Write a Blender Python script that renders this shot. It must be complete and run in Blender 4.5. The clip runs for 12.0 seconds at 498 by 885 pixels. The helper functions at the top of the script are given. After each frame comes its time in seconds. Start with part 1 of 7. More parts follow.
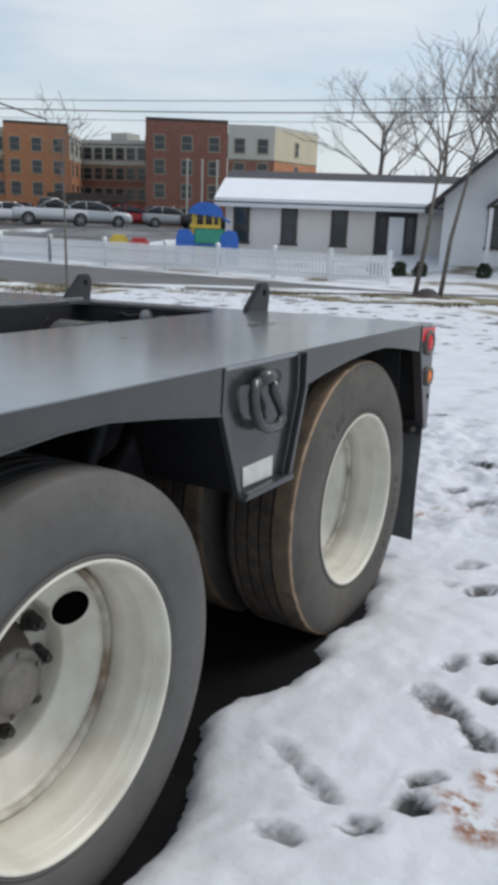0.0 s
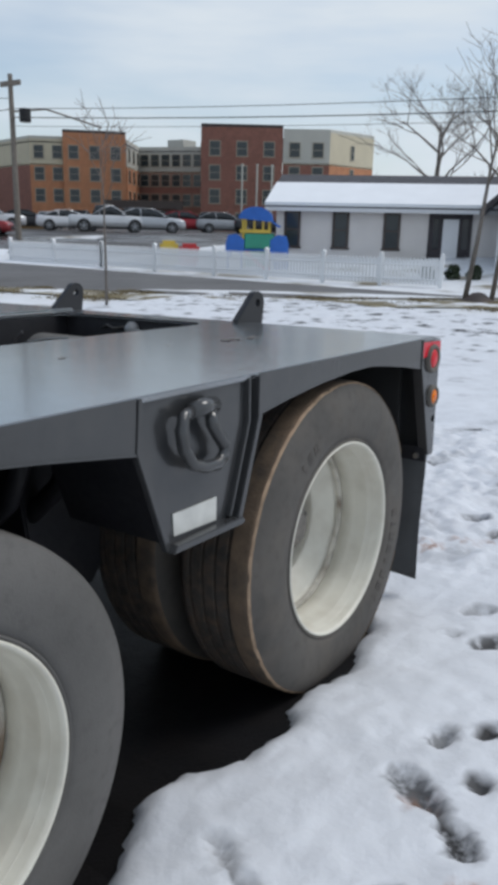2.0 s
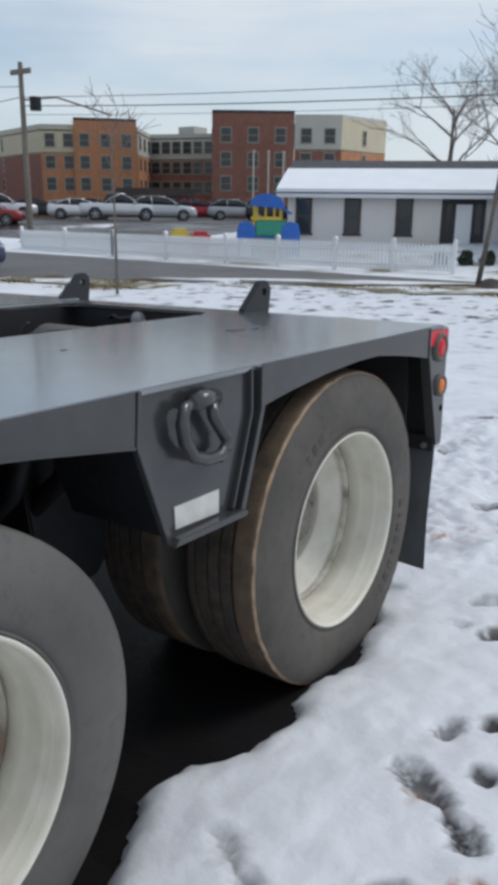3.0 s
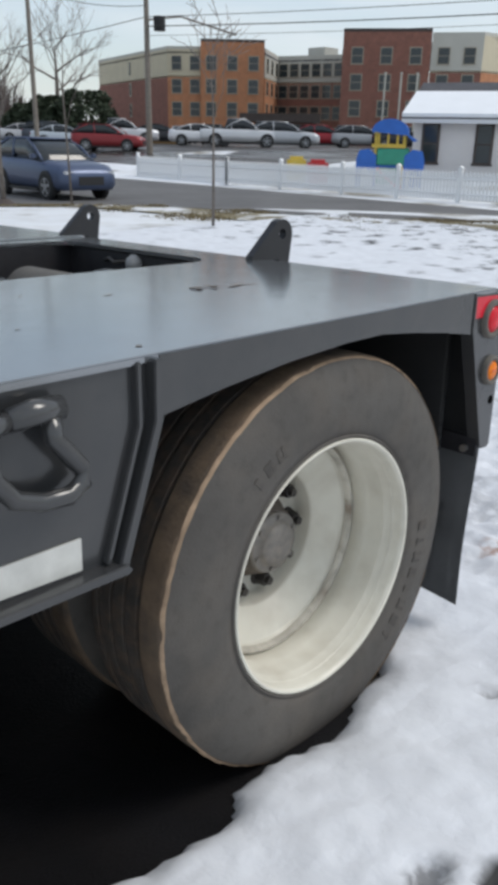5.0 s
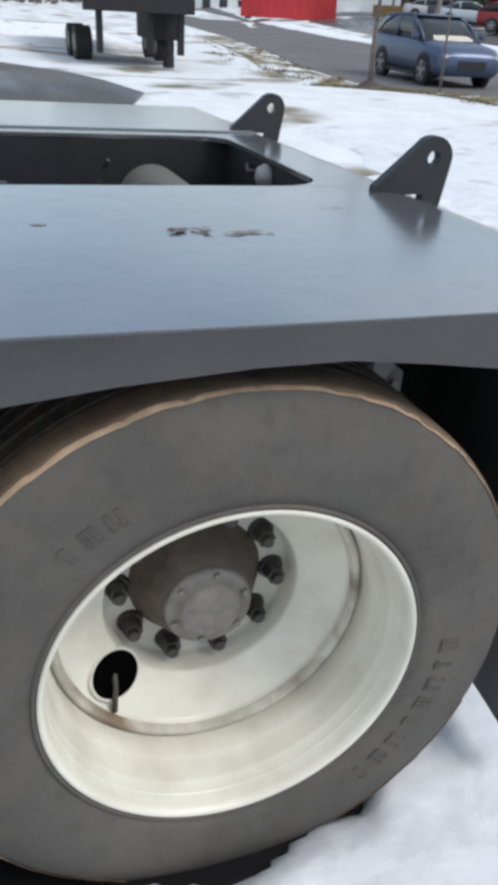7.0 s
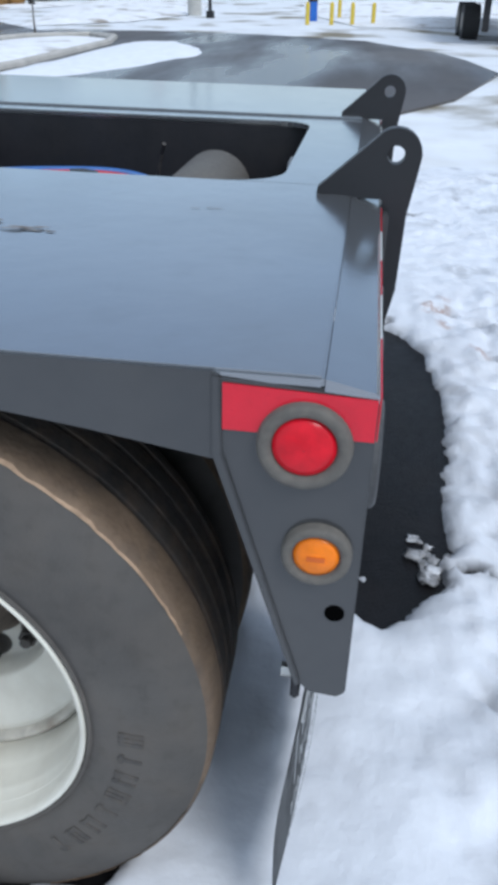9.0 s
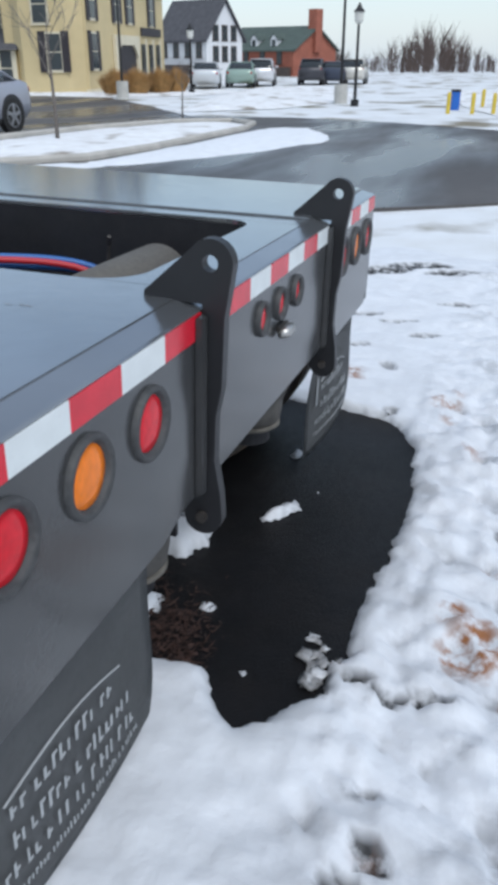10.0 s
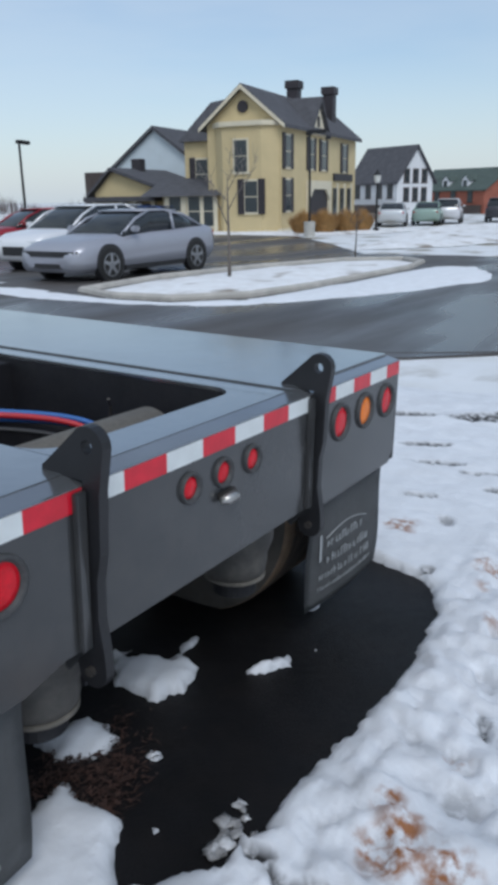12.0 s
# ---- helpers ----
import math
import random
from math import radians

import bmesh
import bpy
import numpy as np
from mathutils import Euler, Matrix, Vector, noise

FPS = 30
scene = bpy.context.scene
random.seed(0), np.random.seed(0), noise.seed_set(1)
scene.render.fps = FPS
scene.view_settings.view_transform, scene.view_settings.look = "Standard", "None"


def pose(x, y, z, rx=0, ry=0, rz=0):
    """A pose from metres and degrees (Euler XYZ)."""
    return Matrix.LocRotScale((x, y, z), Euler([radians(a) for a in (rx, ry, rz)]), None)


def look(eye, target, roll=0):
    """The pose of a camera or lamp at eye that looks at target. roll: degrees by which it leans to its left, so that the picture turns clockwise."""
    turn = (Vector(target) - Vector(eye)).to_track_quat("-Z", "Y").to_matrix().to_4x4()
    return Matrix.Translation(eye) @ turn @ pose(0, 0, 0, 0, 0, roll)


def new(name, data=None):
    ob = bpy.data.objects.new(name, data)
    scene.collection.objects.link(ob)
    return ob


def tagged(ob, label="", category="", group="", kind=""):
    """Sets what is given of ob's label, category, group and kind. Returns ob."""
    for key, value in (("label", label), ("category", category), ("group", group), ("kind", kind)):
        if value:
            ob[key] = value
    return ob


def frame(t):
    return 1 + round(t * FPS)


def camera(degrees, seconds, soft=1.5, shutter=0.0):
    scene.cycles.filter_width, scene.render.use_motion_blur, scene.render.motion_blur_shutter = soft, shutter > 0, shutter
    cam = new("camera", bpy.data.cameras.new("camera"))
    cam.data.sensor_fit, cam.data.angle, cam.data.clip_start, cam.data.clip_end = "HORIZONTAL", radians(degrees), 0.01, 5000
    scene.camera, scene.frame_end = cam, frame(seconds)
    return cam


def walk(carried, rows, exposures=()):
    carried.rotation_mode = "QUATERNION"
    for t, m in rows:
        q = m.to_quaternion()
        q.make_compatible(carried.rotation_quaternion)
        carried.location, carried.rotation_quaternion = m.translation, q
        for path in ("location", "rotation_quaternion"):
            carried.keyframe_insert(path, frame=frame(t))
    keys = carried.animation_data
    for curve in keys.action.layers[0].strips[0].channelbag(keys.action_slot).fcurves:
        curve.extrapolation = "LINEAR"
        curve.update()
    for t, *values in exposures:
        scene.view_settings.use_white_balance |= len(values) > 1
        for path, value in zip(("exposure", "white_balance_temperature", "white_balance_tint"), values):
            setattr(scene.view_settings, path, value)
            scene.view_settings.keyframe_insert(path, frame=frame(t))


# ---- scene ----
cam = camera(35.3, 12.0, 5.0)
PATH = [
    (0, (0.960, -3.065, 1.284), (-0.024, -1.392, 0.803), 1.42),
    (0.5, (1.000, -2.817, 1.288), (0.005, -1.148, 0.815), 0.94),
    (1, (1.007, -2.688, 1.298), (-0.033, -1.047, 0.826), 0.89),
    (1.5, (1.011, -2.661, 1.298), (-0.069, -1.046, 0.824), 0.91),
    (2, (1.021, -2.655, 1.294), (-0.084, -1.056, 0.821), 0.79),
    (2.5, (1.028, -2.643, 1.296), (-0.091, -1.057, 0.814), 0.63),
    (3, (1.030, -2.627, 1.299), (-0.097, -1.053, 0.796), 0.30),
    (3.2, (1.021, -2.603, 1.296), (-0.111, -1.036, 0.783), 0.15),
    (4.8, (0.948, -1.995, 1.291), (-0.329, -0.599, 0.645), 0.44),
    (5, (0.934, -1.895, 1.295), (-0.381, -0.543, 0.630), 0.95),
    (5.5, (0.855, -1.651, 1.272), (-0.562, -0.437, 0.552), 1.78),
    (6, (0.811, -1.438, 1.269), (-0.706, -0.397, 0.484), 2.45),
    (6.5, (0.819, -1.166, 1.289), (-0.784, -0.331, 0.434), 3.25),
    (6.7, (0.812, -1.083, 1.305), (-0.817, -0.334, 0.419), 3.67),
    (8.5, (0.796, -0.297, 1.349), (-0.919, -0.345, 0.321), 1.67),
    (9, (0.690, -0.036, 1.342), (-1.027, -0.263, 0.341), 1.56),
    (9.5, (0.585, 0.228, 1.389), (-1.134, -0.179, 0.452), 1.31),
    (10, (0.561, 0.548, 1.413), (-1.159, -0.016, 0.562), 1.68),
    (10.5, (0.466, 0.794, 1.435), (-1.243, 0.083, 0.677), 1.77),
    (11, (0.382, 0.949, 1.499), (-1.311, 0.121, 0.830), 1.75),
    (11.5, (0.345, 1.075, 1.535), (-1.319, 0.150, 0.924), 1.35),
    (12, (0.357, 1.144, 1.581), (-1.265, 0.125, 1.007), 0.82),
]
EXPOSURES = [(0, -0.06, 6750, 10), (1, -0.13, 6550, 10), (3, -0.13, 6600, 10), (5.5, 0.15, 6800, 10), (6.5, 0.32, 6800, 10), (8.5, 0.2, 6000, 9), (9.5, 0.22, 6200, 9), (10.5, 0.0, 6350, 9), (12, -0.18, 6200, 9)]
# the trailer stands on a lot that falls towards the street
TILT = Matrix.Rotation(radians(1.8), 4, Vector((-0.63, -0.78, 0.0)))
walk(cam, [(t, TILT @ look(e, g, r)) for t, e, g, r in PATH], EXPOSURES)

# ---- world and sun ----
world = bpy.data.worlds.new("sky")
scene.world = world
world.use_nodes = True
wn, wl = world.node_tree.nodes, world.node_tree.links
sky = wn.new("ShaderNodeTexSky")
sky.sky_type = "NISHITA"
sky.sun_disc = False
sky.sun_elevation, sky.sun_rotation = radians(51), radians(42)
sky.air_density, sky.dust_density, sky.ozone_density = 1.1, 1.0, 2.5
wco = wn.new("ShaderNodeTexCoord")
wmap = wn.new("ShaderNodeMapping")
wmap.inputs["Scale"].default_value = (1.0, 1.0, 5.0)
cloud = wn.new("ShaderNodeTexNoise")
cloud.inputs["Scale"].default_value, cloud.inputs["Detail"].default_value = 2.2, 5.0
cramp = wn.new("ShaderNodeValToRGB")
cramp.color_ramp.elements[0].position, cramp.color_ramp.elements[1].position = 0.36, 0.60
cramp.color_ramp.elements[0].color = (0.38, 0.38, 0.38, 1)
wmix = wn.new("ShaderNodeMixRGB")
wmix.inputs["Color2"].default_value = (7.9, 8.8, 9.7, 1)
wl.new(wco.outputs["Generated"], wmap.inputs["Vector"])
wl.new(wmap.outputs["Vector"], cloud.inputs["Vector"])
wl.new(cloud.outputs["Fac"], cramp.inputs["Fac"])
wdot = wn.new("ShaderNodeVectorMath")
wdot.operation = "DOT_PRODUCT"
wdot.inputs[1].default_value = (-0.86, -0.33, 0.36)
wl.new(wco.outputs["Generated"], wdot.inputs[0])
wopen = wn.new("ShaderNodeMapRange")
wopen.inputs["From Min"].default_value, wopen.inputs["From Max"].default_value = 0.35, 1.0
wopen.inputs["To Min"].default_value, wopen.inputs["To Max"].default_value = 1.0, 0.34
wl.new(wdot.outputs["Value"], wopen.inputs["Value"])
wmul = wn.new("ShaderNodeMath")
wmul.operation = "MULTIPLY"
wl.new(cramp.outputs["Color"], wmul.inputs[0])
wl.new(wopen.outputs["Result"], wmul.inputs[1])
# the clouds close towards the horizon
wsep = wn.new("ShaderNodeSeparateXYZ")
wlow = wn.new("ShaderNodeMapRange")
wlow.inputs["From Min"].default_value, wlow.inputs["From Max"].default_value = 0.0, 0.22
wlow.inputs["To Min"].default_value, wlow.inputs["To Max"].default_value = 0.72, 0.0
wmax = wn.new("ShaderNodeMath")
wmax.operation = "MAXIMUM"
wl.new(wco.outputs["Generated"], wsep.inputs[0])
wl.new(wsep.outputs["Z"], wlow.inputs["Value"])
wl.new(wlow.outputs["Result"], wmax.inputs[0])
wl.new(wmul.outputs[0], wmax.inputs[1])
wl.new(wmax.outputs[0], wmix.inputs["Fac"])
wsc = wn.new("ShaderNodeVectorMath")
wsc.operation = "SCALE"
wsc.inputs["Scale"].default_value = 1.5
wl.new(sky.outputs["Color"], wsc.inputs[0])
wl.new(wsc.outputs["Vector"], wmix.inputs["Color1"])
wl.new(wmix.outputs["Color"], wn["Background"].inputs["Color"])
wn["Background"].inputs["Strength"].default_value = 0.094
sun = new("sun", bpy.data.lights.new("sun", "SUN"))
sun.data.energy, sun.data.angle, sun.data.color = 1.55, radians(24), (1.0, 0.98, 0.95)
sun.matrix_world = look((11, 12, 20), (0, 0, 0))


# ---- materials ----
def mat(name, color, rough=0.6, metal=0.0, var=0.15, scale=6.0, bump=0.0, bscale=80.0, second=None, cover=0.5, dirt=None, dirt_amount=0.3, spec=0.5):
    """A surface with variation at two scales; second: a second colour in blotches; dirt: a thin film of that colour."""
    m = bpy.data.materials.new(name)
    m.use_nodes = True
    n, l = m.node_tree.nodes, m.node_tree.links
    b = n["Principled BSDF"]
    b.inputs["Roughness"].default_value, b.inputs["Metallic"].default_value = rough, metal
    b.inputs["Specular IOR Level"].default_value = spec
    co = n.new("ShaderNodeTexCoord")

    def nz(sc, det=4.0):
        t = n.new("ShaderNodeTexNoise")
        t.inputs["Scale"].default_value, t.inputs["Detail"].default_value = sc, det
        l.new(co.outputs["Object"], t.inputs["Vector"])
        return t

    def mix(a, c, fac, mode="MIX"):
        x = n.new("ShaderNodeMixRGB")
        x.blend_type = mode
        for k, v in (("Color1", a), ("Color2", c), ("Fac", fac)):
            if hasattr(v, "default_value"):
                l.new(v, x.inputs[k])
            else:
                x.inputs[k].default_value = v if k == "Fac" else (*v, 1)
        return x.outputs["Color"]

    def ramp(sock, lo, hi):
        r = n.new("ShaderNodeMapRange")
        r.inputs["From Min"].default_value, r.inputs["From Max"].default_value = lo, hi
        l.new(sock, r.inputs["Value"])
        return r.outputs["Result"]

    big, fine = nz(scale), nz(scale * 9.0, 6.0)
    col = mix(tuple(c * (1 - var) for c in color), tuple(min(1, c * (1 + var)) for c in color), ramp(big.outputs["Fac"], 0.3, 0.7))
    col = mix(col, tuple(c * (1 - var) for c in color), ramp(fine.outputs["Fac"], 0.55, 0.85))
    if second:
        blot = nz(scale * 0.6, 7.0)
        col = mix(col, second, ramp(blot.outputs["Fac"], cover - 0.06, cover + 0.06))
    if dirt:
        film = nz(scale * 2.3, 8.0)
        k = ramp(film.outputs["Fac"], 0.42, 0.75)
        mm = n.new("ShaderNodeMath")
        mm.operation = "MULTIPLY"
        mm.inputs[1].default_value = dirt_amount
        l.new(k, mm.inputs[0])
        col = mix(col, dirt, mm.outputs[0])
    l.new(col, b.inputs["Base Color"])
    rr = n.new("ShaderNodeMapRange")
    rr.inputs["To Min"].default_value, rr.inputs["To Max"].default_value = max(0.02, rough * 0.8), min(1, rough * 1.2)
    l.new(fine.outputs["Fac"], rr.inputs["Value"])
    l.new(rr.outputs["Result"], b.inputs["Roughness"])
    if bump:
        bt = nz(bscale, 5.0)
        bp = n.new("ShaderNodeBump")
        bp.inputs["Strength"].default_value, bp.inputs["Distance"].default_value = min(1.0, bump * 40), 0.02
        l.new(bt.outputs["Fac"], bp.inputs["Height"])
        l.new(bp.outputs["Normal"], b.inputs["Normal"])
    return m


# deck base is lighter and more metallic than the sides: sky sheen in its colour
DECK_SHEEN_PAINT = mat("glossy_grey_deck_paint_sky_sheen", (0.33, 0.345, 0.365), 0.16, 0.82, 0.07, 2.0, 0.0005, 20, dirt=(0.24, 0.24, 0.24), dirt_amount=0.22)
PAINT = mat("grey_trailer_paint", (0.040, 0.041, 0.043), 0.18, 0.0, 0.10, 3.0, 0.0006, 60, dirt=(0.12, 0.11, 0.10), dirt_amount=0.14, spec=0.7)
# near black: the shade under the trailer is put into this colour
DARK_SHADE_PAINT = mat("dark_underbody_paint_with_shade", (0.007, 0.007, 0.010), 0.6, 0, 0.3, 8, dirt=(0.05, 0.042, 0.04), dirt_amount=0.15)
BLACK = mat("black_bracket_paint", (0.012, 0.012, 0.014), 0.45, 0, 0.2, 8)
RUBBER = mat("dusty_tyre_rubber", (0.076, 0.069, 0.062), 0.74, 0, 0.24, 4, 0.003, 200, dirt=(0.125, 0.105, 0.086), dirt_amount=0.45)
RUBBER_GREY = mat("grey_tyre_rubber", (0.094, 0.089, 0.084), 0.7, 0, 0.2, 4, 0.003, 200, dirt=(0.12, 0.113, 0.105), dirt_amount=0.35)
TREAD_GREY = mat("dark_tread_rubber", (0.040, 0.038, 0.037), 0.8, 0, 0.3, 14, 0.004, 120, dirt=(0.075, 0.068, 0.06), dirt_amount=0.5)
TREAD = mat("worn_tread_rubber", (0.062, 0.053, 0.046), 0.85, 0, 0.3, 14, 0.005, 120, dirt=(0.15, 0.098, 0.062), dirt_amount=0.6)
SHOULDER = mat("brown_dusty_shoulder_rubber", (0.150, 0.104, 0.070), 0.9, 0, 0.28, 11, 0.006, 130, second=(0.085, 0.066, 0.052), cover=0.55, dirt=(0.24, 0.165, 0.10), dirt_amount=0.45)
RIM_STAIN = mat("rust_stained_wheel_paint", (0.52, 0.49, 0.42), 0.55, 0, 0.15, 9, second=(0.20, 0.135, 0.085), cover=0.56, dirt=(0.10, 0.075, 0.055), dirt_amount=0.6)
SCUFF = mat("tan_scuffed_rubber", (0.38, 0.265, 0.175), 0.9, 0, 0.3, 30)
RIM = mat("cream_white_wheel_paint", (0.68, 0.655, 0.57), 0.36, 0, 0.07, 5, dirt=(0.30, 0.24, 0.17), dirt_amount=0.3)
HUB = mat("dusty_hub_metal", (0.19, 0.175, 0.16), 0.55, 0.3, 0.2, 25, dirt=(0.30, 0.26, 0.22), dirt_amount=0.5)
STUD = mat("dark_stud_metal", (0.062, 0.056, 0.052), 0.5, 0.4, 0.3, 40)
CHIP = mat("chipped_grey_paint", (0.17, 0.145, 0.125), 0.6, 0, 0.5, 60)
STEEL = mat("bare_steel", (0.45, 0.44, 0.42), 0.35, 0.9, 0.2, 30)
RED_TAPE = mat("red_reflective_tape", (0.60, 0.010, 0.028), 0.24, 0, 0.12, 20, spec=0.5)
WHITE_TAPE = mat("white_reflective_tape", (0.66, 0.69, 0.69), 0.35, 0, 0.06, 20)
RED_LENS = mat("red_lamp_lens", (0.60, 0.006, 0.018), 0.22, 0, 0.15, 60, spec=0.3)
AMBER_LENS = mat("amber_lamp_lens", (0.80, 0.19, 0.008), 0.22, 0, 0.15, 60, spec=0.3)
GROMMET = mat("dusty_rubber_grommet", (0.105, 0.096, 0.084), 0.75, 0, 0.1, 40, dirt=(0.19, 0.17, 0.14), dirt_amount=0.4)
FLAP = mat("grey_mud_flap_rubber", (0.145, 0.15, 0.155), 0.6, 0, 0.1, 8, dirt=(0.15, 0.15, 0.15), dirt_amount=0.2)
LETTER = mat("white_print", (0.36, 0.375, 0.385), 0.6, 0, 0.1, 40)
STICKER = mat("silver_white_label", (0.56, 0.56, 0.53), 0.4, 0, 0.1, 30)
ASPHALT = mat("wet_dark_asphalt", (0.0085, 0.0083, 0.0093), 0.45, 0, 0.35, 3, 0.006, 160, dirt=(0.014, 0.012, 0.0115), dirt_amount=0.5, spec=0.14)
ROAD = mat("weathered_road_asphalt", (0.115, 0.112, 0.112), 0.85, 0, 0.15, 0.4, 0.003, 60, dirt=(0.17, 0.165, 0.165), dirt_amount=0.4)


def puddled(m):
    """Wet glossy stretches on dry dull asphalt."""
    n, l = m.node_tree.nodes, m.node_tree.links
    co, mp, t, r = (n.new("ShaderNode" + k) for k in ("TexCoord", "Mapping", "TexNoise", "MapRange"))
    mp.inputs["Rotation"].default_value, mp.inputs["Scale"].default_value = (0, 0, radians(-15)), (0.10, 0.45, 1.0)
    t.inputs["Scale"].default_value, t.inputs["Detail"].default_value = 1.0, 5.0
    r.inputs["From Min"].default_value, r.inputs["From Max"].default_value = 0.43, 0.60
    r.inputs["To Min"].default_value, r.inputs["To Max"].default_value = 0.24, 0.66
    l.new(co.outputs["Object"], mp.inputs["Vector"])
    l.new(mp.outputs["Vector"], t.inputs["Vector"])
    l.new(t.outputs["Fac"], r.inputs["Value"])
    l.new(r.outputs["Result"], n["Principled BSDF"].inputs["Roughness"])
    return m


LOT = puddled(mat("damp_lot_asphalt", (0.066, 0.060, 0.058), 0.4, 0, 0.35, 0.25, 0.002, 50, second=(0.10, 0.092, 0.087), cover=0.56))
SNOW = mat("old_snow", (0.74, 0.76, 0.80), 0.75, 0, 0.05, 3.5, 0.004, 22, dirt=(0.60, 0.60, 0.61), dirt_amount=0.35)
VERGE = mat("patchy_snow_on_grass", (0.70, 0.72, 0.75), 0.85, 0, 0.06, 0.8, 0.006, 20, second=(0.17, 0.14, 0.085), cover=0.585, dirt=(0.5, 0.49, 0.46), dirt_amount=0.4)
GRASSY = mat("thawed_verge_grass", (0.20, 0.165, 0.095), 0.9, 0, 0.3, 2.0, 0.006, 30, second=(0.74, 0.76, 0.79), cover=0.545, dirt=(0.10, 0.10, 0.05), dirt_amount=0.4)
LEAFLITTER = mat("dark_wet_leaves", (0.040, 0.020, 0.015), 0.6, 0, 0.6, 40)


def trodden(m):
    """Lets slush and orange mud show where they were trodden into the snow."""
    n, l = m.node_tree.nodes, m.node_tree.links
    b = n["Principled BSDF"]
    col = b.inputs["Base Color"].links[0].from_socket
    co = n.new("ShaderNodeTexCoord")
    for name, rgb, lo, hi, scale in (("slush", (0.024, 0.024, 0.026), 0.28, 0.52, 22.0), ("mud", (0.27, 0.105, 0.036), 0.40, 0.60, 24.0)):
        a = n.new("ShaderNodeAttribute")
        a.attribute_name = name
        t = n.new("ShaderNodeTexNoise")
        t.inputs["Scale"].default_value, t.inputs["Detail"].default_value = scale, 6.0
        l.new(co.outputs["Object"], t.inputs["Vector"])
        r = n.new("ShaderNodeMapRange")
        r.inputs["From Min"].default_value, r.inputs["From Max"].default_value = lo, hi
        l.new(t.outputs["Fac"], r.inputs["Value"])
        k = n.new("ShaderNodeMath")
        k.operation = "MULTIPLY"
        l.new(a.outputs["Fac"], k.inputs[0])
        l.new(r.outputs["Result"], k.inputs[1])
        x = n.new("ShaderNodeMixRGB")
        x.inputs["Color2"].default_value = (*rgb, 1)
        l.new(k.outputs[0], x.inputs["Fac"])
        l.new(col, x.inputs["Color1"])
        col = x.outputs["Color"]
    l.new(col, b.inputs["Base Color"])
    return m


NEAR_SNOW = trodden(mat("trodden_snow", (0.69, 0.71, 0.75), 0.7, 0, 0.05, 3.5, 0.006, 26, dirt=(0.50, 0.51, 0.54), dirt_amount=0.45))


# ---- building blocks ----
def link(name, bm, m, parent=None, label="", smooth=False):
    me = bpy.data.meshes.new(name)
    bmesh.ops.recalc_face_normals(bm, faces=bm.faces)
    bm.to_mesh(me)
    bm.free()
    for k in (m if isinstance(m, (list, tuple)) else (m,)):
        me.materials.append(k)
    if smooth:
        for p in me.polygons:
            p.use_smooth = True
    ob = new(name, me)
    if parent is not None:
        ob.parent = parent
    if label:
        ob["label"] = label
    return ob


def part(name, bm, m, parent, label="", smooth=False):
    return link(name, bm, m, parent, label, smooth)


def empty(name, matrix, label, category, group=""):
    ob = new(name)
    ob.empty_display_size = 0.1
    ob.matrix_world = matrix
    return tagged(ob, label, category, group)


def box(x0, x1, y0, y1, z0, z1, bevel=0.0, bm=None):
    own = bmesh.new()
    bmesh.ops.create_cube(own, size=1.0, matrix=Matrix.Translation(((x0 + x1) / 2, (y0 + y1) / 2, (z0 + z1) / 2)) @ Matrix.Diagonal((abs(x1 - x0), abs(y1 - y0), abs(z1 - z0), 1)))
    if bevel:
        bmesh.ops.bevel(own, geom=own.edges[:], offset=bevel, segments=2, affect="EDGES")
    return merge(bm, own)


def merge(bm, own, m=None):
    if m is not None:
        own.transform(m)
    if bm is None:
        return own
    me = bpy.data.meshes.new("tmp")
    own.to_mesh(me)
    own.free()
    bm.from_mesh(me)
    bpy.data.meshes.remove(me)
    return bm


def prism(outline, axis, a, b, bevel=0.0, bm=None):
    """An outline of (u, v) drawn out along axis from a to b: x: (y, z), y: (x, z), z: (x, y)."""
    own = bmesh.new()
    put = {"x": lambda u, v, w: (w, u, v), "y": lambda u, v, w: (u, w, v), "z": lambda u, v, w: (u, v, w)}[axis]
    low = [own.verts.new(put(u, v, a)) for u, v in outline]
    top = [own.verts.new(put(u, v, b)) for u, v in outline]
    own.faces.new(low), own.faces.new(top[::-1])
    for i in range(len(low)):
        j = (i + 1) % len(low)
        own.faces.new((low[i], top[i], top[j], low[j]))
    bmesh.ops.recalc_face_normals(own, faces=own.faces)
    if bevel:
        bmesh.ops.bevel(own, geom=own.edges[:], offset=bevel, segments=2, affect="EDGES", clamp_overlap=True)
    return merge(bm, own)


def revolve(profile, axis="x", n=64, center=(0, 0, 0), closed=False, bm=None):
    """A profile of (along the axis, radius) turned about the axis."""
    own = bmesh.new()
    rings = []
    for i in range(n):
        a = 2 * math.pi * i / n
        c, s = math.cos(a), math.sin(a)
        put = {"x": lambda w, r: (w, r * c, r * s), "y": lambda w, r: (r * c, w, r * s), "z": lambda w, r: (r * c, r * s, w)}[axis]
        rings.append([own.verts.new(Vector(put(w, r)) + Vector(center)) for w, r in profile])
    m = len(profile)
    for i in range(n):
        p, q = rings[i], rings[(i + 1) % n]
        for k in range(m if closed else m - 1):
            own.faces.new((p[k], p[(k + 1) % m], q[(k + 1) % m], q[k]))
    return merge(bm, own)


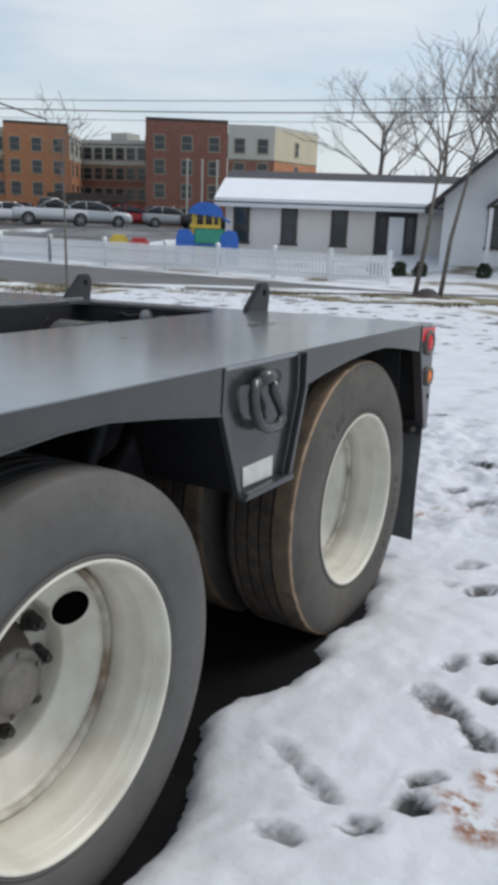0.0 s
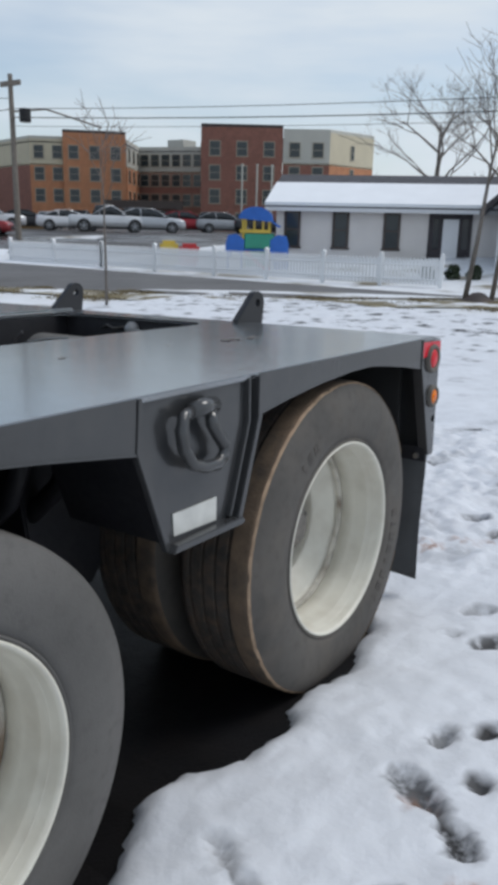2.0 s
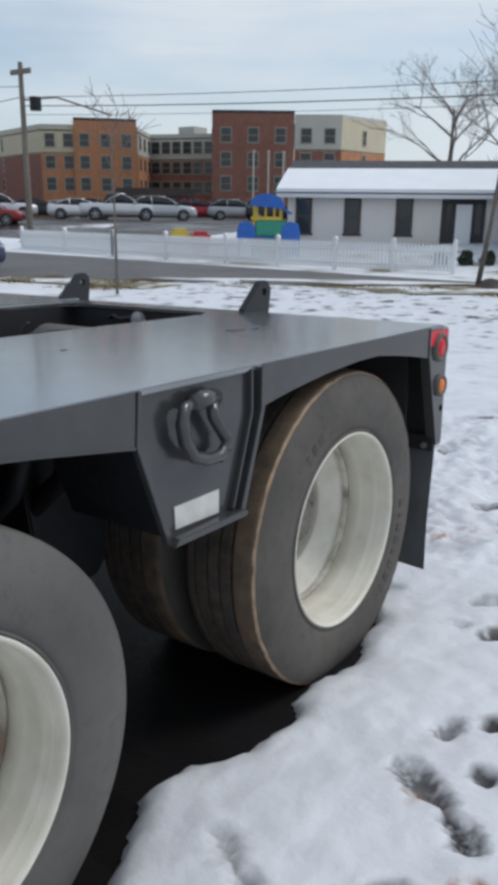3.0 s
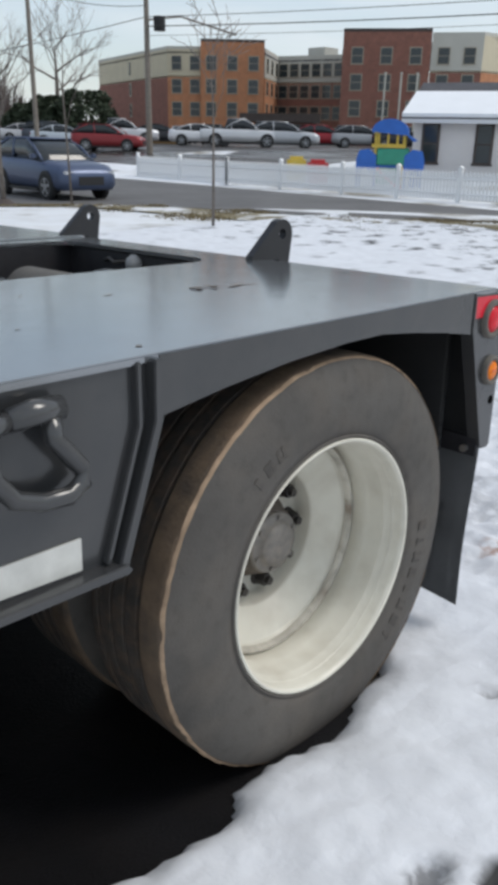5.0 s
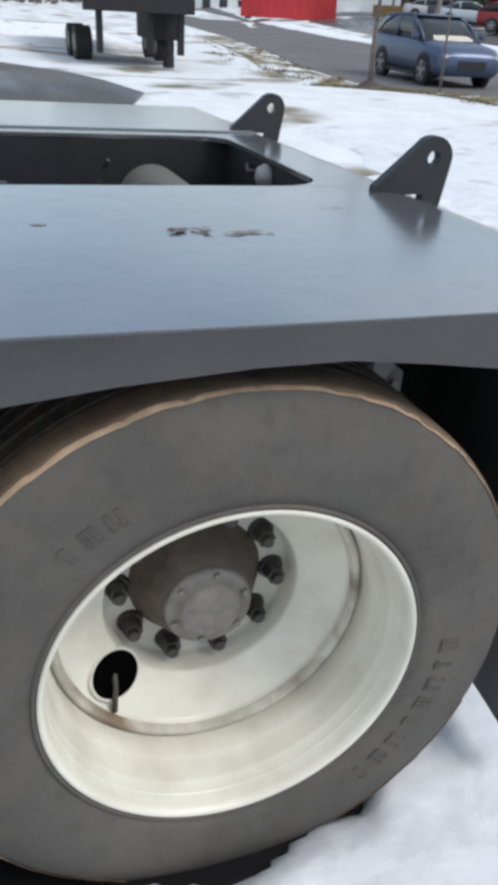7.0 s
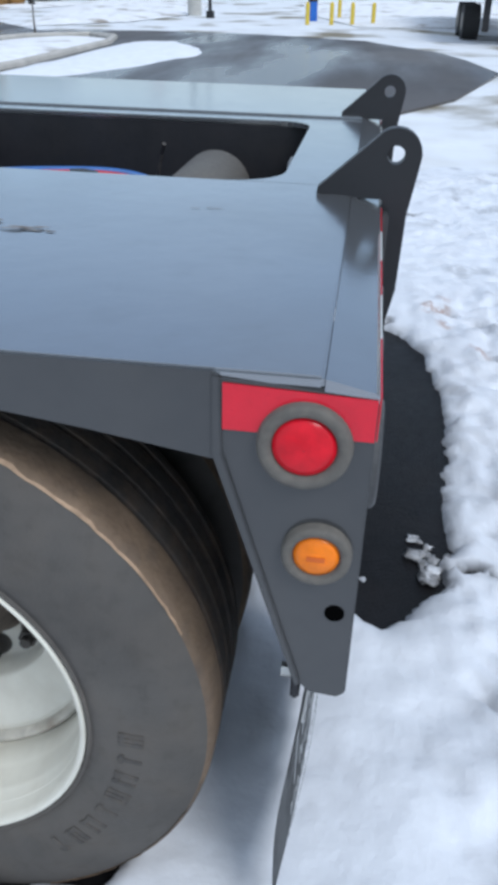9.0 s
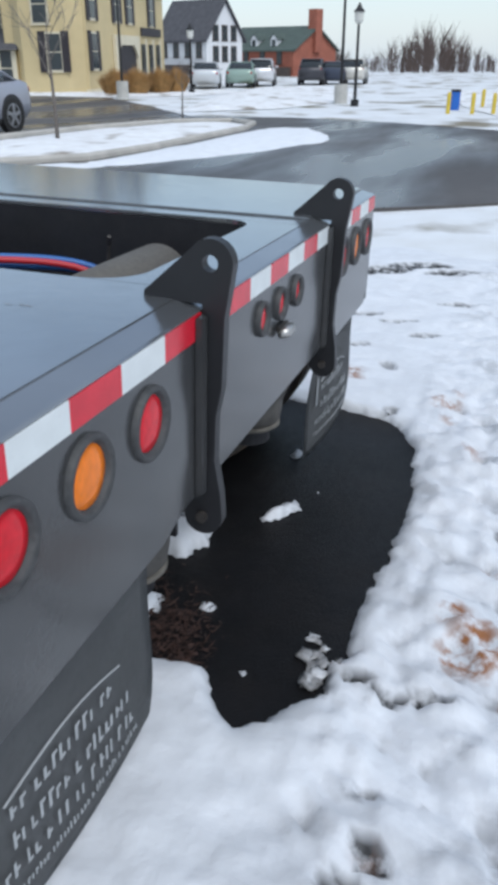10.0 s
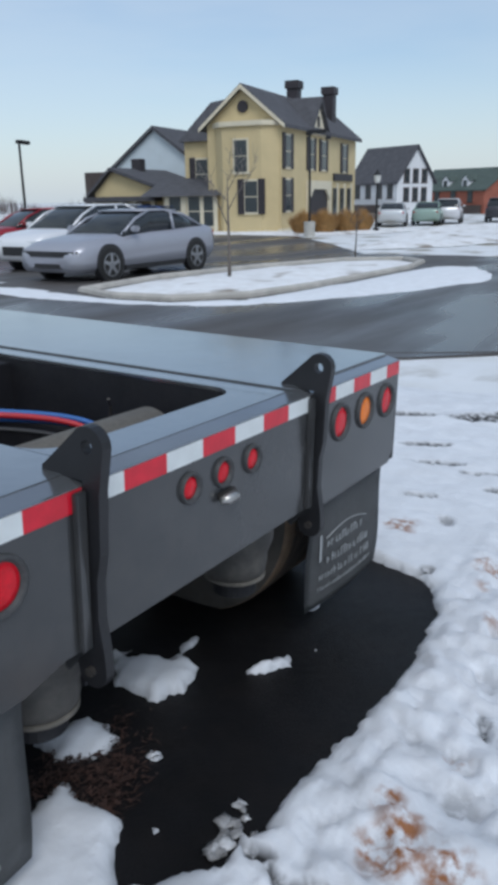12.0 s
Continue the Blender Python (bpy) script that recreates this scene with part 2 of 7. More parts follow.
def cyl(axis, a, b, r, center=(0, 0), n=20, bm=None, r2=None):
    """A closed cylinder along an axis from a to b about center in the other two."""
    r2 = r if r2 is None else r2
    c = {"x": (0, *center), "y": (center[0], 0, center[1]), "z": (*center, 0)}[axis]
    own = revolve([(a, 1e-5), (a, r), (b, r2), (b, 1e-5)], axis, n, c)
    bmesh.ops.remove_doubles(own, verts=own.verts, dist=2e-5)
    return merge(bm, own)


def tube(points, r, n=8, bm=None, closed=False):
    """A round bar of radius r (or one radius a point) along points."""
    own = bmesh.new() if bm is None else bm
    pts = [Vector(p) for p in points]
    rad = r if isinstance(r, (list, tuple)) else [r] * len(pts)
    rings = []
    ref = Vector((0.31, 0.17, 0.93))
    for i, p in enumerate(pts):
        a = pts[(i - 1) % len(pts)] if (closed or i) else p
        b = pts[(i + 1) % len(pts)] if (closed or i < len(pts) - 1) else p
        d = (b - a).normalized()
        u = d.cross(ref)
        if u.length < 0.05:
            u = d.cross(Vector((1, 0, 0)))
        u.normalize()
        v = d.cross(u)
        rings.append([own.verts.new(p + (u * math.cos(2 * math.pi * k / n) + v * math.sin(2 * math.pi * k / n)) * rad[i]) for k in range(n)])
    for i in range(len(rings) - (0 if closed else 1)):
        p, q = rings[i], rings[(i + 1) % len(rings)]
        for k in range(n):
            own.faces.new((p[k], p[(k + 1) % n], q[(k + 1) % n], q[k]))
    if not closed:
        own.faces.new(rings[0][::-1]), own.faces.new(rings[-1])
    return own


def arc(cx, cy, r, a0, a1, n=6):
    return [(cx + r * math.cos(radians(a0 + (a1 - a0) * i / n)), cy + r * math.sin(radians(a0 + (a1 - a0) * i / n))) for i in range(n + 1)]


def smooth_step(a, b, x):
    t = min(1.0, max(0.0, (x - a) / (b - a)))
    return t * t * (3 - 2 * t)


# ---- the lie of the land ----
LEAN = TILT.to_3x3() @ Vector((0, 0, 1))


def slope_z(x, y):
    return -(LEAN.x * x + LEAN.y * y) / LEAN.z


def land(x, y):
    r = math.hypot(x, y)
    az = math.degrees(math.atan2(-x, y))
    if az < -90:
        az += 360
    side = smooth_step(72, 98, az)
    street = -0.05 - 0.36 * smooth_step(15, 21, r) + 1.2 * smooth_step(21.5, 38, y)
    yard = -0.10 - 0.20 * smooth_step(16, 30, r)
    far = street * (1 - side) + yard * side
    k = smooth_step(3.5, 11.0, r)
    dip = 0.05 * smooth_step(-1.42, -1.72, y) * smooth_step(0.30, -0.05, x) * smooth_step(-4.6, -3.6, y) * smooth_step(-3.4, -2.7, x)
    return slope_z(x, y) * (1 - k) + far * k - dip


def sheet(outline, lift, step, name, m, label="", kind="structure", category="", rough=0.0, parent=None, sink=0.05):
    """A patch of ground cover inside an outline of (x, y), laid on the land and lifted above it, with an edge of its own thickness."""
    bm = bmesh.new()
    vs = [bm.verts.new((x, y, 0)) for x, y in outline]
    f = bm.faces.new(vs)
    xs, ys = [p[0] for p in outline], [p[1] for p in outline]
    for lo, hi, nrm in ((min(xs), max(xs), (1, 0, 0)), (min(ys), max(ys), (0, 1, 0))):
        c = math.ceil(lo / step) * step
        while c < hi:
            bmesh.ops.bisect_plane(bm, geom=bm.verts[:] + bm.edges[:] + bm.faces[:], plane_co=(c * nrm[0], c * nrm[1], 0), plane_no=nrm)
            c += step
    for v in bm.verts:
        x, y = v.co.x, v.co.y
        v.co.z = land(x, y) + lift + rough * noise.noise(Vector((x * 0.9, y * 0.9, 3.0))) * (0 if v.is_boundary else 1)
    edges = [e for e in bm.edges if e.is_boundary]
    ext = bmesh.ops.extrude_edge_only(bm, edges=edges)
    for v in [g for g in ext["geom"] if isinstance(g, bmesh.types.BMVert)]:
        v.co.z -= lift + sink
    ob = link(name, bm, m, parent, smooth=False)
    return tagged(ob, label, category, "", kind)


# ---- ground ----
def ground_sheet():
    bm = bmesh.new()
    radii = [0.0001, 0.6, 1.2, 1.8, 2.4, 3, 3.6, 4.2, 5, 6, 7, 8.5, 10, 12, 14, 16, 18, 20, 23, 26, 30, 35, 42, 50, 62, 80, 110, 160, 300, 700, 1800, 4000]
    n = 120
    rings = []
    for r in radii:
        ring = []
        for i in range(n):
            a = 2 * math.pi * i / n
            x, y = r * math.cos(a), r * math.sin(a)
            ring.append(bm.verts.new((x, y, land(x, y) - 0.12 * smooth_step(-3.5, -3.0, x) * smooth_step(0.7, 0.2, x) * smooth_step(-4.2, -3.8, y) * smooth_step(1.1, 0.6, y))))
        rings.append(ring)
    for p, q in zip(rings, rings[1:]):
        for i in range(n):
            bm.faces.new((p[i], q[i], q[(i + 1) % n], p[(i + 1) % n]))
    ob = link("ground", bm, VERGE, smooth=True)
    return tagged(ob, "patchy wet snow over brown winter grass", "ground", "", "structure")


ground_sheet()


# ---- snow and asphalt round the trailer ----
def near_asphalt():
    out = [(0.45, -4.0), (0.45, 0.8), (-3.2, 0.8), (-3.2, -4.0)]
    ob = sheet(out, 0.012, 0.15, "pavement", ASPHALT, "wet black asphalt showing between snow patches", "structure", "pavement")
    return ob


near_asphalt()


def lerp_edge(pairs, v):
    """The value at v on a broken line of (v, value)."""
    if v <= pairs[0][0]:
        return pairs[0][1]
    for (a, p), (b, q) in zip(pairs, pairs[1:]):
        if v <= b:
            return p + (q - p) * (v - a) / (b - a)
    return pairs[-1][1]


# how far the bare asphalt reaches out from under the trailer's side, and back from its rear
SIDE_EDGE = [(-4.0, 0.05), (-1.92, 0.06), (-1.75, 0.02), (-1.59, -0.06), (-1.46, -0.11), (-1.34, -0.07), (-1.22, 0.01), (-1.10, 0.01), (-1.02, 0.03), (-0.94, -0.02), (-0.85, -0.03), (-0.75, 0.0), (-0.66, 0.01), (-0.54, -0.01), (-0.45, -0.04), (-0.37, -0.06), (-0.32, -0.16), (-0.29, -0.6)]
REAR_EDGE = [(-2.85, -0.4), (-2.72, 0.11), (-2.66, 0.19), (-2.45, 0.28), (-2.25, 0.30), (-1.95, 0.33), (-1.68, 0.32), (-1.5, 0.30), (-1.3, 0.28), (-1.13, 0.29), (-1.0, 0.27), (-0.9, 0.23), (-0.80, 0.16), (-0.74, 0.09)]
BACK_EDGE = [(-0.33, -0.98), (-0.21, -0.92), (-0.04, -0.92), (0.03, -0.82), (0.10, -0.75), (0.20, -0.80)]
# dents trodden into the snow: place, half width, half length, turn, how slushy
PRINTS = [(0.41, -0.86, 0.036, 0.055, 80, 0.45), (0.405, -0.885, 0.016, 0.02, 0, 1.0), (0.50, -0.76, 0.034, 0.050, 60, 1.0), (0.55, -0.985, 0.032, 0.042, 20, 0.6), (0.43, -1.09, 0.046, 0.090, -35, 0.55), (0.49, -1.12, 0.034, 0.05, -20, 0.5), (0.57, -1.185, 0.036, 0.075, -35, 0.9), (0.60, -1.235, 0.02, 0.03, 0, 1.0),
          (0.51, -1.43, 0.028, 0.052, 50, 0.8), (0.51, -1.53, 0.036, 0.05, 30, 1.0), (0.50, -1.505, 0.018, 0.022, 0, 1.0), (0.29, -1.58, 0.028, 0.09, -27, 0.35), (0.17, -1.51, 0.022, 0.07, -27, 0.25), (0.30, -1.77, 0.03, 0.06, 0, 0.4), (0.44, -1.66, 0.03, 0.05, 10, 0.5), (0.24, -0.06, 0.045, 0.075, 60, 0.35), (0.35, -0.275, 0.044, 0.075, 60, 0.6), (0.22, -0.28, 0.02, 0.03, 0, 0.3),
          (0.70, -0.55, 0.05, 0.08, 40, 0.8), (0.62, -0.68, 0.03, 0.05, 20, 0.6), (-0.12, 1.58, 0.05, 0.10, 0, 1.0), (-0.13, 0.96, 0.04, 0.07, 10, 0.5), (0.06, 0.81, 0.045, 0.08, 50, 0.5), (-0.68, 1.83, 0.05, 0.10, 20, 0.9), (-0.80, 3.0, 0.05, 0.12, 20, 0.8), (0.38, 0.8, 0.05, 0.08, 50, 0.6), (0.75, 0.2, 0.05, 0.09, 40, 0.4), (0.6, 0.6, 0.05, 0.08, 10, 0.4), (0.25, 1.5, 0.06, 0.1, 40, 0.5), (0.9, 1.2, 0.06, 0.1, 70, 0.5),
          (-1.00, 0.33, 0.024, 0.06, 85, 0.9), (-0.96, 0.43, 0.022, 0.055, 85, 1.0), (-0.97, 0.53, 0.020, 0.06, 80, 0.8), (-0.95, 0.25, 0.04, 0.06, 0, 0.5), (-0.64, 0.43, 0.012, 0.040, -70, 0.6), (-0.54, 0.33, 0.02, 0.032, 20, 0.2), (-0.50, 0.47, 0.03, 0.05, 50, 0.7), (-0.39, 0.45, 0.05, 0.07, 40, 0.6), (-1.80, 0.67, 0.018, 0.07, 15, 0.7), (-2.77, 0.13, 0.03, 0.035, 0, 1.0), (-2.30, 0.235, 0.022, 0.085, 20, 1.0),
          (-3.34, 0.02, 0.045, 0.07, 20, 0.35), (-3.63, -0.22, 0.03, 0.09, 112, 0.5), (-4.19, -0.06, 0.035, 0.12, 112, 0.9), (-3.95, 0.12, 0.03, 0.10, 112, 0.7), (-4.25, -0.34, 0.045, 0.16, 112, 0.8), (-4.6, -0.55, 0.04, 0.18, 112, 0.7), (-5.33, -0.93, 0.06, 0.20, 112, 1.0), (-5.50, -0.42, 0.10, 0.26, 112, 1.0), (-5.75, -0.12, 0.11, 0.26, 112, 1.0), (-5.62, 0.14, 0.07, 0.22, 112, 1.0), (-4.75, 0.25, 0.04, 0.14, 112, 0.8),
          (-1.17, 0.57, 0.06, 0.08, 20, 0.1), (-1.14, 0.76, 0.05, 0.08, 60, 0.1), (-1.0, 0.75, 0.05, 0.07, 10, 0.1), (-1.45, 0.70, 0.05, 0.06, 10, 0.2), (-2.35, 0.56, 0.05, 0.08, 30, 0.1), (-2.92, 0.40, 0.06, 0.08, 30, 0.1), (-0.62, 0.72, 0.05, 0.09, 40, 0.2), (-0.78, 0.95, 0.05, 0.09, 60, 0.3), (-2.0, 0.95, 0.05, 0.1, 30, 0.3), (-1.60, 0.66, 0.05, 0.07, 30, 0.1), (-2.75, 0.55, 0.05, 0.08, 30, 0.1), (-2.05, 0.60, 0.045, 0.07, 30, 0.1)]
MUD = [(-1.20, 0.61, 0.10, 1), (-1.32, 0.545, 0.045, 1), (-1.19, 0.755, 0.075, 1), (-1.03, 0.77, 0.06, 1), (-1.60, 0.645, 0.035, 0.9), (-2.93, 0.36, 0.075, 0.8), (-2.75, 0.39, 0.04, 0.6), (-3.16, -0.15, 0.085, 0.9), (-2.43, 0.505, 0.05, 0.7), (-3.07, 0.40, 0.05, 0.5),
       (0.60, -1.47, 0.055, 1.2), (0.65, -1.34, 0.045, 1), (0.66, -1.53, 0.06, 1), (0.45, -1.12, 0.05, 0.45), (-0.15, 0.45, 0.06, 0.7), (-0.05, 0.62, 0.07, 0.5), (0.06, 0.72, 0.05, 0.5), (-0.5, 0.47, 0.03, 0.3)]
ISLETS = [(-1.48, -0.40, 0.17, 0.13, 100), (-1.70, -0.41, 0.12, 0.03, 8), (-1.75, -0.09, 0.105, 0.035, -25), (-1.09, -0.36, 0.14, 0.09, -32), (-2.23, -0.16, 0.05, 0.03, 10), (-2.13, -0.05, 0.02, 0.014, 20), (-1.16, -0.13, 0.027, 0.022, 30), (-1.26, 0.21, 0.013, 0.012, 0), (-0.94, 0.06, 0.03, 0.017, 40), (-1.95, 0.0, 0.018, 0.01, 10)]


def nz(x, y, s, seed=0.0):
    return noise.noise(Vector((x * s, y * s, seed)))


def bare(x, y):
    """Metres inside the bare asphalt (positive) or outside it, in the trailer's own plan."""
    e = 0.024 * nz(x, y, 7) + 0.016 * nz(x, y, 21, 2.0) + 0.008 * nz(x, y, 47, 6.0)
    under = min(lerp_edge(SIDE_EDGE, y) - x, x + 2.75, 4.2 + y, -0.28 - y) + e
    behind = min(lerp_edge(REAR_EDGE, x) - y, y + 2.0, lerp_edge(BACK_EDGE, y) - x, x + 2.78) + e
    d = max(under, behind)
    for cx, cy, a, b, turn in ISLETS:
        c, s = math.cos(radians(turn)), math.sin(radians(turn))
        u, v = ((x - cx) * c + (y - cy) * s) / a, (-(x - cx) * s + (y - cy) * c) / b
        d = min(d, (math.hypot(u, v) - 1 + 0.55 * nz(x, y, 11, 3.0) + 0.3 * nz(x, y, 27, 4.0)) * b + e * 0.7)
    return d


def snow_depth(x, y):
    d = -bare(x, y)
    deep = 0.052 + 0.018 * nz(x, y, 1.3, 5.0) + 0.010 * nz(x, y, 5.0, 7.0) + 0.005 * nz(x, y, 14, 8.0) + 0.0025 * nz(x, y, 35, 1.0)
    trodden = 0.25 + smooth_step(0.1, 0.45, y) * (0.7 + 0.5 * smooth_step(0.4, -0.2, x) * smooth_step(-3.6, -2.8, x))
    deep += trodden * (0.026 * nz(x, y, 5, 3.0) + 0.026 * abs(nz(x, y, 9, 4.0)) - 0.024 * abs(nz(x, y, 15, 5.0)) + 0.006 * nz(x, y, 34, 6.0) - 0.004)
    if d < 0:
        return -0.03
    h = deep * (1 - (1 - min(1.0, d / 0.10)) ** 2.2) - 0.004
    for cx, cy, a, b, turn, dark in PRINTS:
        if abs(x - cx) > 0.06 + b * 1.4 or abs(y - cy) > 0.06 + b * 1.4:
            continue
        c, s = math.cos(radians(turn)), math.sin(radians(turn))
        u, v = ((x - cx) * c + (y - cy) * s) / b, (-(x - cx) * s + (y - cy) * c) / a
        q = math.hypot(u, v) + 0.22 * nz(x, y, 18, 6.0)
        h -= 0.027 * smooth_step(1.05, 0.62, q) - 0.004 * smooth_step(0.4, 0.0, abs(q - 1.2))
    h = max(h, 0.004) if d > 0.05 else h
    heap = smooth_step(1.2, 0.3, math.hypot((x + 1.03) / 0.10, (y - 0.25) / 0.06) + 0.5 * nz(x, y, 14, 1.0))
    h += heap * (0.022 + 0.035 * nz(x, y, 24, 2.0))
    border = min(x + 6.8, 2.6 - x, y + 4.2, 3.4 - y)
    k = smooth_step(0.0, 0.9, border + 0.25 * nz(x, y, 1.5, 3.3))
    return h * k - 0.022 * (1 - k)


def soiled(x, y, depth):
    """How slushy and how muddy the snow is at a place."""
    slush = (0.5 * smooth_step(0.02, 0.0, depth) if -3.3 < x < 0.6 and y < 0.9 else 0.0) + 0.30 * smooth_step(0.1, 0.5, y) * smooth_step(0.12, 0.5, nz(x, y, 3.5, 9.0) + 0.5 * nz(x, y, 11, 9.5))
    for cx, cy, a, b, turn, dark in PRINTS:
        if abs(x - cx) < 0.06 + b * 1.4 and abs(y - cy) < 0.06 + b * 1.4:
            c, s = math.cos(radians(turn)), math.sin(radians(turn))
            u, v = ((x - cx) * c + (y - cy) * s) / b, (-(x - cx) * s + (y - cy) * c) / a
            slush = max(slush, min(1.0, dark * 1.6) * smooth_step(1.16, 0.78, math.hypot(u, v) + 0.25 * nz(x, y, 18, 6.0)))
    mud = 0.0
    for cx, cy, r, k in MUD:
        if abs(x - cx) < 0.2 and abs(y - cy) < 0.2:
            mud = max(mud, k * smooth_step(1.3, 0.5, math.hypot(x - cx, y - cy) / r + 0.5 * nz(x, y, 15, 2.0)))
    return slush, mud


def near_snow():
    xs = np.arange(-6.8, 2.61, 0.021)
    ys = np.arange(-4.2, 3.41, 0.021)
    verts, faces, deps = [], [], []
    idx = -np.ones((len(xs), len(ys)), int)
    dep = np.array([[snow_depth(x, y) for y in ys] for x in xs])
    for i, x in enumerate(xs):
        for j, y in enumerate(ys):
            i0, i1, j0, j1 = max(0, i - 1), min(len(xs), i + 2), max(0, j - 1), min(len(ys), j + 2)
            if dep[i0:i1, j0:j1].max() > -0.015:
                idx[i, j] = len(verts)
                verts.append((x, y, land(x, y) + 0.012 + dep[i, j]))
                deps.append(dep[i, j])
    for i in range(len(xs) - 1):
        for j in range(len(ys) - 1):
            q = (idx[i, j], idx[i + 1, j], idx[i + 1, j + 1], idx[i, j + 1])
            if min(q) >= 0:
                faces.append(tuple(int(k) for k in q))
    me = bpy.data.meshes.new("snow")
    me.from_pydata(verts, [], faces)
    me.materials.append(NEAR_SNOW)
    soil = [soiled(v[0], v[1], d) for v, d in zip(verts, deps)]
    for k, name in enumerate(("slush", "mud")):
        me.attributes.new(name, "FLOAT", "POINT").data.foreach_set("value", [q[k] for q in soil])
    for p in me.polygons:
        p.use_smooth = True
    ob = new("snow", me)
    return tagged(ob, "trodden old snow with footprints on asphalt", "snow", "", "stuff")


near_snow()


def snow_field():
    """Rough trodden snow between the lot and the road."""
    xs = np.arange(-10.0, 3.01, 0.06)
    ys = np.arange(2.7, 11.6, 0.06)
    verts, soil, faces = [], [], []
    for x in xs:
        for y in ys:
            k = smooth_step(0.0, 1.0, min(x + 10, 3 - x, y - 2.7, 11.6 - y) + 0.3 * nz(x, y, 1.2, 3.0))
            rough = 0.35 + 0.65 * smooth_step(6.0, 8.5, y + 1.2 * nz(x, y, 0.7, 2.0))
            h = 0.045 + 0.022 * nz(x, y, 1.0, 1.0) + rough * (0.028 * abs(nz(x, y, 3.2, 4.0)) - 0.030 * abs(nz(x, y, 6.0, 5.0)) + 0.008 * nz(x, y, 12, 6.0))
            verts.append((x, y, land(x, y) + 0.01 + h * k - 0.045 * (1 - k)))
            soil.append((0.3 + 0.7 * smooth_step(5.5, 7.5, y)) * smooth_step(0.34 - 0.14 * smooth_step(6.0, 8.5, y), 0.62 - 0.17 * smooth_step(6.0, 8.5, y), nz(x, y, 3.2, 2.0) + 0.55 * nz(x, y, 9, 7.0)))
    n = len(ys)
    for i in range(len(xs) - 1):
        for j in range(n - 1):
            faces.append((i * n + j, (i + 1) * n + j, (i + 1) * n + j + 1, i * n + j + 1))
    me = bpy.data.meshes.new("snow")
    me.from_pydata(verts, [], faces)
    me.materials.append(NEAR_SNOW)
    me.attributes.new("slush", "FLOAT", "POINT").data.foreach_set("value", soil)
    for p in me.polygons:
        p.use_smooth = True
    return tagged(new("snow_field", me), "rough old snow with slushy specks beside the road", "snow", "", "stuff")


snow_field()

# ---- the trailer ----
H = 1.033
trailer = empty("lowboy_trailer", TILT @ Matrix.Translation((0, 0, -0.013)), "dark grey steel lowboy trailer parked on snowy asphalt", "trailer")


def deck():
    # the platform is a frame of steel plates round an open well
    part("deck_plate", prism([(-0.872, -0.055), (0.0, -0.055), (0.0, -3.7), (-0.872, -3.7)], "z", H - 0.014, H, 0.003), DECK_SHEEN_PAINT, trailer)
    part("deck_plate", prism([(-1.785, -0.055), (-1.70, -0.055), (-1.70, -3.7), (-1.785, -3.7)], "z", H - 0.014, H, 0.003), DECK_SHEEN_PAINT, trailer)
    part("deck_plate", prism([(-2.59, -0.055), (-1.797, -0.055), (-1.797, -3.7), (-2.59, -3.7)], "z", H - 0.008, H + 0.006, 0.003), DECK_SHEEN_PAINT, trailer)
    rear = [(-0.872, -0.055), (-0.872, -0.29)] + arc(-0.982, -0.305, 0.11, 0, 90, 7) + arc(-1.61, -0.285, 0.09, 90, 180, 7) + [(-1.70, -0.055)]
    part("deck_plate", prism(rear, "z", H - 0.014, H), DECK_SHEEN_PAINT, trailer)
    part("deck_plate", prism([(-1.70, -2.9), (-0.872, -2.9), (-0.872, -3.7), (-1.70, -3.7)], "z", H - 0.014, H), DECK_SHEEN_PAINT, trailer)
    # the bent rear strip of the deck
    part("rear_strip", prism([(-0.054, H - 0.002), (-0.004, H - 0.013), (0.0, H - 0.016), (0.0, H - 0.024), (-0.054, H - 0.016)], "x", -2.59, 0.0), DECK_SHEEN_PAINT, trailer)
    # scraped paint and weld drips
    rng = random.Random(4)
    for x, y, w, d, n in ((-0.462, -0.625, 0.034, 0.020, 18), (-0.440, -0.525, 0.045, 0.010, 12), (-0.515, -0.865, 0.016, 0.006, 1), (-0.057, -1.135, 0.010, 0.006, 1), (-0.633, -0.290, 0.030, 0.005, 3), (-0.53, -1.268, 0.018, 0.012, 1), (-0.62, -1.02, 0.006, 0.006, 1), (-0.30, -1.21, 0.006, 0.004, 1)):
        for i in range(n):
            bm = bmesh.new()
            bmesh.ops.create_circle(bm, cap_ends=True, segments=17, radius=1.0)
            f = 1.0 if n == 1 else 0.36
            cx, cy = (x, y) if n == 1 else (x + rng.uniform(-d, d), y + rng.uniform(-w, w))
            for k, v in enumerate(bm.verts):
                q = f * (0.75 + 0.75 * nz(cx * 40 + v.co.x * 1.6, cy * 40 + v.co.y * 1.6, 1.0, i))
                v.co = Vector((cx + v.co.x * d * q, cy + v.co.y * w * q, H + 0.0012 + 0.0002 * i))
            part("paint_chip", bm, CHIP, trailer)
    # drips from the weld where the bracket meets the deck
    for x, y, l in ((-0.93, -1.05, 0.16), (-0.905, -0.63, 0.06)):
        part("weld_drip", tube([(x, y, H - 0.006), (x + 0.01, y + l * 0.5, H - 0.002), (x + 0.01, y + l, H - 0.006)], 0.004, 6), PAINT, trailer)
    # walls of the well, their near-black colour holding the well's shade
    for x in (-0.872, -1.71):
        part("well_wall", box(x, x + 0.012, -3.69, -0.09, 0.45, H - 0.015), DARK_SHADE_PAINT, trailer)
    part("well_wall", box(-1.71, -0.86, -0.185, -0.172, 0.66, H - 0.02), DARK_SHADE_PAINT, trailer)
    part("well_wall", box(-1.71, -0.86, -2.92, -2.9, 0.55, H - 0.015), DARK_SHADE_PAINT, trailer)
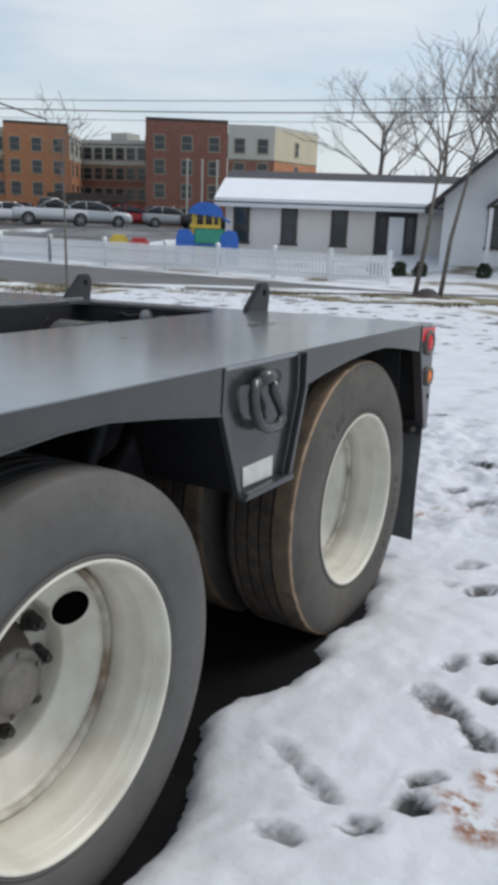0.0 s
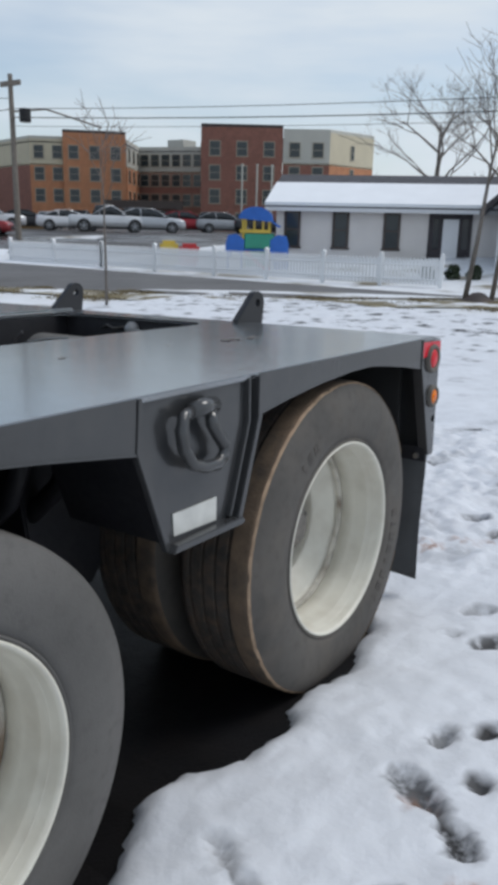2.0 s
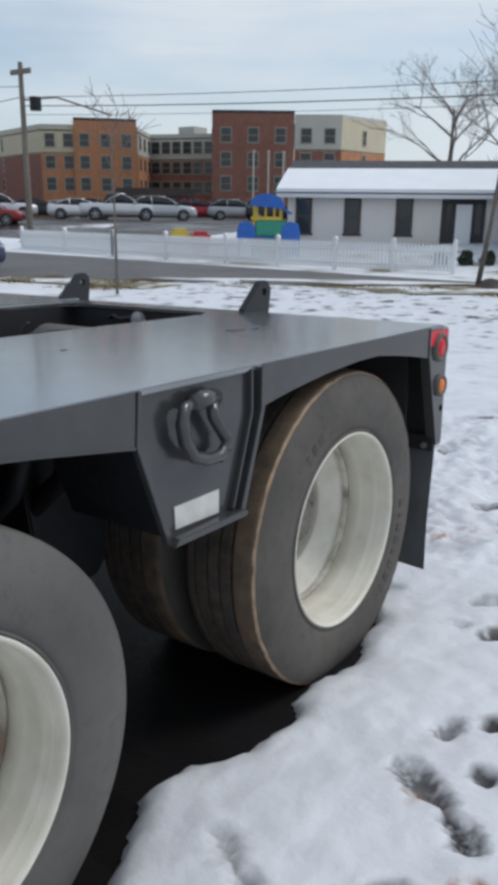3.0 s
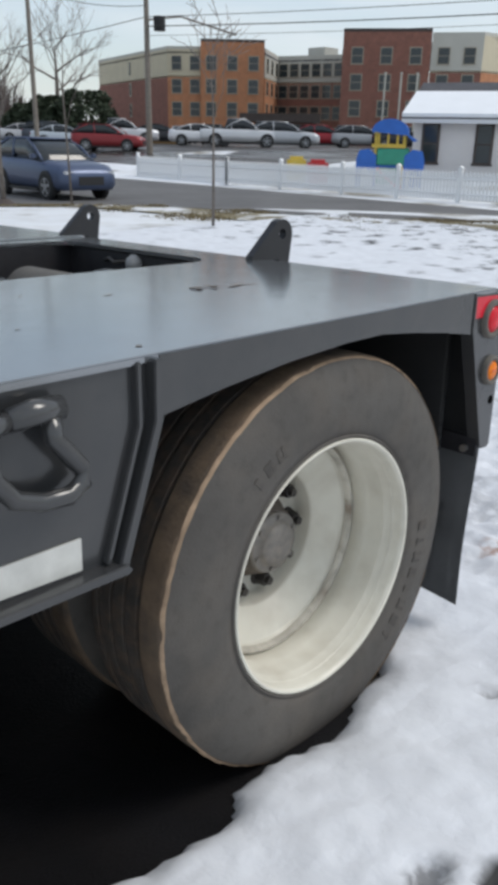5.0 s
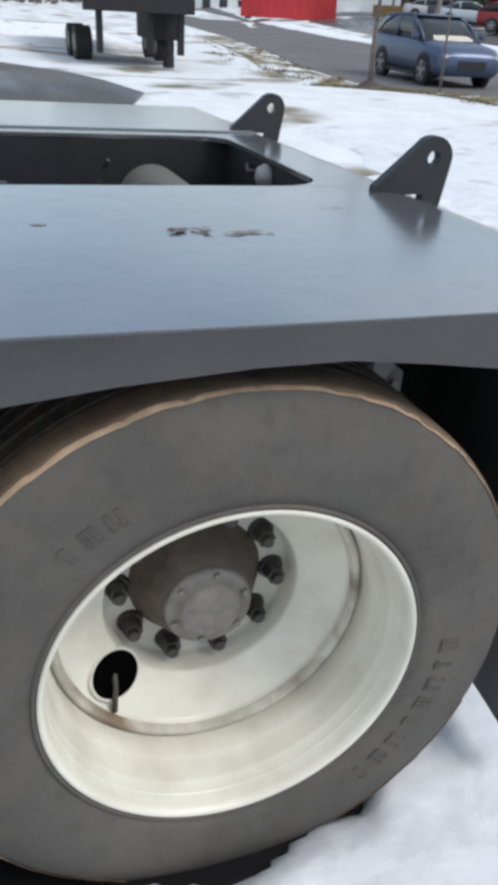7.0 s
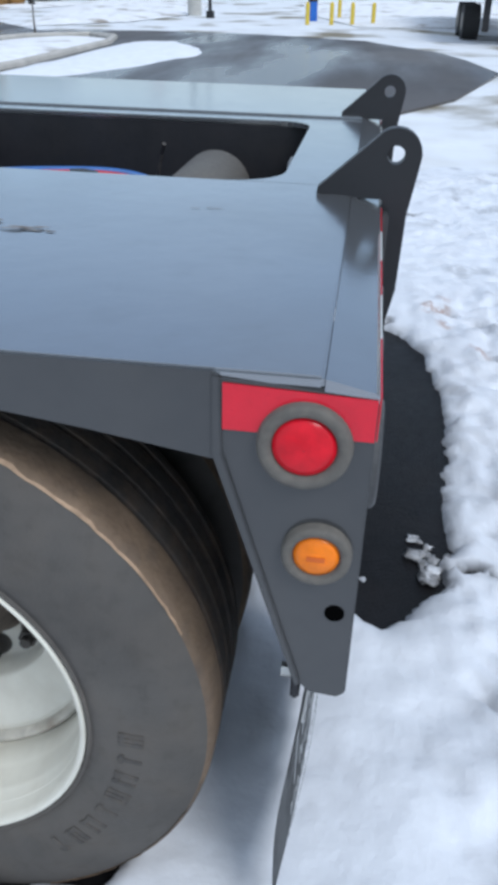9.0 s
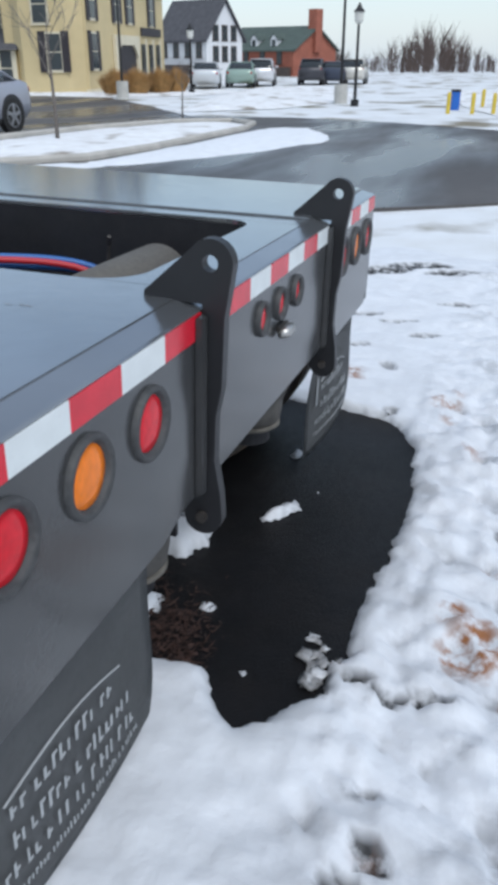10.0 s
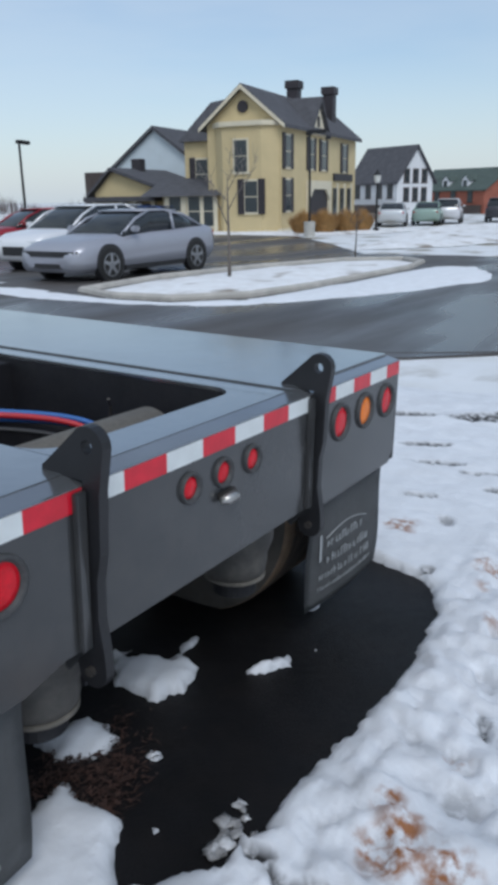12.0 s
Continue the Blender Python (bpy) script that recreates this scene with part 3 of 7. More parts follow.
    # added panel across the open bottom, coloured as the shade below
    part("well_shade_panel", box(-1.698, -0.86, -2.9, -0.75, 0.55, 0.565), DARK_SHADE_PAINT, trailer)


deck()


def side(mirror):
    """The side fascia, the outrigger box between the wheels and the rear ear."""
    def X(a):
        return -2.59 - a if mirror else a
    rear = [(-0.164, H - 0.003), (-1.139, H - 0.003), (-1.139, 0.929), (-1.0, 0.950), (-0.83, 0.969), (-0.66, 0.980), (-0.54, 0.981), (-0.42, 0.968), (-0.30, 0.952), (-0.164, 0.930)]
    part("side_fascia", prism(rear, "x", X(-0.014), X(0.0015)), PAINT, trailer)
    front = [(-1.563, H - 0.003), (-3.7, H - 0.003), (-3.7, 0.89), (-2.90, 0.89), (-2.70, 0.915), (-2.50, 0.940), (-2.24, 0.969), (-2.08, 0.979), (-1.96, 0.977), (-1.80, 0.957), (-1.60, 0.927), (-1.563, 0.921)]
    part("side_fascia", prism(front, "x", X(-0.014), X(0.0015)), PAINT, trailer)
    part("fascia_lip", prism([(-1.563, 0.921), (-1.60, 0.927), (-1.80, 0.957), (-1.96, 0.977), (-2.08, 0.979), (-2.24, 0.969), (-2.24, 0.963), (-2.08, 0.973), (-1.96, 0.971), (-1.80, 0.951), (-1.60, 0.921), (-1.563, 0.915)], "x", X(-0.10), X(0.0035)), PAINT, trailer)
    # a recessed face, framed by flanges and a ledge below
    face = [(-1.143, H - 0.004), (-1.560, H - 0.004), (-1.556, 0.922), (-1.470, 0.700), (-1.228, 0.700), (-1.143, 0.929)]
    # body behind the face is coloured near black for the shade there
    b = part("outrigger_box", prism(face, "x", X(-0.30), X(-0.020), 0.002), DARK_SHADE_PAINT, trailer)
    part("face_plate", prism(face, "x", X(-0.020), X(-0.010), 0.002), PAINT, b, "grey painted face plate")
    part("flange", prism([(-1.5595, H - 0.004), (-1.568, 0.921), (-1.480, 0.688), (-1.466, 0.697), (-1.550, 0.925), (-1.5475, H - 0.004)], "x", X(-0.012), X(0.005), 0.0015), PAINT, b, "welded edge flange")
    part("ledge", prism([(-1.480, 0.688), (-1.226, 0.686), (-1.218, 0.692), (-1.228, 0.704), (-1.466, 0.704)], "x", X(-0.012), X(0.022), 0.002), PAINT, b)
    part("flange", prism([(-1.142, H - 0.006), (-1.158, H - 0.006), (-1.160, 0.928), (-1.240, 0.698), (-1.222, 0.690), (-1.142, 0.928)], "x", X(-0.012), X(0.014), 0.002), PAINT, b)
    part("rib", prism([(-1.176, H - 0.008), (-1.186, H - 0.008), (-1.186, 0.925), (-1.258, 0.708), (-1.248, 0.705), (-1.176, 0.922)], "x", X(-0.012), X(0.004), 0.002), PAINT, b)
    # lashing ring: a bent round bar hung in a welded sleeve
    part("sleeve", tube([(X(0.010), -1.408, 0.982), (X(0.012), -1.370, 0.987), (X(0.010), -1.325, 0.985)], [0.018, 0.020, 0.018], 12), PAINT, b, "", True)
    ring = [(X(0.012), -1.408, 0.983), (X(0.018), -1.438, 0.976), (X(0.020), -1.450, 0.950), (X(0.020), -1.442, 0.908), (X(0.020), -1.415, 0.872), (X(0.020), -1.372, 0.856), (X(0.020), -1.328, 0.853), (X(0.020), -1.303, 0.868), (X(0.020), -1.305, 0.892), (X(0.020), -1.325, 0.918), (X(0.019), -1.346, 0.945), (X(0.014), -1.343, 0.976)]
    part("lashing_ring", tube(ring, 0.0145, 10), PAINT, b, smooth=True)
    if not mirror:
        part("label_plate", prism([(-1.445, 0.713), (-1.296, 0.709), (-1.295, 0.764), (-1.448, 0.764)], "x", -0.0095, -0.0065), STICKER, b, "pale reflective label")
    ear = [(0.0, H - 0.018), (-0.164, H - 0.004), (-0.162, 0.940), (-0.062, 0.622), (-0.045, 0.604), (-0.010, 0.601), (0.0, 0.610)]
    e = part("rear_ear", prism(ear, "x", X(-0.016), X(0.0), 0.002), PAINT, trailer)
    part("edge_rib", prism([(-0.166, H - 0.005), (-0.158, H - 0.005), (-0.155, 0.940), (-0.056, 0.622), (-0.062, 0.616), (-0.166, 0.938)], "x", X(-0.03), X(0.005), 0.0015), PAINT, e)
    part("reflective_tape", prism([(-0.001, 0.967), (-0.155, 0.967), (-0.155, H - 0.014), (-0.001, H - 0.020)], "x", X(0.0005), X(0.0025)), RED_TAPE, e, "red reflective tape")
    for y, z, r, q, m, what in ((-0.070, 0.957, 0.033, 0.050, RED_LENS, "red"), (-0.049, 0.822, 0.0255, 0.0395, AMBER_LENS, "amber")):
        lamp = part("side_marker_lamp", revolve([(X(0.0), q), (X(0.010), q * 0.97), (X(0.014), q * 0.88), (X(0.012), r * 1.10), (X(0.006), r * 1.0)], "x", 40, (0, y, z)), GROMMET, e, "round %s marker lamp" % what, True)
        lens = revolve([(X(0.003), r * 1.04), (X(0.009), r * 0.98), (X(0.013), r * 0.7), (X(0.014), 0.0005)], "x", 40, (0, y, z))
        part("lens", lens, m, lamp, "%s lens" % what, True)
        if what == "amber":
            part("lens_mark", box(X(0.0138), X(0.0148), y - 0.010, y + 0.010, z - 0.003, z + 0.003), AMBER_DARK, lamp, "small moulded mark on the lens")
    # no opening is cut: a black disc paints the shade inside the hole
    part("ear_hole", cyl("x", X(-0.002), X(0.0012), 0.0115, (-0.023, 0.737), 20), HOLE_SHADE, e)


# near-black colour in place of the shade inside holes
HOLE_SHADE = mat("black_hole_shade", (0.002, 0.002, 0.002), 0.9, 0, 0.1, 20, spec=0.0)
AMBER_DARK = mat("shaded_amber_plastic", (0.55, 0.10, 0.004), 0.3, 0, 0.1, 60)
side(False)
side(True)


def rear_beam():
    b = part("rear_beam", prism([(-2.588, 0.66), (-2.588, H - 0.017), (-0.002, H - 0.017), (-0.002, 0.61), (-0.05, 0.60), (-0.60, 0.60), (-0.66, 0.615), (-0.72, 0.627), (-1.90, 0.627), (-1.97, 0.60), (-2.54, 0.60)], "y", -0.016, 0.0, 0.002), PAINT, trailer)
    runs = (((-0.004, -0.155, -0.305, -0.460, -0.622, -0.788), "RWRWR"), ((-0.855, -0.925, -1.083, -1.235, -1.389, -1.540, -1.688, -1.822), "WRWRWRW"), ((-1.930, -2.016, -2.160, -2.306, -2.460, -2.586), "RWRWR"))
    for cuts, code in runs:
        for a, z, c in zip(cuts, cuts[1:], code):
            part("tape_segment", box(z, a, 0.0005, 0.0022, H - 0.068, H - 0.018), RED_TAPE if c == "R" else WHITE_TAPE, b, "red reflective tape" if c == "R" else "white reflective tape")
    lamps = [(-0.135, 0.053, "red"), (-0.345, 0.053, "amber"), (-0.556, 0.053, "red"), (-2.064, 0.053, "red"), (-2.270, 0.053, "amber"), (-2.470, 0.053, "red"), (-1.178, 0.031, "red"), (-1.330, 0.031, "red"), (-1.480, 0.031, "red")]
    for x, r, c in lamps:
        z = 0.877 if r > 0.04 else 0.897
        k = 1.30 if r > 0.04 else 1.42
        g = part("tail_lamp", revolve([(0.0, r * k), (0.009, r * (k - 0.03)), (0.013, r * (k - 0.12)), (0.006, r * 1.03), (-0.004, r * 0.98), (-0.004, r * 0.9)], "y", 40, (x, 0, z)), GROMMET_DARK, b, "round %s tail lamp in a rubber grommet" % c, True)
        part("lens", revolve([(-0.002, r * 1.0), (0.001, r * 0.95), (0.004, r * 0.6), (0.0045, 0.0005)], "y", 40, (x, 0, z)), RED_LENS if c == "red" else AMBER_LENS, g, "%s lens" % c, True)
    light = part("plate_light", tube([(-1.305, 0.010, 0.822), (-1.322, 0.022, 0.826), (-1.36, 0.022, 0.826), (-1.378, 0.010, 0.822)], [0.010, 0.016, 0.016, 0.010], 12), STEEL, b, "small chrome plate light", True)
    part("lamp_foot", box(-1.385, -1.30, 0.0005, 0.012, 0.826, 0.843, 0.004), STUD, light)
    # brackets for the ramp, with an eye above the deck and one below the beam
    for x in (-0.806, -1.862):
        eye = [(-0.120, H - 0.004), (-0.118, H + 0.012), (-0.106, H + 0.022), (-0.020, H + 0.100)] + arc(0.018, H + 0.074, 0.046, 125, 55, 4) + arc(0.018, H + 0.074, 0.016, 55, 415, 20) + arc(0.018, H + 0.074, 0.046, 55, -15, 4) + [(0.056, H + 0.02), (0.048, H - 0.03), (0.044, 0.86), (0.032, 0.80), (0.030, 0.70), (0.044, 0.62)] + arc(0.004, 0.565, 0.044, 10, -150, 8) + [(-0.05, 0.63), (0.002, 0.66), (0.002, H - 0.004)]
        k = part("ramp_bracket", prism(eye, "x", x - 0.014, x + 0.014), BLACK, b, "black ramp hinge bracket")
        part("backing_bar", box(x + 0.017, x + 0.050, 0.001, 0.016, 0.63, H - 0.022, 0.003), PAINT, k)
        part("gusset", prism([(-0.012, H - 0.05), (0.002, H - 0.02), (0.036, H - 0.02), (0.036, H - 0.09)], "x", x - 0.030, x - 0.014, 0.002), BLACK, k)
        part("lower_plate", prism([(0.004, 0.66), (0.004, 0.625), (-0.06, 0.55), (-0.13, 0.60), (-0.13, 0.66)], "x", x + 0.016, x + 0.026, 0.001), PAINT, k)
        part("pin_boss", cyl("x", x - 0.026, x + 0.026, 0.012, (0.004, 0.565), 14), STUD, k)


GROMMET_DARK = mat("black_rubber_grommet", (0.045, 0.046, 0.048), 0.6, 0, 0.15, 40, dirt=(0.10, 0.10, 0.10), dirt_amount=0.4)
STEEL_DULL = mat("dull_zinc_fitting", (0.27, 0.27, 0.27), 0.5, 0.2, 0.15, 30)
rear_beam()


def mud_flap(x0, x1):
    bm = bmesh.new()
    nx, nz_ = 14, 18
    z0, z1 = 0.135, 0.62

    def y_at(x, z):
        u, w = (x - x0) / (x1 - x0), min(1.0, max(0.0, (z - z0) / (z1 - z0)))
        return -0.046 - 0.030 * (1 - w) * (0.3 + u) + 0.030 * math.sin(u * 3.1) * (1 - w) * (0.5 + w) + 0.012 * math.sin(w * 5 + u * 2) * (1 - w)
    vs = {}
    for i in range(nx + 1):
        for k in range(nz_ + 1):
            x = x0 + (x1 - x0) * i / nx
            z = z0 + (z1 - z0) * k / nz_
            vs[i, k] = bm.verts.new((x, y_at(x, z), z))
    for i in range(nx):
        for k in range(nz_):
            bm.faces.new((vs[i, k], vs[i + 1, k], vs[i + 1, k + 1], vs[i, k + 1]))
    bmesh.ops.solidify(bm, geom=bm.faces[:], thickness=0.009)
    f = part("mud_flap", bm, FLAP, trailer, "grey rubber mud flap with white print", True)
    part("mounting_strip", box(x0, x1, -0.068, -0.056, 0.585, 0.64, 0.003), DARK_SHADE_PAINT, f)
    part("flap_bracket", box(x0 + 0.02, x1 - 0.10, -0.090, -0.070, 0.58, 0.99, 0.003), PAINT, f)
    for x in (x1 - 0.03, x1 - 0.17, x0 + 0.17, x0 + 0.03):
        part("bolt", cyl("y", -0.082, -0.036, 0.010, (x, 0.605), 6), STEEL, f, "bright bolt head")
    # print: a sweeping line over the badge and rows of small writing as bars
    left, right = x1 - 0.10, x0 + 0.12

    def bar(a, z, w, h):
        y = y_at(a - w / 2, z) + 0.0065
        part("printed_bar", box(a - w, a, y, y + 0.0012, z - h / 2, z + h / 2), LETTER, f)
    sweep = [(left - 0.02 - (left - right - 0.05) * k / 16, 0, 0.388 + 0.045 * math.sin(math.pi * (0.12 + 0.80 * k / 16))) for k in range(17)]
    part("printed_badge", tube([(a, y_at(a, z) + 0.005, z) for a, _, z in sweep], 0.0022, 5), LETTER, f, "white swept badge line")
    bar(left + 0.025, 0.375, 0.016, 0.105)
    rng = random.Random(12)
    for z, a0, a1, h, wide in ((0.385, left - 0.03, right + 0.08, 0.034, 0.024), (0.318, left - 0.03, right + 0.02, 0.036, 0.023), (0.258, left + 0.02, right + 0.0, 0.032, 0.021), (0.208, left + 0.03, right - 0.02, 0.017, 0.011)):
        a = a0
        while a > a1:
            w = wide * rng.uniform(0.22, 0.34)
            tall = h * rng.choice((1.0, 0.7, 0.7))
            bar(a, z - (h - tall) / 2, w, tall)
            if rng.random() < 0.65:
                bar(a - w, z - (h - tall) / 2 + rng.choice((-1, 0, 1)) * tall * 0.38, wide * 0.34, h * 0.18)
            a -= wide * rng.choice((1.0, 1.0, 0.85, 1.5))


mud_flap(-0.625, -0.003)
mud_flap(-2.585, -1.985)


MARK_RUBBER = mat("dark_moulded_rubber", (0.064, 0.058, 0.053), 0.8, 0, 0.25, 30, dirt=(0.12, 0.10, 0.08), dirt_amount=0.6)


def wheel(y, x_out, hub, turn, label):
    """One wheel of a dual pair: tyre, rim and, on the outer one, hub and studs. x_out is its outer sidewall."""
    w = empty("trailer_wheel", Matrix.Translation((0, 0, 0)), label, "wheel")
    w.parent = trailer
    del w["category"]
    rear = y > -1
    z = 0.465 if rear else 0.424
    R, W, bead = 0.480 if rear else 0.470, 0.268, 0.284
    c = (0, y, z)
    x = x_out
    rubber, brown, ribs = (RUBBER, SHOULDER, TREAD) if rear else (RUBBER_GREY, RUBBER_GREY, TREAD_GREY)
    wall = [(0.030, bead + 0.008), (0.010, bead + 0.014), (0.003, bead + 0.045), (0.0, bead + 0.085), (0.002, bead + 0.125), (0.009, R - 0.038), (0.0195, R - 0.010)]
    t = part("tyre", revolve([(x - a, r) for a, r in wall], "x", 96, c), rubber, w, "dusty grey-brown truck tyre" if rear else "worn grey truck tyre", True)
    part("inner_sidewall", revolve([(x - W + a, r) for a, r in reversed(wall)], "x", 64, c), rubber, t, "", True)
    part("shoulder", revolve([(x - 0.0195, R - 0.010), (x - 0.024, R - 0.004), (x - 0.036, R - 0.0015), (x - 0.060, R - 0.0003), (x - 0.080, R)], "x", 96, c), brown, t, "brown dusty shoulder" if rear else "grey worn shoulder", True)
    tread = [(x - 0.080, R)]
    for k in range(4):
        g = x - 0.083 - k * 0.041
        tread += [(g, R - 0.001), (g - 0.0008, R - 0.016), (g - 0.0095, R - 0.016), (g - 0.010, R - 0.0005)]
    tread += [(x - W + 0.036, R - 0.001), (x - W + 0.0195, R - 0.010)]
    part("tread", revolve(tread, "x", 120, c), ribs, t)
    if hub:
        # the worn moulding line on the shoulder, lost where the tyre is scrubbed
        n = 260
        bm = bmesh.new()
        rows_ = []
        for i in range(n):
            a = 2 * math.pi * i / n
            co, si = math.cos(a), math.sin(a)
            wide = (0.30 + 0.70 * smooth_step(0.2, -0.6, co)) * smooth_step(0.93, 0.55, co) * (1 + 1.1 * nz(co * 5, si * 5, 2.0, 4.0) + 0.5 * nz(co * 17, si * 17, 2.0, 1.0))
            wob = 0.0022 * nz(co * 3, si * 3, 3.0, y) + 0.0015 * nz(co * 11, si * 11, 3.0, y) + 0.0014 * nz(co * 31, si * 31, 3.0, y)
            r0 = R - 0.0095 + wob
            r1 = r0 + 0.0004 + 0.0011 * smooth_step(0.93, 0.6, co) + 0.0036 * max(0.0, wide) * (1.0 if rear else 0.2)
            lift = 0.0016
            rows_.append((co < 0.93 if rear else False, [bm.verts.new((x - dx + lift, y + r * co, z + r * si)) for dx, r in ((0.0190, r0), (0.0215, (r0 + r1) / 2 + 0.001), (0.0250, r1 + 0.001))]))
        for i in range(n):
            p, q = rows_[i], rows_[(i + 1) % n]
            if p[0] and q[0]:
                for k in range(2):
                    bm.faces.new((p[1][k], p[1][k + 1], q[1][k + 1], q[1][k]))
        if rear:
            part("wear_line", bm, SCUFF, t, "tan scuffed line round the shoulder", True)
        else:
            bm.free()
    part("sidewall_rib", revolve([(x - 0.008, bead + 0.016), (x - 0.0038, bead + 0.019), (x - 0.0038, bead + 0.021), (x - 0.009, bead + 0.024)], "x", 96, c), rubber, t, "", True)
    # raised moulded letters, as plain blocks
    if hub:
        rng = random.Random(31)
        for start, count, step, tall in ((-92, 8, -6.8, 0.036), (30, 3, 6.0, 0.030)) if rear else ((34, 3, 6.0, 0.030),):
            for i in range(count):
                bm = bmesh.new()
                wd, at = tall * 0.26, bead + 0.082
                kind = (start + i) % 3
                for u in ((-wd, wd), (-wd, 0.0, wd), (0.0,))[kind]:
                    box(-0.001, 0.0008, u - 0.004, u + 0.004, at - tall / 2, at + tall / 2, 0.0006, bm)
                box(-0.001, 0.0007, -wd, wd, at - tall / 2 + 0.002, at - tall / 2 + 0.009, 0.0006, bm) if rng.random() < 0.6 else box(-0.001, 0.0007, -wd, wd, at + tall / 2 - 0.009, at + tall / 2 - 0.002, 0.0006, bm)
                bm.transform(Matrix.Translation((x, y, z)) @ Matrix.Rotation(radians(start + i * step), 4, "X"))
                part("moulded_mark", bm, MARK_RUBBER, t)
    rim = [(x - 0.040, 0.284), (x - 0.022, 0.294), (x - 0.012, 0.2985), (x - 0.006, 0.299), (x - 0.003, 0.2955), (x - 0.007, 0.290), (x - 0.018, 0.2870), (x - 0.052, 0.2840), (x - 0.058, 0.2805), (x - 0.066, 0.2790), (x - 0.098, 0.2775), (x - 0.106, 0.2745), (x - 0.116, 0.2720), (x - 0.138, 0.2715), (x - 0.148, 0.2740), (x - 0.168, 0.2730), (x - 0.192, 0.2675)]
    rm = part("rim", revolve(rim + ([] if hub else [(x - W + 0.03, 0.267), (x - W + 0.02, 0.28)]), "x", 96, c), RIM, w, "cream white steel rim", True)
    if not hub:
        return w
    # the dished disc and the stained seam that joins it to the barrel
    part("wheel_disc", revolve([(x - 0.1640, 0.2700), (x - 0.1620, 0.2600), (x - 0.1740, 0.2560), (x - 0.1800, 0.2520), (x - 0.2080, 0.1760), (x - 0.2180, 0.1725), (x - 0.2560, 0.1710), (x - 0.2680, 0.1680), (x - 0.2680, 0.1050), (x - 0.30, 0.100)], "x", 96, c), RIM, rm, "cream white wheel disc with stains", True)
    part("weld_bead", revolve([(x - 0.1600, 0.2730), (x - 0.1530, 0.2700), (x - 0.1490, 0.2640), (x - 0.1530, 0.2580), (x - 0.1660, 0.2550)], "x", 96, c), RIM_STAIN, rm, "stained weld seam round the disc", True)
    at = Matrix.Translation((x - 0.1962, y, z)) @ Matrix.Rotation(radians(turn), 4, "X") @ Matrix.Translation((0, 0.206, 0)) @ Matrix.Rotation(radians(-26), 4, "Z")
    # the hand hole is a black plug, its inner shade painted on
    hole, lip = cyl("x", -0.03, 0.0052, 0.0440, (0, 0), 32), revolve([(-0.006, 0.0500), (0.0058, 0.0475), (0.0064, 0.0455), (0.004, 0.0435)], "x", 32)
    hole.transform(at)
    lip.transform(at)
    part("hand_hole", hole, HOLE_SHADE, rm, "black disc painted as the shade in a round hand hole")
    part("hole_lip", lip, RIM, rm, "", True)
    a = radians(turn if rear else turn + 180)
    vy, vz = 0.205 * math.cos(a), 0.205 * math.sin(a)
    part("valve_stem", tube([(x - 0.24, y + vy, z + vz + 0.012), (x - 0.20, y + vy, z + vz + 0.002), (x - 0.176, y + vy - 0.002, z + vz - 0.012), (x - 0.168, y + vy - 0.006, z + vz - 0.060)], [0.006, 0.0055, 0.005, 0.006], 8), STUD, rm, "", True)
    # hub
    h = part("hub", revolve([(x - 0.30, 0.128), (x - 0.268, 0.122), (x - 0.262, 0.112), (x - 0.235, 0.104), (x - 0.215, 0.092), (x - 0.196, 0.084), (x - 0.190, 0.076)], "x", 48, c), HUB_DARK, w, "brown rusty hub barrel", True)
    cap = part("oil_cap", revolve([(x - 0.192, 0.076), (x - 0.186, 0.0765), (x - 0.178, 0.0755), (x - 0.176, 0.070), (x - 0.175, 0.058), (x - 0.166, 0.054), (x - 0.160, 0.048), (x - 0.157, 0.034), (x - 0.1565, 0.001)], "x", 48, c), HUB, h, "dusty grey oil cap", True)
    for i in range(6):
        a = radians(60 * i + 20)
        part("cap_bolt", cyl("x", x - 0.182, x - 0.170, 0.0060, (y + 0.066 * math.cos(a), z + 0.066 * math.sin(a)), 6), HUB, cap)
    for i in range(10):
        a = radians(36 * i + (-2 if rear else turn))
        cy_, cz_ = y + 0.143 * math.cos(a), z + 0.143 * math.sin(a)
        s = part("wheel_stud", cyl("x", x - 0.275, x - 0.222, 0.0105, (cy_, cz_), 12), STUD, h, "dark wheel stud and nut")
        part("nut", cyl("x", x - 0.268, x - 0.234, 0.0205, (cy_, cz_), 6, None, 0.0175), STUD, s)
        part("nut_flange", cyl("x", x - 0.270, x - 0.259, 0.0255, (cy_, cz_), 18, None, 0.022), STUD, s)
    return w


HUB_DARK = mat("rusty_brown_hub_iron", (0.085, 0.068, 0.056), 0.7, 0.1, 0.3, 18, 0.003, 90, dirt=(0.15, 0.115, 0.085), dirt_amount=0.5)
for y_axle, turn in ((-0.648, 219), (-2.075, 28)):
    out = -0.012 if y_axle > -1 else 0.018
    wheel(y_axle, out, True, turn, "outer dual truck wheel with cream rim")
    wheel(y_axle, out - 0.322, False, turn, "inner dual truck wheel")
    wheel(y_axle, -2.310, False, turn, "outer dual truck wheel on the far side")
    wheel(y_axle, -1.988, False, turn, "inner dual truck wheel on the far side")


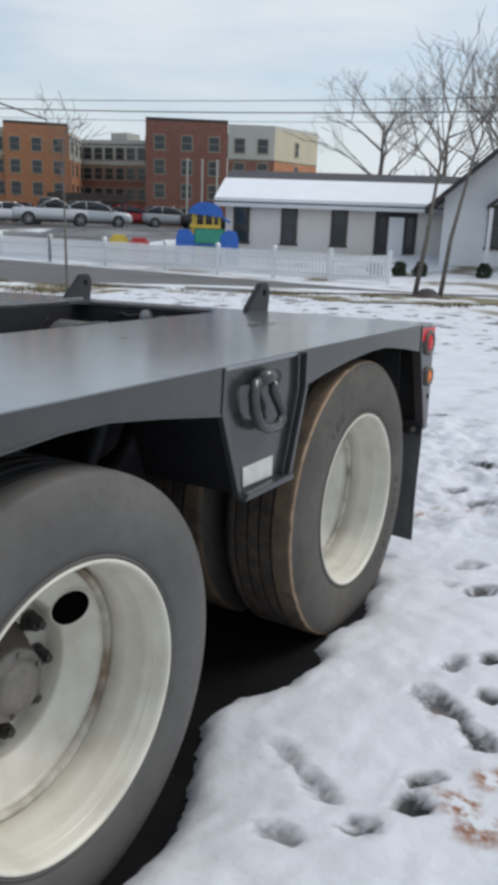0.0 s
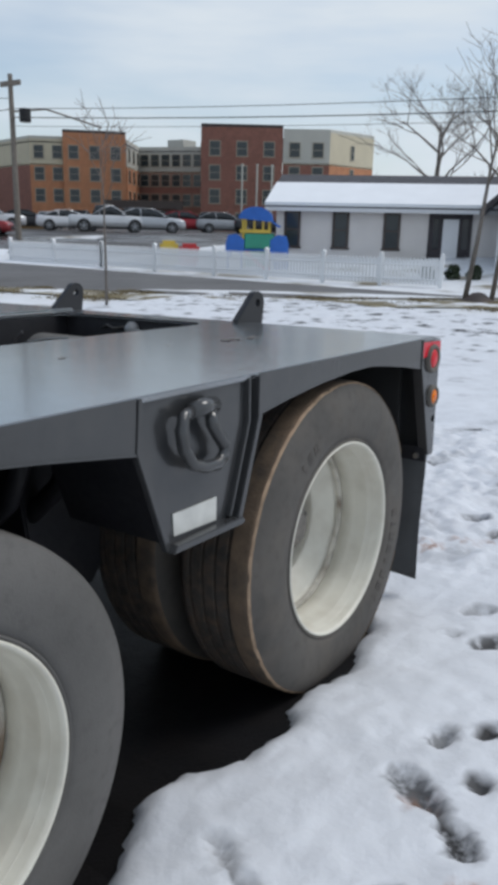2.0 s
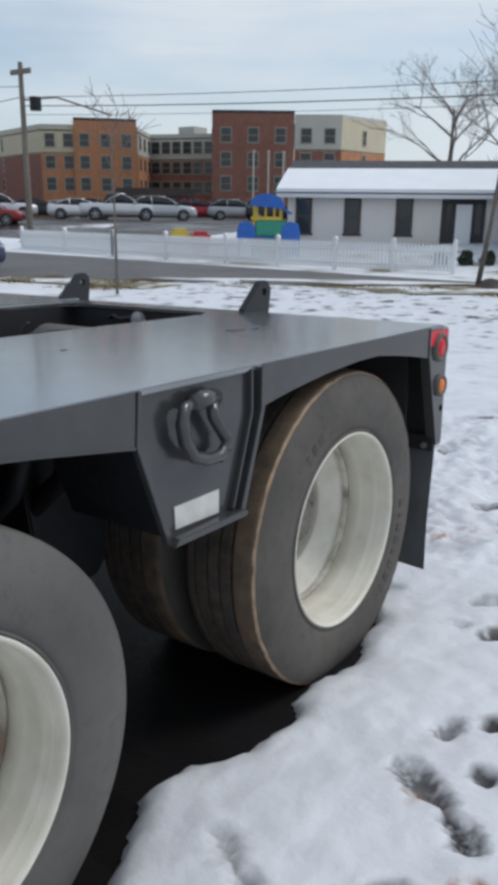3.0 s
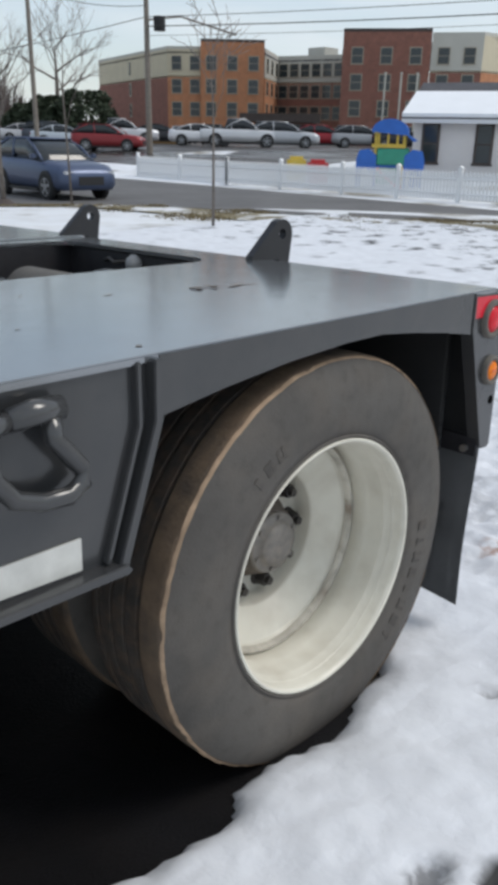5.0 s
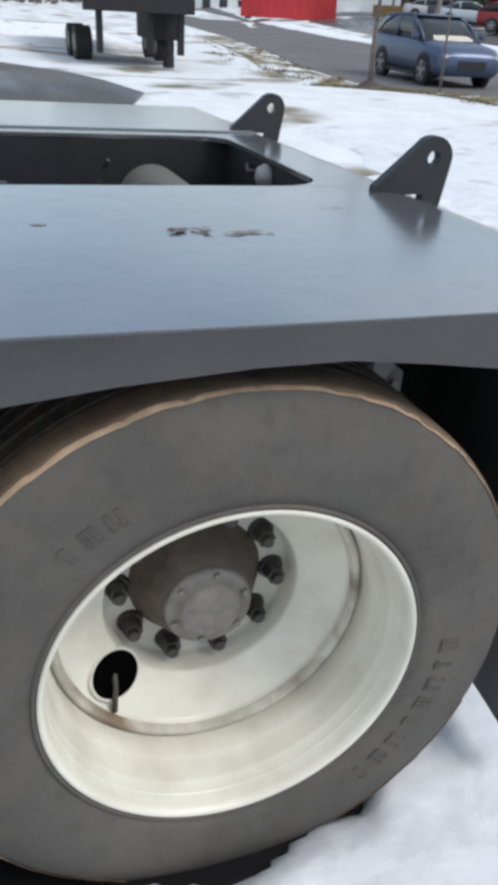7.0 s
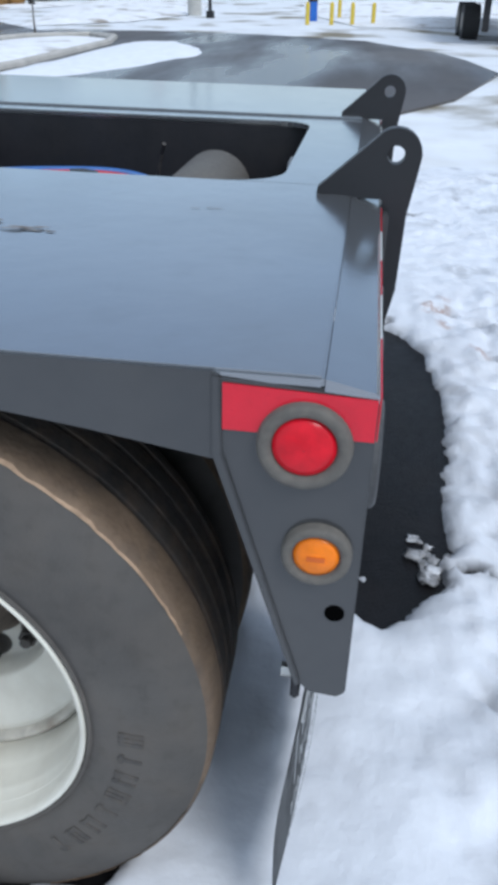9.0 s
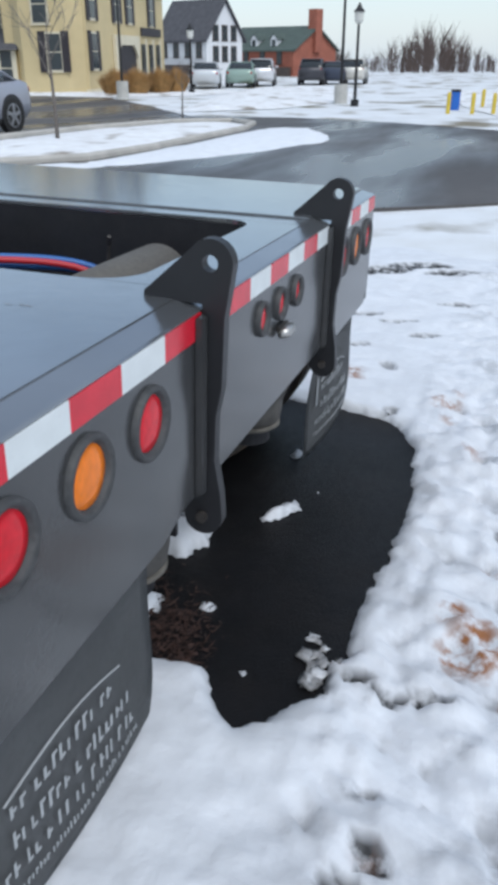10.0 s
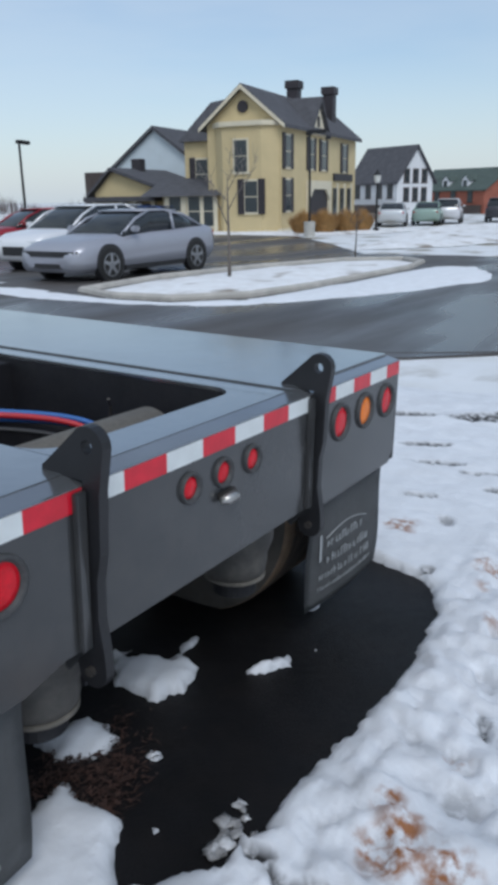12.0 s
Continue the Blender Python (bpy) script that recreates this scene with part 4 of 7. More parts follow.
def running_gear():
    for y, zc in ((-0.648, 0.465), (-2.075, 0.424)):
        part("axle", cyl("x", -2.40, -0.25, 0.065, (y, zc), 20), DARK_SHADE_PAINT, trailer, "", True)
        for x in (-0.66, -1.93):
            part("brake_drum", cyl("x", x - 0.05, x + 0.10, 0.205, (y, zc), 32), DARK_SHADE_PAINT, trailer)
            part("suspension_arm", prism([(y - 0.66, 0.58), (y - 0.64, 0.68), (y + 0.16, 0.56), (y + 0.30, 0.44), (y + 0.30, 0.38), (y, 0.40)], "x", x - 0.20, x - 0.13, 0.004), DARK_SHADE_PAINT, trailer)
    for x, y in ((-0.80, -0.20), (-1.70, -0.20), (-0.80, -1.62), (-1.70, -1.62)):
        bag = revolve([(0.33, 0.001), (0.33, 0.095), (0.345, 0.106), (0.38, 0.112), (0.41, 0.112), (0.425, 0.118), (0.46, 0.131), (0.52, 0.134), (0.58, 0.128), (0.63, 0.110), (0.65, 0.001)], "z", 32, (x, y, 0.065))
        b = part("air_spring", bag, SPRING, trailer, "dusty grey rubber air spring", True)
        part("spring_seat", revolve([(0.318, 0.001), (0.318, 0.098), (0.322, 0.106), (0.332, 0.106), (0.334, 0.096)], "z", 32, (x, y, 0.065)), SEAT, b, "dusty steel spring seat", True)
        part("piston", cyl("z", 0.33, 0.386, 0.075, (x, y), 24), DARK_SHADE_PAINT, b)
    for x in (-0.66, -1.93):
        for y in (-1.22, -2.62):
            part("suspension_hanger", prism([(y - 0.20, 0.83), (y + 0.20, 0.83), (y + 0.16, 0.48), (y + 0.06, 0.36), (y - 0.10, 0.36), (y - 0.16, 0.50)], "x", x - 0.10, x + 0.10, 0.006), DARK_SHADE_PAINT, trailer)
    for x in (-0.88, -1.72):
        part("frame_rail", box(x - 0.06, x + 0.07, -3.7, -0.20, 0.64, 0.79, 0.006), DARK_SHADE_PAINT, trailer)
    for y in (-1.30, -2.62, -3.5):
        part("cross_member", box(-2.57, -0.03, y - 0.05, y + 0.05, 0.80, H - 0.03, 0.004), DARK_SHADE_PAINT, trailer)
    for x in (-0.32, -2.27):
        part("wheel_guard", prism([(-0.10, 0.975), (-1.0, 1.000), (-2.5, 1.000), (-3.68, 0.975), (-3.68, 0.965), (-2.5, 0.990), (-1.0, 0.990), (-0.10, 0.965)], "x", x - 0.28, x + 0.28), DARK_SHADE_PAINT, trailer)
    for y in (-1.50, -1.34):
        part("brace_tube", tube([(-0.36, y, 0.95), (-0.46, y - 0.02, 0.72), (-0.60, y - 0.02, 0.60)], 0.028, 10), DARK_SHADE_PAINT, trailer, "", True)
    tank = revolve([(-1.62, 0.001), (-1.62, 0.06), (-1.595, 0.085), (-1.57, 0.100), (-1.02, 0.100), (-0.99, 0.085), (-0.965, 0.06), (-0.965, 0.001)], "x", 32, (0, -0.45, 0.868))
    part("air_tank", tank, GROMMET, trailer, "grey air tank in the well", True)
    for mcol, z0, off in ((RED_HOSE, 0.905, 0.0), (BLUE_HOSE, 0.905, 0.045), (BLACK, 0.87, -0.05), (BLUE_HOSE, 0.87, 0.09)):
        pts = [(-1.02 - off, -1.70, z0 - 0.20), (-1.06 - off, -1.35, z0 - 0.04), (-1.16 - off, -1.05, z0 + 0.03), (-1.33 - off, -0.84, z0 + 0.025), (-1.44 - off, -0.66, z0 + 0.0), (-1.50 - off, -0.52, z0 - 0.07)]
        fine = []
        for i in range(len(pts) - 1):
            p0, p1, p2, p3 = (Vector(pts[min(max(j, 0), len(pts) - 1)]) for j in (i - 1, i, i + 1, i + 2))
            for k in range(7):
                u = k / 7
                fine.append(0.5 * (2 * p1 + (p2 - p0) * u + (2 * p0 - 5 * p1 + 4 * p2 - p3) * u * u + (3 * p1 - p0 - 3 * p2 + p3) * u ** 3))
        part("air_hose", tube(fine + [pts[-1]], 0.010, 8), mcol, trailer, "coloured air hose", True)
    part("bracket", tube([(-1.56, -0.62, 0.86), (-1.545, -0.60, 0.955), (-1.52, -0.585, 0.985)], 0.006, 6), STUD, trailer)
    part("lamp_fitting", revolve([(-0.186, 0.033), (-0.200, 0.034), (-0.206, 0.028), (-0.214, 0.026), (-0.220, 0.014), (-0.222, 0.001)], "y", 20, (-1.29, 0, 0.982)), STEEL_DULL, trailer, "dull grey fitting on the well wall", True)
    part("cable", tube([(-1.33, -0.20, 0.99), (-1.38, -0.215, 0.982), (-1.43, -0.20, 0.992), (-1.47, -0.19, 0.98)], 0.006, 7), STUD, trailer, "", True)


SPRING = mat("dusty_spring_rubber", (0.068, 0.064, 0.060), 0.7, 0, 0.25, 10, dirt=(0.16, 0.145, 0.125), dirt_amount=0.4)
SEAT = mat("dusty_seat_iron", (0.12, 0.11, 0.095), 0.75, 0.1, 0.3, 18, dirt=(0.20, 0.175, 0.145), dirt_amount=0.4)
RED_HOSE = mat("red_hose", (0.45, 0.02, 0.03), 0.45, 0, 0.1, 30)
BLUE_HOSE = mat("blue_hose", (0.03, 0.12, 0.36), 0.45, 0, 0.1, 30)
running_gear()


# ---- street, lots and snow banks ----
KERB_LINE = [(14, 30), (4, 22.0), (-2.0, 16.6), (-4.7, 14.2), (-6.6, 12.3), (-8.9, 10.6), (-11.7, 9.8), (-15.0, 9.3), (-20.0, 9.0), (-26.0, 9.6), (-31.0, 10.8), (-45, 13.0), (-110, 20), (-170, 26)]
sheet(KERB_LINE + [(-170, 40), (-110, 31), (-71, 24.5), (-50, 21.5), (-43, 20.6), (-30, 20.0), (-22, 19.9), (-16.4, 19.7), (-9.2, 19.4), (-6.3, 19.4), (0, 24), (9, 34)], 0.02, 4.0, "road", ROAD, "grey weathered two-lane asphalt road between snowy verges", "structure", "road")
sheet([(-27, 25.5), (-24, 34), (-25, 42), (-29, 62), (-45, 82), (-66, 96), (-100, 80), (-120, 60), (-70, 28), (-48, 24.5)], 0.03, 6.0, "parking_lot", LOT, "dark damp asphalt hotel parking lot", "structure", "parking lot")
sheet([(-6.9, -34), (-6.9, -4.0), (-7.6, -1.9), (-8.4, -1.0), (-9.2, 0.3), (-10.2, 1.0), (-13, 1.9), (-17.5, 1.2), (-21, -0.3), (-22.8, -3.3), (-24.5, -6.5), (-24.5, -10.0), (-30, -14), (-36, -19), (-44, -40), (-30, -46)], 0.03, 3.0, "driveway", LOT, "dark wet asphalt driveway and yard", "structure", "driveway")


def snow_bank(outline, height, name="snow_bank", label="smooth bank of white snow on asphalt", material=SNOW, step=0.6):
    """A mound of snow: rises from its outline to its height."""
    bm = bmesh.new()
    f = bm.faces.new([bm.verts.new((x, y, 0)) for x, y in outline])
    xs, ys = [p[0] for p in outline], [p[1] for p in outline]
    for lo, hi, nrm in ((min(xs), max(xs), (1, 0, 0)), (min(ys), max(ys), (0, 1, 0))):
        c = lo + step
        while c < hi:
            bmesh.ops.bisect_plane(bm, geom=bm.verts[:] + bm.edges[:] + bm.faces[:], plane_co=(c * nrm[0], c * nrm[1], 0), plane_no=nrm)
            c += step
    edge = [(Vector((a[0], a[1])), Vector((b[0], b[1]))) for a, b in zip(outline, outline[1:] + outline[:1])]

    def inside(p):
        d = 1e9
        for a, b in edge:
            ab = b - a
            t = max(0, min(1, (p - a).dot(ab) / ab.length_squared))
            d = min(d, (p - a - ab * t).length)
        return d
    for v in bm.verts:
        x, y = v.co.x, v.co.y
        d = inside(Vector((x, y)))
        v.co.z = land(x, y) + 0.02 + height * smooth_step(0.0, 1.4, d) * (0.75 + 0.5 * nz(x, y, 0.6, 9.0)) + (0.02 if d > 0.01 else 0)
    return tagged(link(name, bm, material, None, "", True), label, "snow", "", "stuff")


for pts in ([(3.2, 21.3), (-2.2, 16.3), (-4.9, 13.9), (-6.8, 12.1), (-9.0, 10.4), (-11.7, 9.6), (-15, 9.1), (-20, 8.8), (-25, 9.2), (-25, 8.0), (-20, 7.6), (-15, 7.8), (-11.4, 8.2), (-8.2, 8.9), (-5.6, 10.9), (-3.4, 12.9), (-0.6, 15.3), (4.8, 20.0)], [(-25, 9.2), (-31, 10.6), (-45, 12.8), (-45, 11.4), (-31, 9.3), (-25, 8.0)], [(14, 29.5), (3.6, 21.4), (5, 19.8), (15, 27.5)]):
    snow_bank(pts, 0.03, "verge_strip", "brown thawed grass with snow remnants beside the road", GRASSY, 1.2)
PATCHY = mat("thin_snow_over_mulch", (0.78, 0.79, 0.81), 0.85, 0, 0.06, 1.5, 0.006, 25, second=(0.24, 0.20, 0.16), cover=0.63, dirt=(0.55, 0.52, 0.50), dirt_amount=0.5)
ISLAND = [(-10.7, -9.6), (-10.3, -8.4), (-10.4, -7.2), (-11.4, -6.3), (-13.2, -6.0), (-15.5, -5.9), (-18.0, -5.9), (-20.2, -6.4), (-21.4, -7.4), (-20.4, -8.8), (-17.0, -9.5), (-13.4, -9.9)]
KERB_M = mat("pale_concrete_kerb", (0.42, 0.40, 0.37), 0.8, 0, 0.15, 3)
kerb_pts = [(x, y, land(x, y) + 0.05) for x, y in ISLAND]
tagged(link("kerb", tube(kerb_pts, 0.09, 8, None, True), KERB_M), "pale concrete kerb round a planted island", "kerb", "", "structure")
snow_bank([(x * 0.995, y * 0.995) for x, y in ISLAND], 0.10, "island_snow", "patchy snow on a kerbed planting island", PATCHY)
snow_bank([(-10.1, -12.4), (-9.5, -10.0), (-9.4, -7.7), (-10.3, -5.7), (-12.7, -4.2), (-15.6, -3.3), (-17.2, -3.6), (-19.6, -4.8), (-19.0, -5.7), (-15.5, -5.75), (-13.2, -5.85), (-11.3, -6.15), (-10.25, -7.1), (-10.15, -8.4), (-10.5, -9.7), (-10.9, -11.5)], 0.13)
snow_bank([(-36.9, -28.3), (-36.1, -19.3), (-39.1, -16.1), (-45.7, -15.0), (-45.6, -18.0), (-40.5, -22.9), (-38.8, -28.4)], 0.12, "snow_bank", "snow strip along the house front", PATCHY)
snow_bank([(-26.7, -11.6), (-29.8, -8.7), (-35.8, -7.4), (-45.8, -9.0), (-55.7, -13.2), (-49.6, -16.6), (-37.7, -14.3)], 0.15, "snow_bank", "patchy snow island beside the driveway", PATCHY)
snow_bank([(-28, -0.6), (-34, -2.3), (-50, -4.6), (-50, 6), (-30, 6)], 0.10, "snow_bank", "snowy lawn beyond the driveway", PATCHY)
snow_bank([(-8.2, -16), (-9.4, -12.6), (-11.6, -12.4), (-11.2, -16)], 0.08)
for pts in ([(-22.5, 20.1), (-30, 20.2), (-46, 21.2), (-46, 22.8), (-30, 22), (-23, 21.6)], [(-46, 21.2), (-80, 25.5), (-80, 27.5), (-46, 23)], [(-33, 24), (-43, 25), (-44, 27), (-35, 26.5)]):
    snow_bank(pts, 0.25, "snow_bank", "ploughed snow along the street edge", SNOW, 1.2)


# ---- cars ----
GLASS_DARK = mat("dark_car_glass", (0.02, 0.025, 0.03), 0.06, 0, 0.1, 4)
TYRE = mat("car_tyre_rubber", (0.02, 0.02, 0.02), 0.85, 0, 0.1, 20)
ALLOY = mat("grey_alloy", (0.35, 0.36, 0.38), 0.35, 0.7, 0.1, 20)
TRIM = mat("black_plastic_trim", (0.02, 0.02, 0.022), 0.6, 0, 0.1, 20)
LAMP_CLEAR = mat("clear_headlamp", (0.6, 0.62, 0.65), 0.1, 0, 0.1, 20)
LAMP_RED = mat("red_tail_lamp", (0.4, 0.015, 0.02), 0.15, 0, 0.1, 20)
CAR_PAINTS = {}


def car_paint(rgb):
    if rgb not in CAR_PAINTS:
        CAR_PAINTS[rgb] = mat("car_paint", rgb, 0.30, 0.35, 0.02, 0.8, dirt=(0.3, 0.3, 0.3), dirt_amount=0.0)
    return CAR_PAINTS[rgb]


def loft(stations, bm=None):
    own = bmesh.new()
    rings = [[own.verts.new(p) for p in st] for st in stations]
    for p, q in zip(rings, rings[1:]):
        for k in range(len(p)):
            own.faces.new((p[k], p[(k + 1) % len(p)], q[(k + 1) % len(q)], q[k]))
    own.faces.new(rings[0]), own.faces.new(rings[-1][::-1])
    return merge(bm, own)


# per kind: stations of (along, half width, underside, shoulder height, deck height); cabin of (along, shoulder, roof) rows; wheel places and radius
CARS = {
    "sedan": dict(body=[(2.50, 0.62, 0.34, 0.55, 0.60), (2.44, 0.84, 0.22, 0.62, 0.72), (2.1, 0.92, 0.20, 0.70, 0.86), (1.2, 0.94, 0.20, 0.80, 0.96), (0.7, 0.95, 0.20, 0.86, 0.99), (-0.8, 0.95, 0.20, 0.92, 1.01), (-1.5, 0.95, 0.20, 0.96, 1.05), (-2.2, 0.92, 0.24, 0.96, 1.08), (-2.45, 0.82, 0.34, 0.90, 1.04), (-2.52, 0.66, 0.44, 0.84, 0.94)],
                  cabin=[(1.02, 0.86, 0.97, 0.99), (0.30, 0.80, 0.98, 1.36), (-0.1, 0.74, 1.0, 1.46), (-0.7, 0.73, 1.0, 1.475), (-1.2, 0.74, 1.0, 1.40), (-2.0, 0.80, 1.05, 1.09)], roof=(0.18, -1.15, 1.472), axles=(1.52, -1.54), r=0.36),
    "suv": dict(body=[(2.40, 0.62, 0.38, 0.62, 0.70), (2.33, 0.82, 0.28, 0.72, 0.84), (2.0, 0.90, 0.26, 0.84, 0.98), (1.2, 0.92, 0.26, 0.92, 1.06), (0.7, 0.92, 0.26, 0.95, 1.08), (-1.0, 0.92, 0.26, 1.0, 1.10), (-1.9, 0.91, 0.28, 1.02, 1.12), (-2.25, 0.86, 0.36, 1.02, 1.12), (-2.38, 0.76, 0.46, 0.98, 1.08)],
                cabin=[(1.15, 0.84, 1.05, 1.08), (0.45, 0.80, 1.07, 1.50), (0.0, 0.75, 1.08, 1.64), (-1.2, 0.74, 1.1, 1.66), (-1.9, 0.74, 1.1, 1.58), (-2.3, 0.78, 1.1, 1.16)], roof=(0.25, -1.95, 1.655), axles=(1.42, -1.35), r=0.36),
    "pickup": dict(body=[(2.75, 0.7, 0.42, 0.75, 0.85), (2.68, 0.9, 0.32, 0.85, 1.0), (2.2, 0.96, 0.30, 0.95, 1.10), (1.3, 0.97, 0.30, 1.0, 1.14), (0.6, 0.97, 0.30, 1.02, 1.15), (-2.6, 0.97, 0.34, 1.04, 1.12), (-2.8, 0.9, 0.45, 1.0, 1.08)],
                   cabin=[(1.25, 0.86, 1.1, 1.14), (0.55, 0.82, 1.12, 1.62), (0.1, 0.78, 1.13, 1.80), (-0.9, 0.78, 1.13, 1.80), (-1.2, 0.82, 1.12, 1.14)], roof=(0.35, -0.98, 1.80), axles=(1.75, -1.75), r=0.40),
}


def car(kind, rgb, x, y, heading, label, group="", snow=0.0):
    """A parked car; heading: the way its nose points, degrees from +x."""
    k = CARS[kind]
    base = land(x, y) + 0.032
    c = empty("car", Matrix.Translation((x, y, base)) @ Matrix.Rotation(radians(heading), 4, "Z"), label, "car", group)
    paint = car_paint(rgb)
    st = []
    for a, w, zb, zs, zd in k["body"]:
        half = [(w * 0.86, zb), (w * 0.99, zb + 0.12), (w, (zb + zs) / 2), (w * 0.985, zs - 0.05), (w * 0.93, zs + (zd - zs) * 0.55), (w * 0.72, zd - 0.01), (w * 0.3, zd)]
        st.append([(a, s, z) for s, z in half] + [(a, -s, z) for s, z in reversed(half)])
    body = part("body", loft(st), paint, c, "", True)
    st = []
    for a, w, zb, zt in k["cabin"]:
        half = [(w * 1.02, zb - 0.06), (w, zb + (zt - zb) * 0.5 + 0.01), (w * 0.90, zt - 0.03), (w * 0.6, zt)]
        st.append([(a, s, z) for s, z in half] + [(a, -s, z) for s, z in reversed(half)])
    part("glazing", loft(st), GLASS_DARK, c, "dark glazing", True)
    r0, r1, rz = k["roof"]
    bm = prism([(r0, rz - 0.02), ((r0 + r1) / 2, rz + 0.012), (r1, rz - 0.02), (r1, rz - 0.05), (r0, rz - 0.05)], "y", -0.68, 0.68, 0.015)
    part("roof", bm, car_paint((0.75, 0.77, 0.80)) if snow else paint, c, "snow-dusted roof" if snow else "", True)
    cab = k["cabin"]
    for s in (1, -1):
        for i, j in ((0, 2), (len(cab) - 1, len(cab) - 3)):
            part("pillar", tube([(cab[i][0], s * cab[i][1] * 0.97, cab[i][2] - 0.02), ((cab[i][0] + cab[j][0]) / 2, s * (cab[i][1] + cab[j][1]) / 2 * 0.95, (cab[i][2] + cab[j][3]) / 2 + 0.06), (cab[j][0], s * cab[j][1] * 0.88, cab[j][3] - 0.03)], 0.035, 6), paint, c, "", True)
        part("pillar", tube([(cab[2][0] - 0.75, s * 0.80, cab[2][2]), (cab[2][0] - 0.8, s * 0.665, rz - 0.05)], 0.04, 6), paint, c, "", True)
        part("sill", box(k["axles"][1] + 0.45, k["axles"][0] - 0.45, s * 0.86, s * 0.95, 0.20, 0.30, 0.02), TRIM, c)
        part("mirror", box(cab[1][0] + 0.35, cab[1][0] + 0.52, s * 0.90, s * 1.08, cab[1][2] + 0.02, cab[1][2] + 0.15, 0.03), paint, c)
        for a in k["axles"]:
            part("wheel_arch", cyl("y", s * 0.80, s * (0.957 if kind == "sedan" else 0.935 if kind == "suv" else 0.985), k["r"] * 1.16, (a, k["r"] * 1.02), 28), TRIM, c)
            q = s * (0.965 if kind == "sedan" else 0.95 if kind == "suv" else 1.0)
            w = part("wheel", cyl("y", q - s * 0.2, q, k["r"], (a, k["r"] - 0.02), 28), TYRE, c)
            part("rim", revolve([(q, k["r"] * 0.70), (q + s * 0.006, k["r"] * 0.66), (q - s * 0.02, k["r"] * 0.55), (q + s * 0.004, k["r"] * 0.2), (q + s * 0.008, 0.001)], "y", 28, (a, 0, k["r"] - 0.02)), ALLOY, w, "", True)
            for n in range(5):
                part("spoke", merge(None, box(-0.035, 0.035, q + s * 0.002, q + s * 0.012, 0.0, k["r"] * 0.64), Matrix.Translation((a, 0, k["r"] - 0.02)) @ Matrix.Rotation(radians(72 * n), 4, "Y")), ALLOY, w)
        nose, tail = k["body"][0][0], k["body"][-1][0]
        part("headlamp", box(nose - 0.28, nose - 0.04, s * 0.42, s * 0.80, k["body"][1][3] - 0.04, k["body"][1][4] - 0.03, 0.03), LAMP_CLEAR if kind != "sedan" else TRIM, c)
        part("tail_lamp", box(tail + 0.02, tail + 0.2, s * 0.40, s * 0.80, k["body"][-1][3] - 0.05, k["body"][-1][4] - 0.02, 0.02), LAMP_RED, c)
    nose = k["body"][0][0]
    if kind == "sedan":
        band = [(nose - 0.2, -0.82), (nose - 0.07, -0.82), (nose - 0.02, -0.64), (nose + 0.012, -0.45), (nose + 0.02, 0.0), (nose + 0.012, 0.45), (nose - 0.02, 0.64), (nose - 0.07, 0.82), (nose - 0.2, 0.82)]
        part("grille", prism(band, "z", 0.54, 0.66), TRIM, c, "wide black grille with slim lamps")
        part("lower_grille", prism([(a, b * 0.75) for a, b in band], "z", 0.30, 0.40), TRIM, c)
        for s in (1, -1):
            part("lamp_strip", prism([(nose - 0.16, s * 0.50), (nose + 0.0, s * 0.52), (nose - 0.035, s * 0.72), (nose - 0.10, s * 0.84), (nose - 0.2, s * 0.84)], "z", 0.57, 0.63), LAMP_CLEAR, c)
    else:
        part("grille", box(nose - 0.06, nose + 0.015, -0.42, 0.42, k["body"][0][2] + 0.02, k["body"][0][4] - 0.03, 0.02), TRIM, c)
    return c


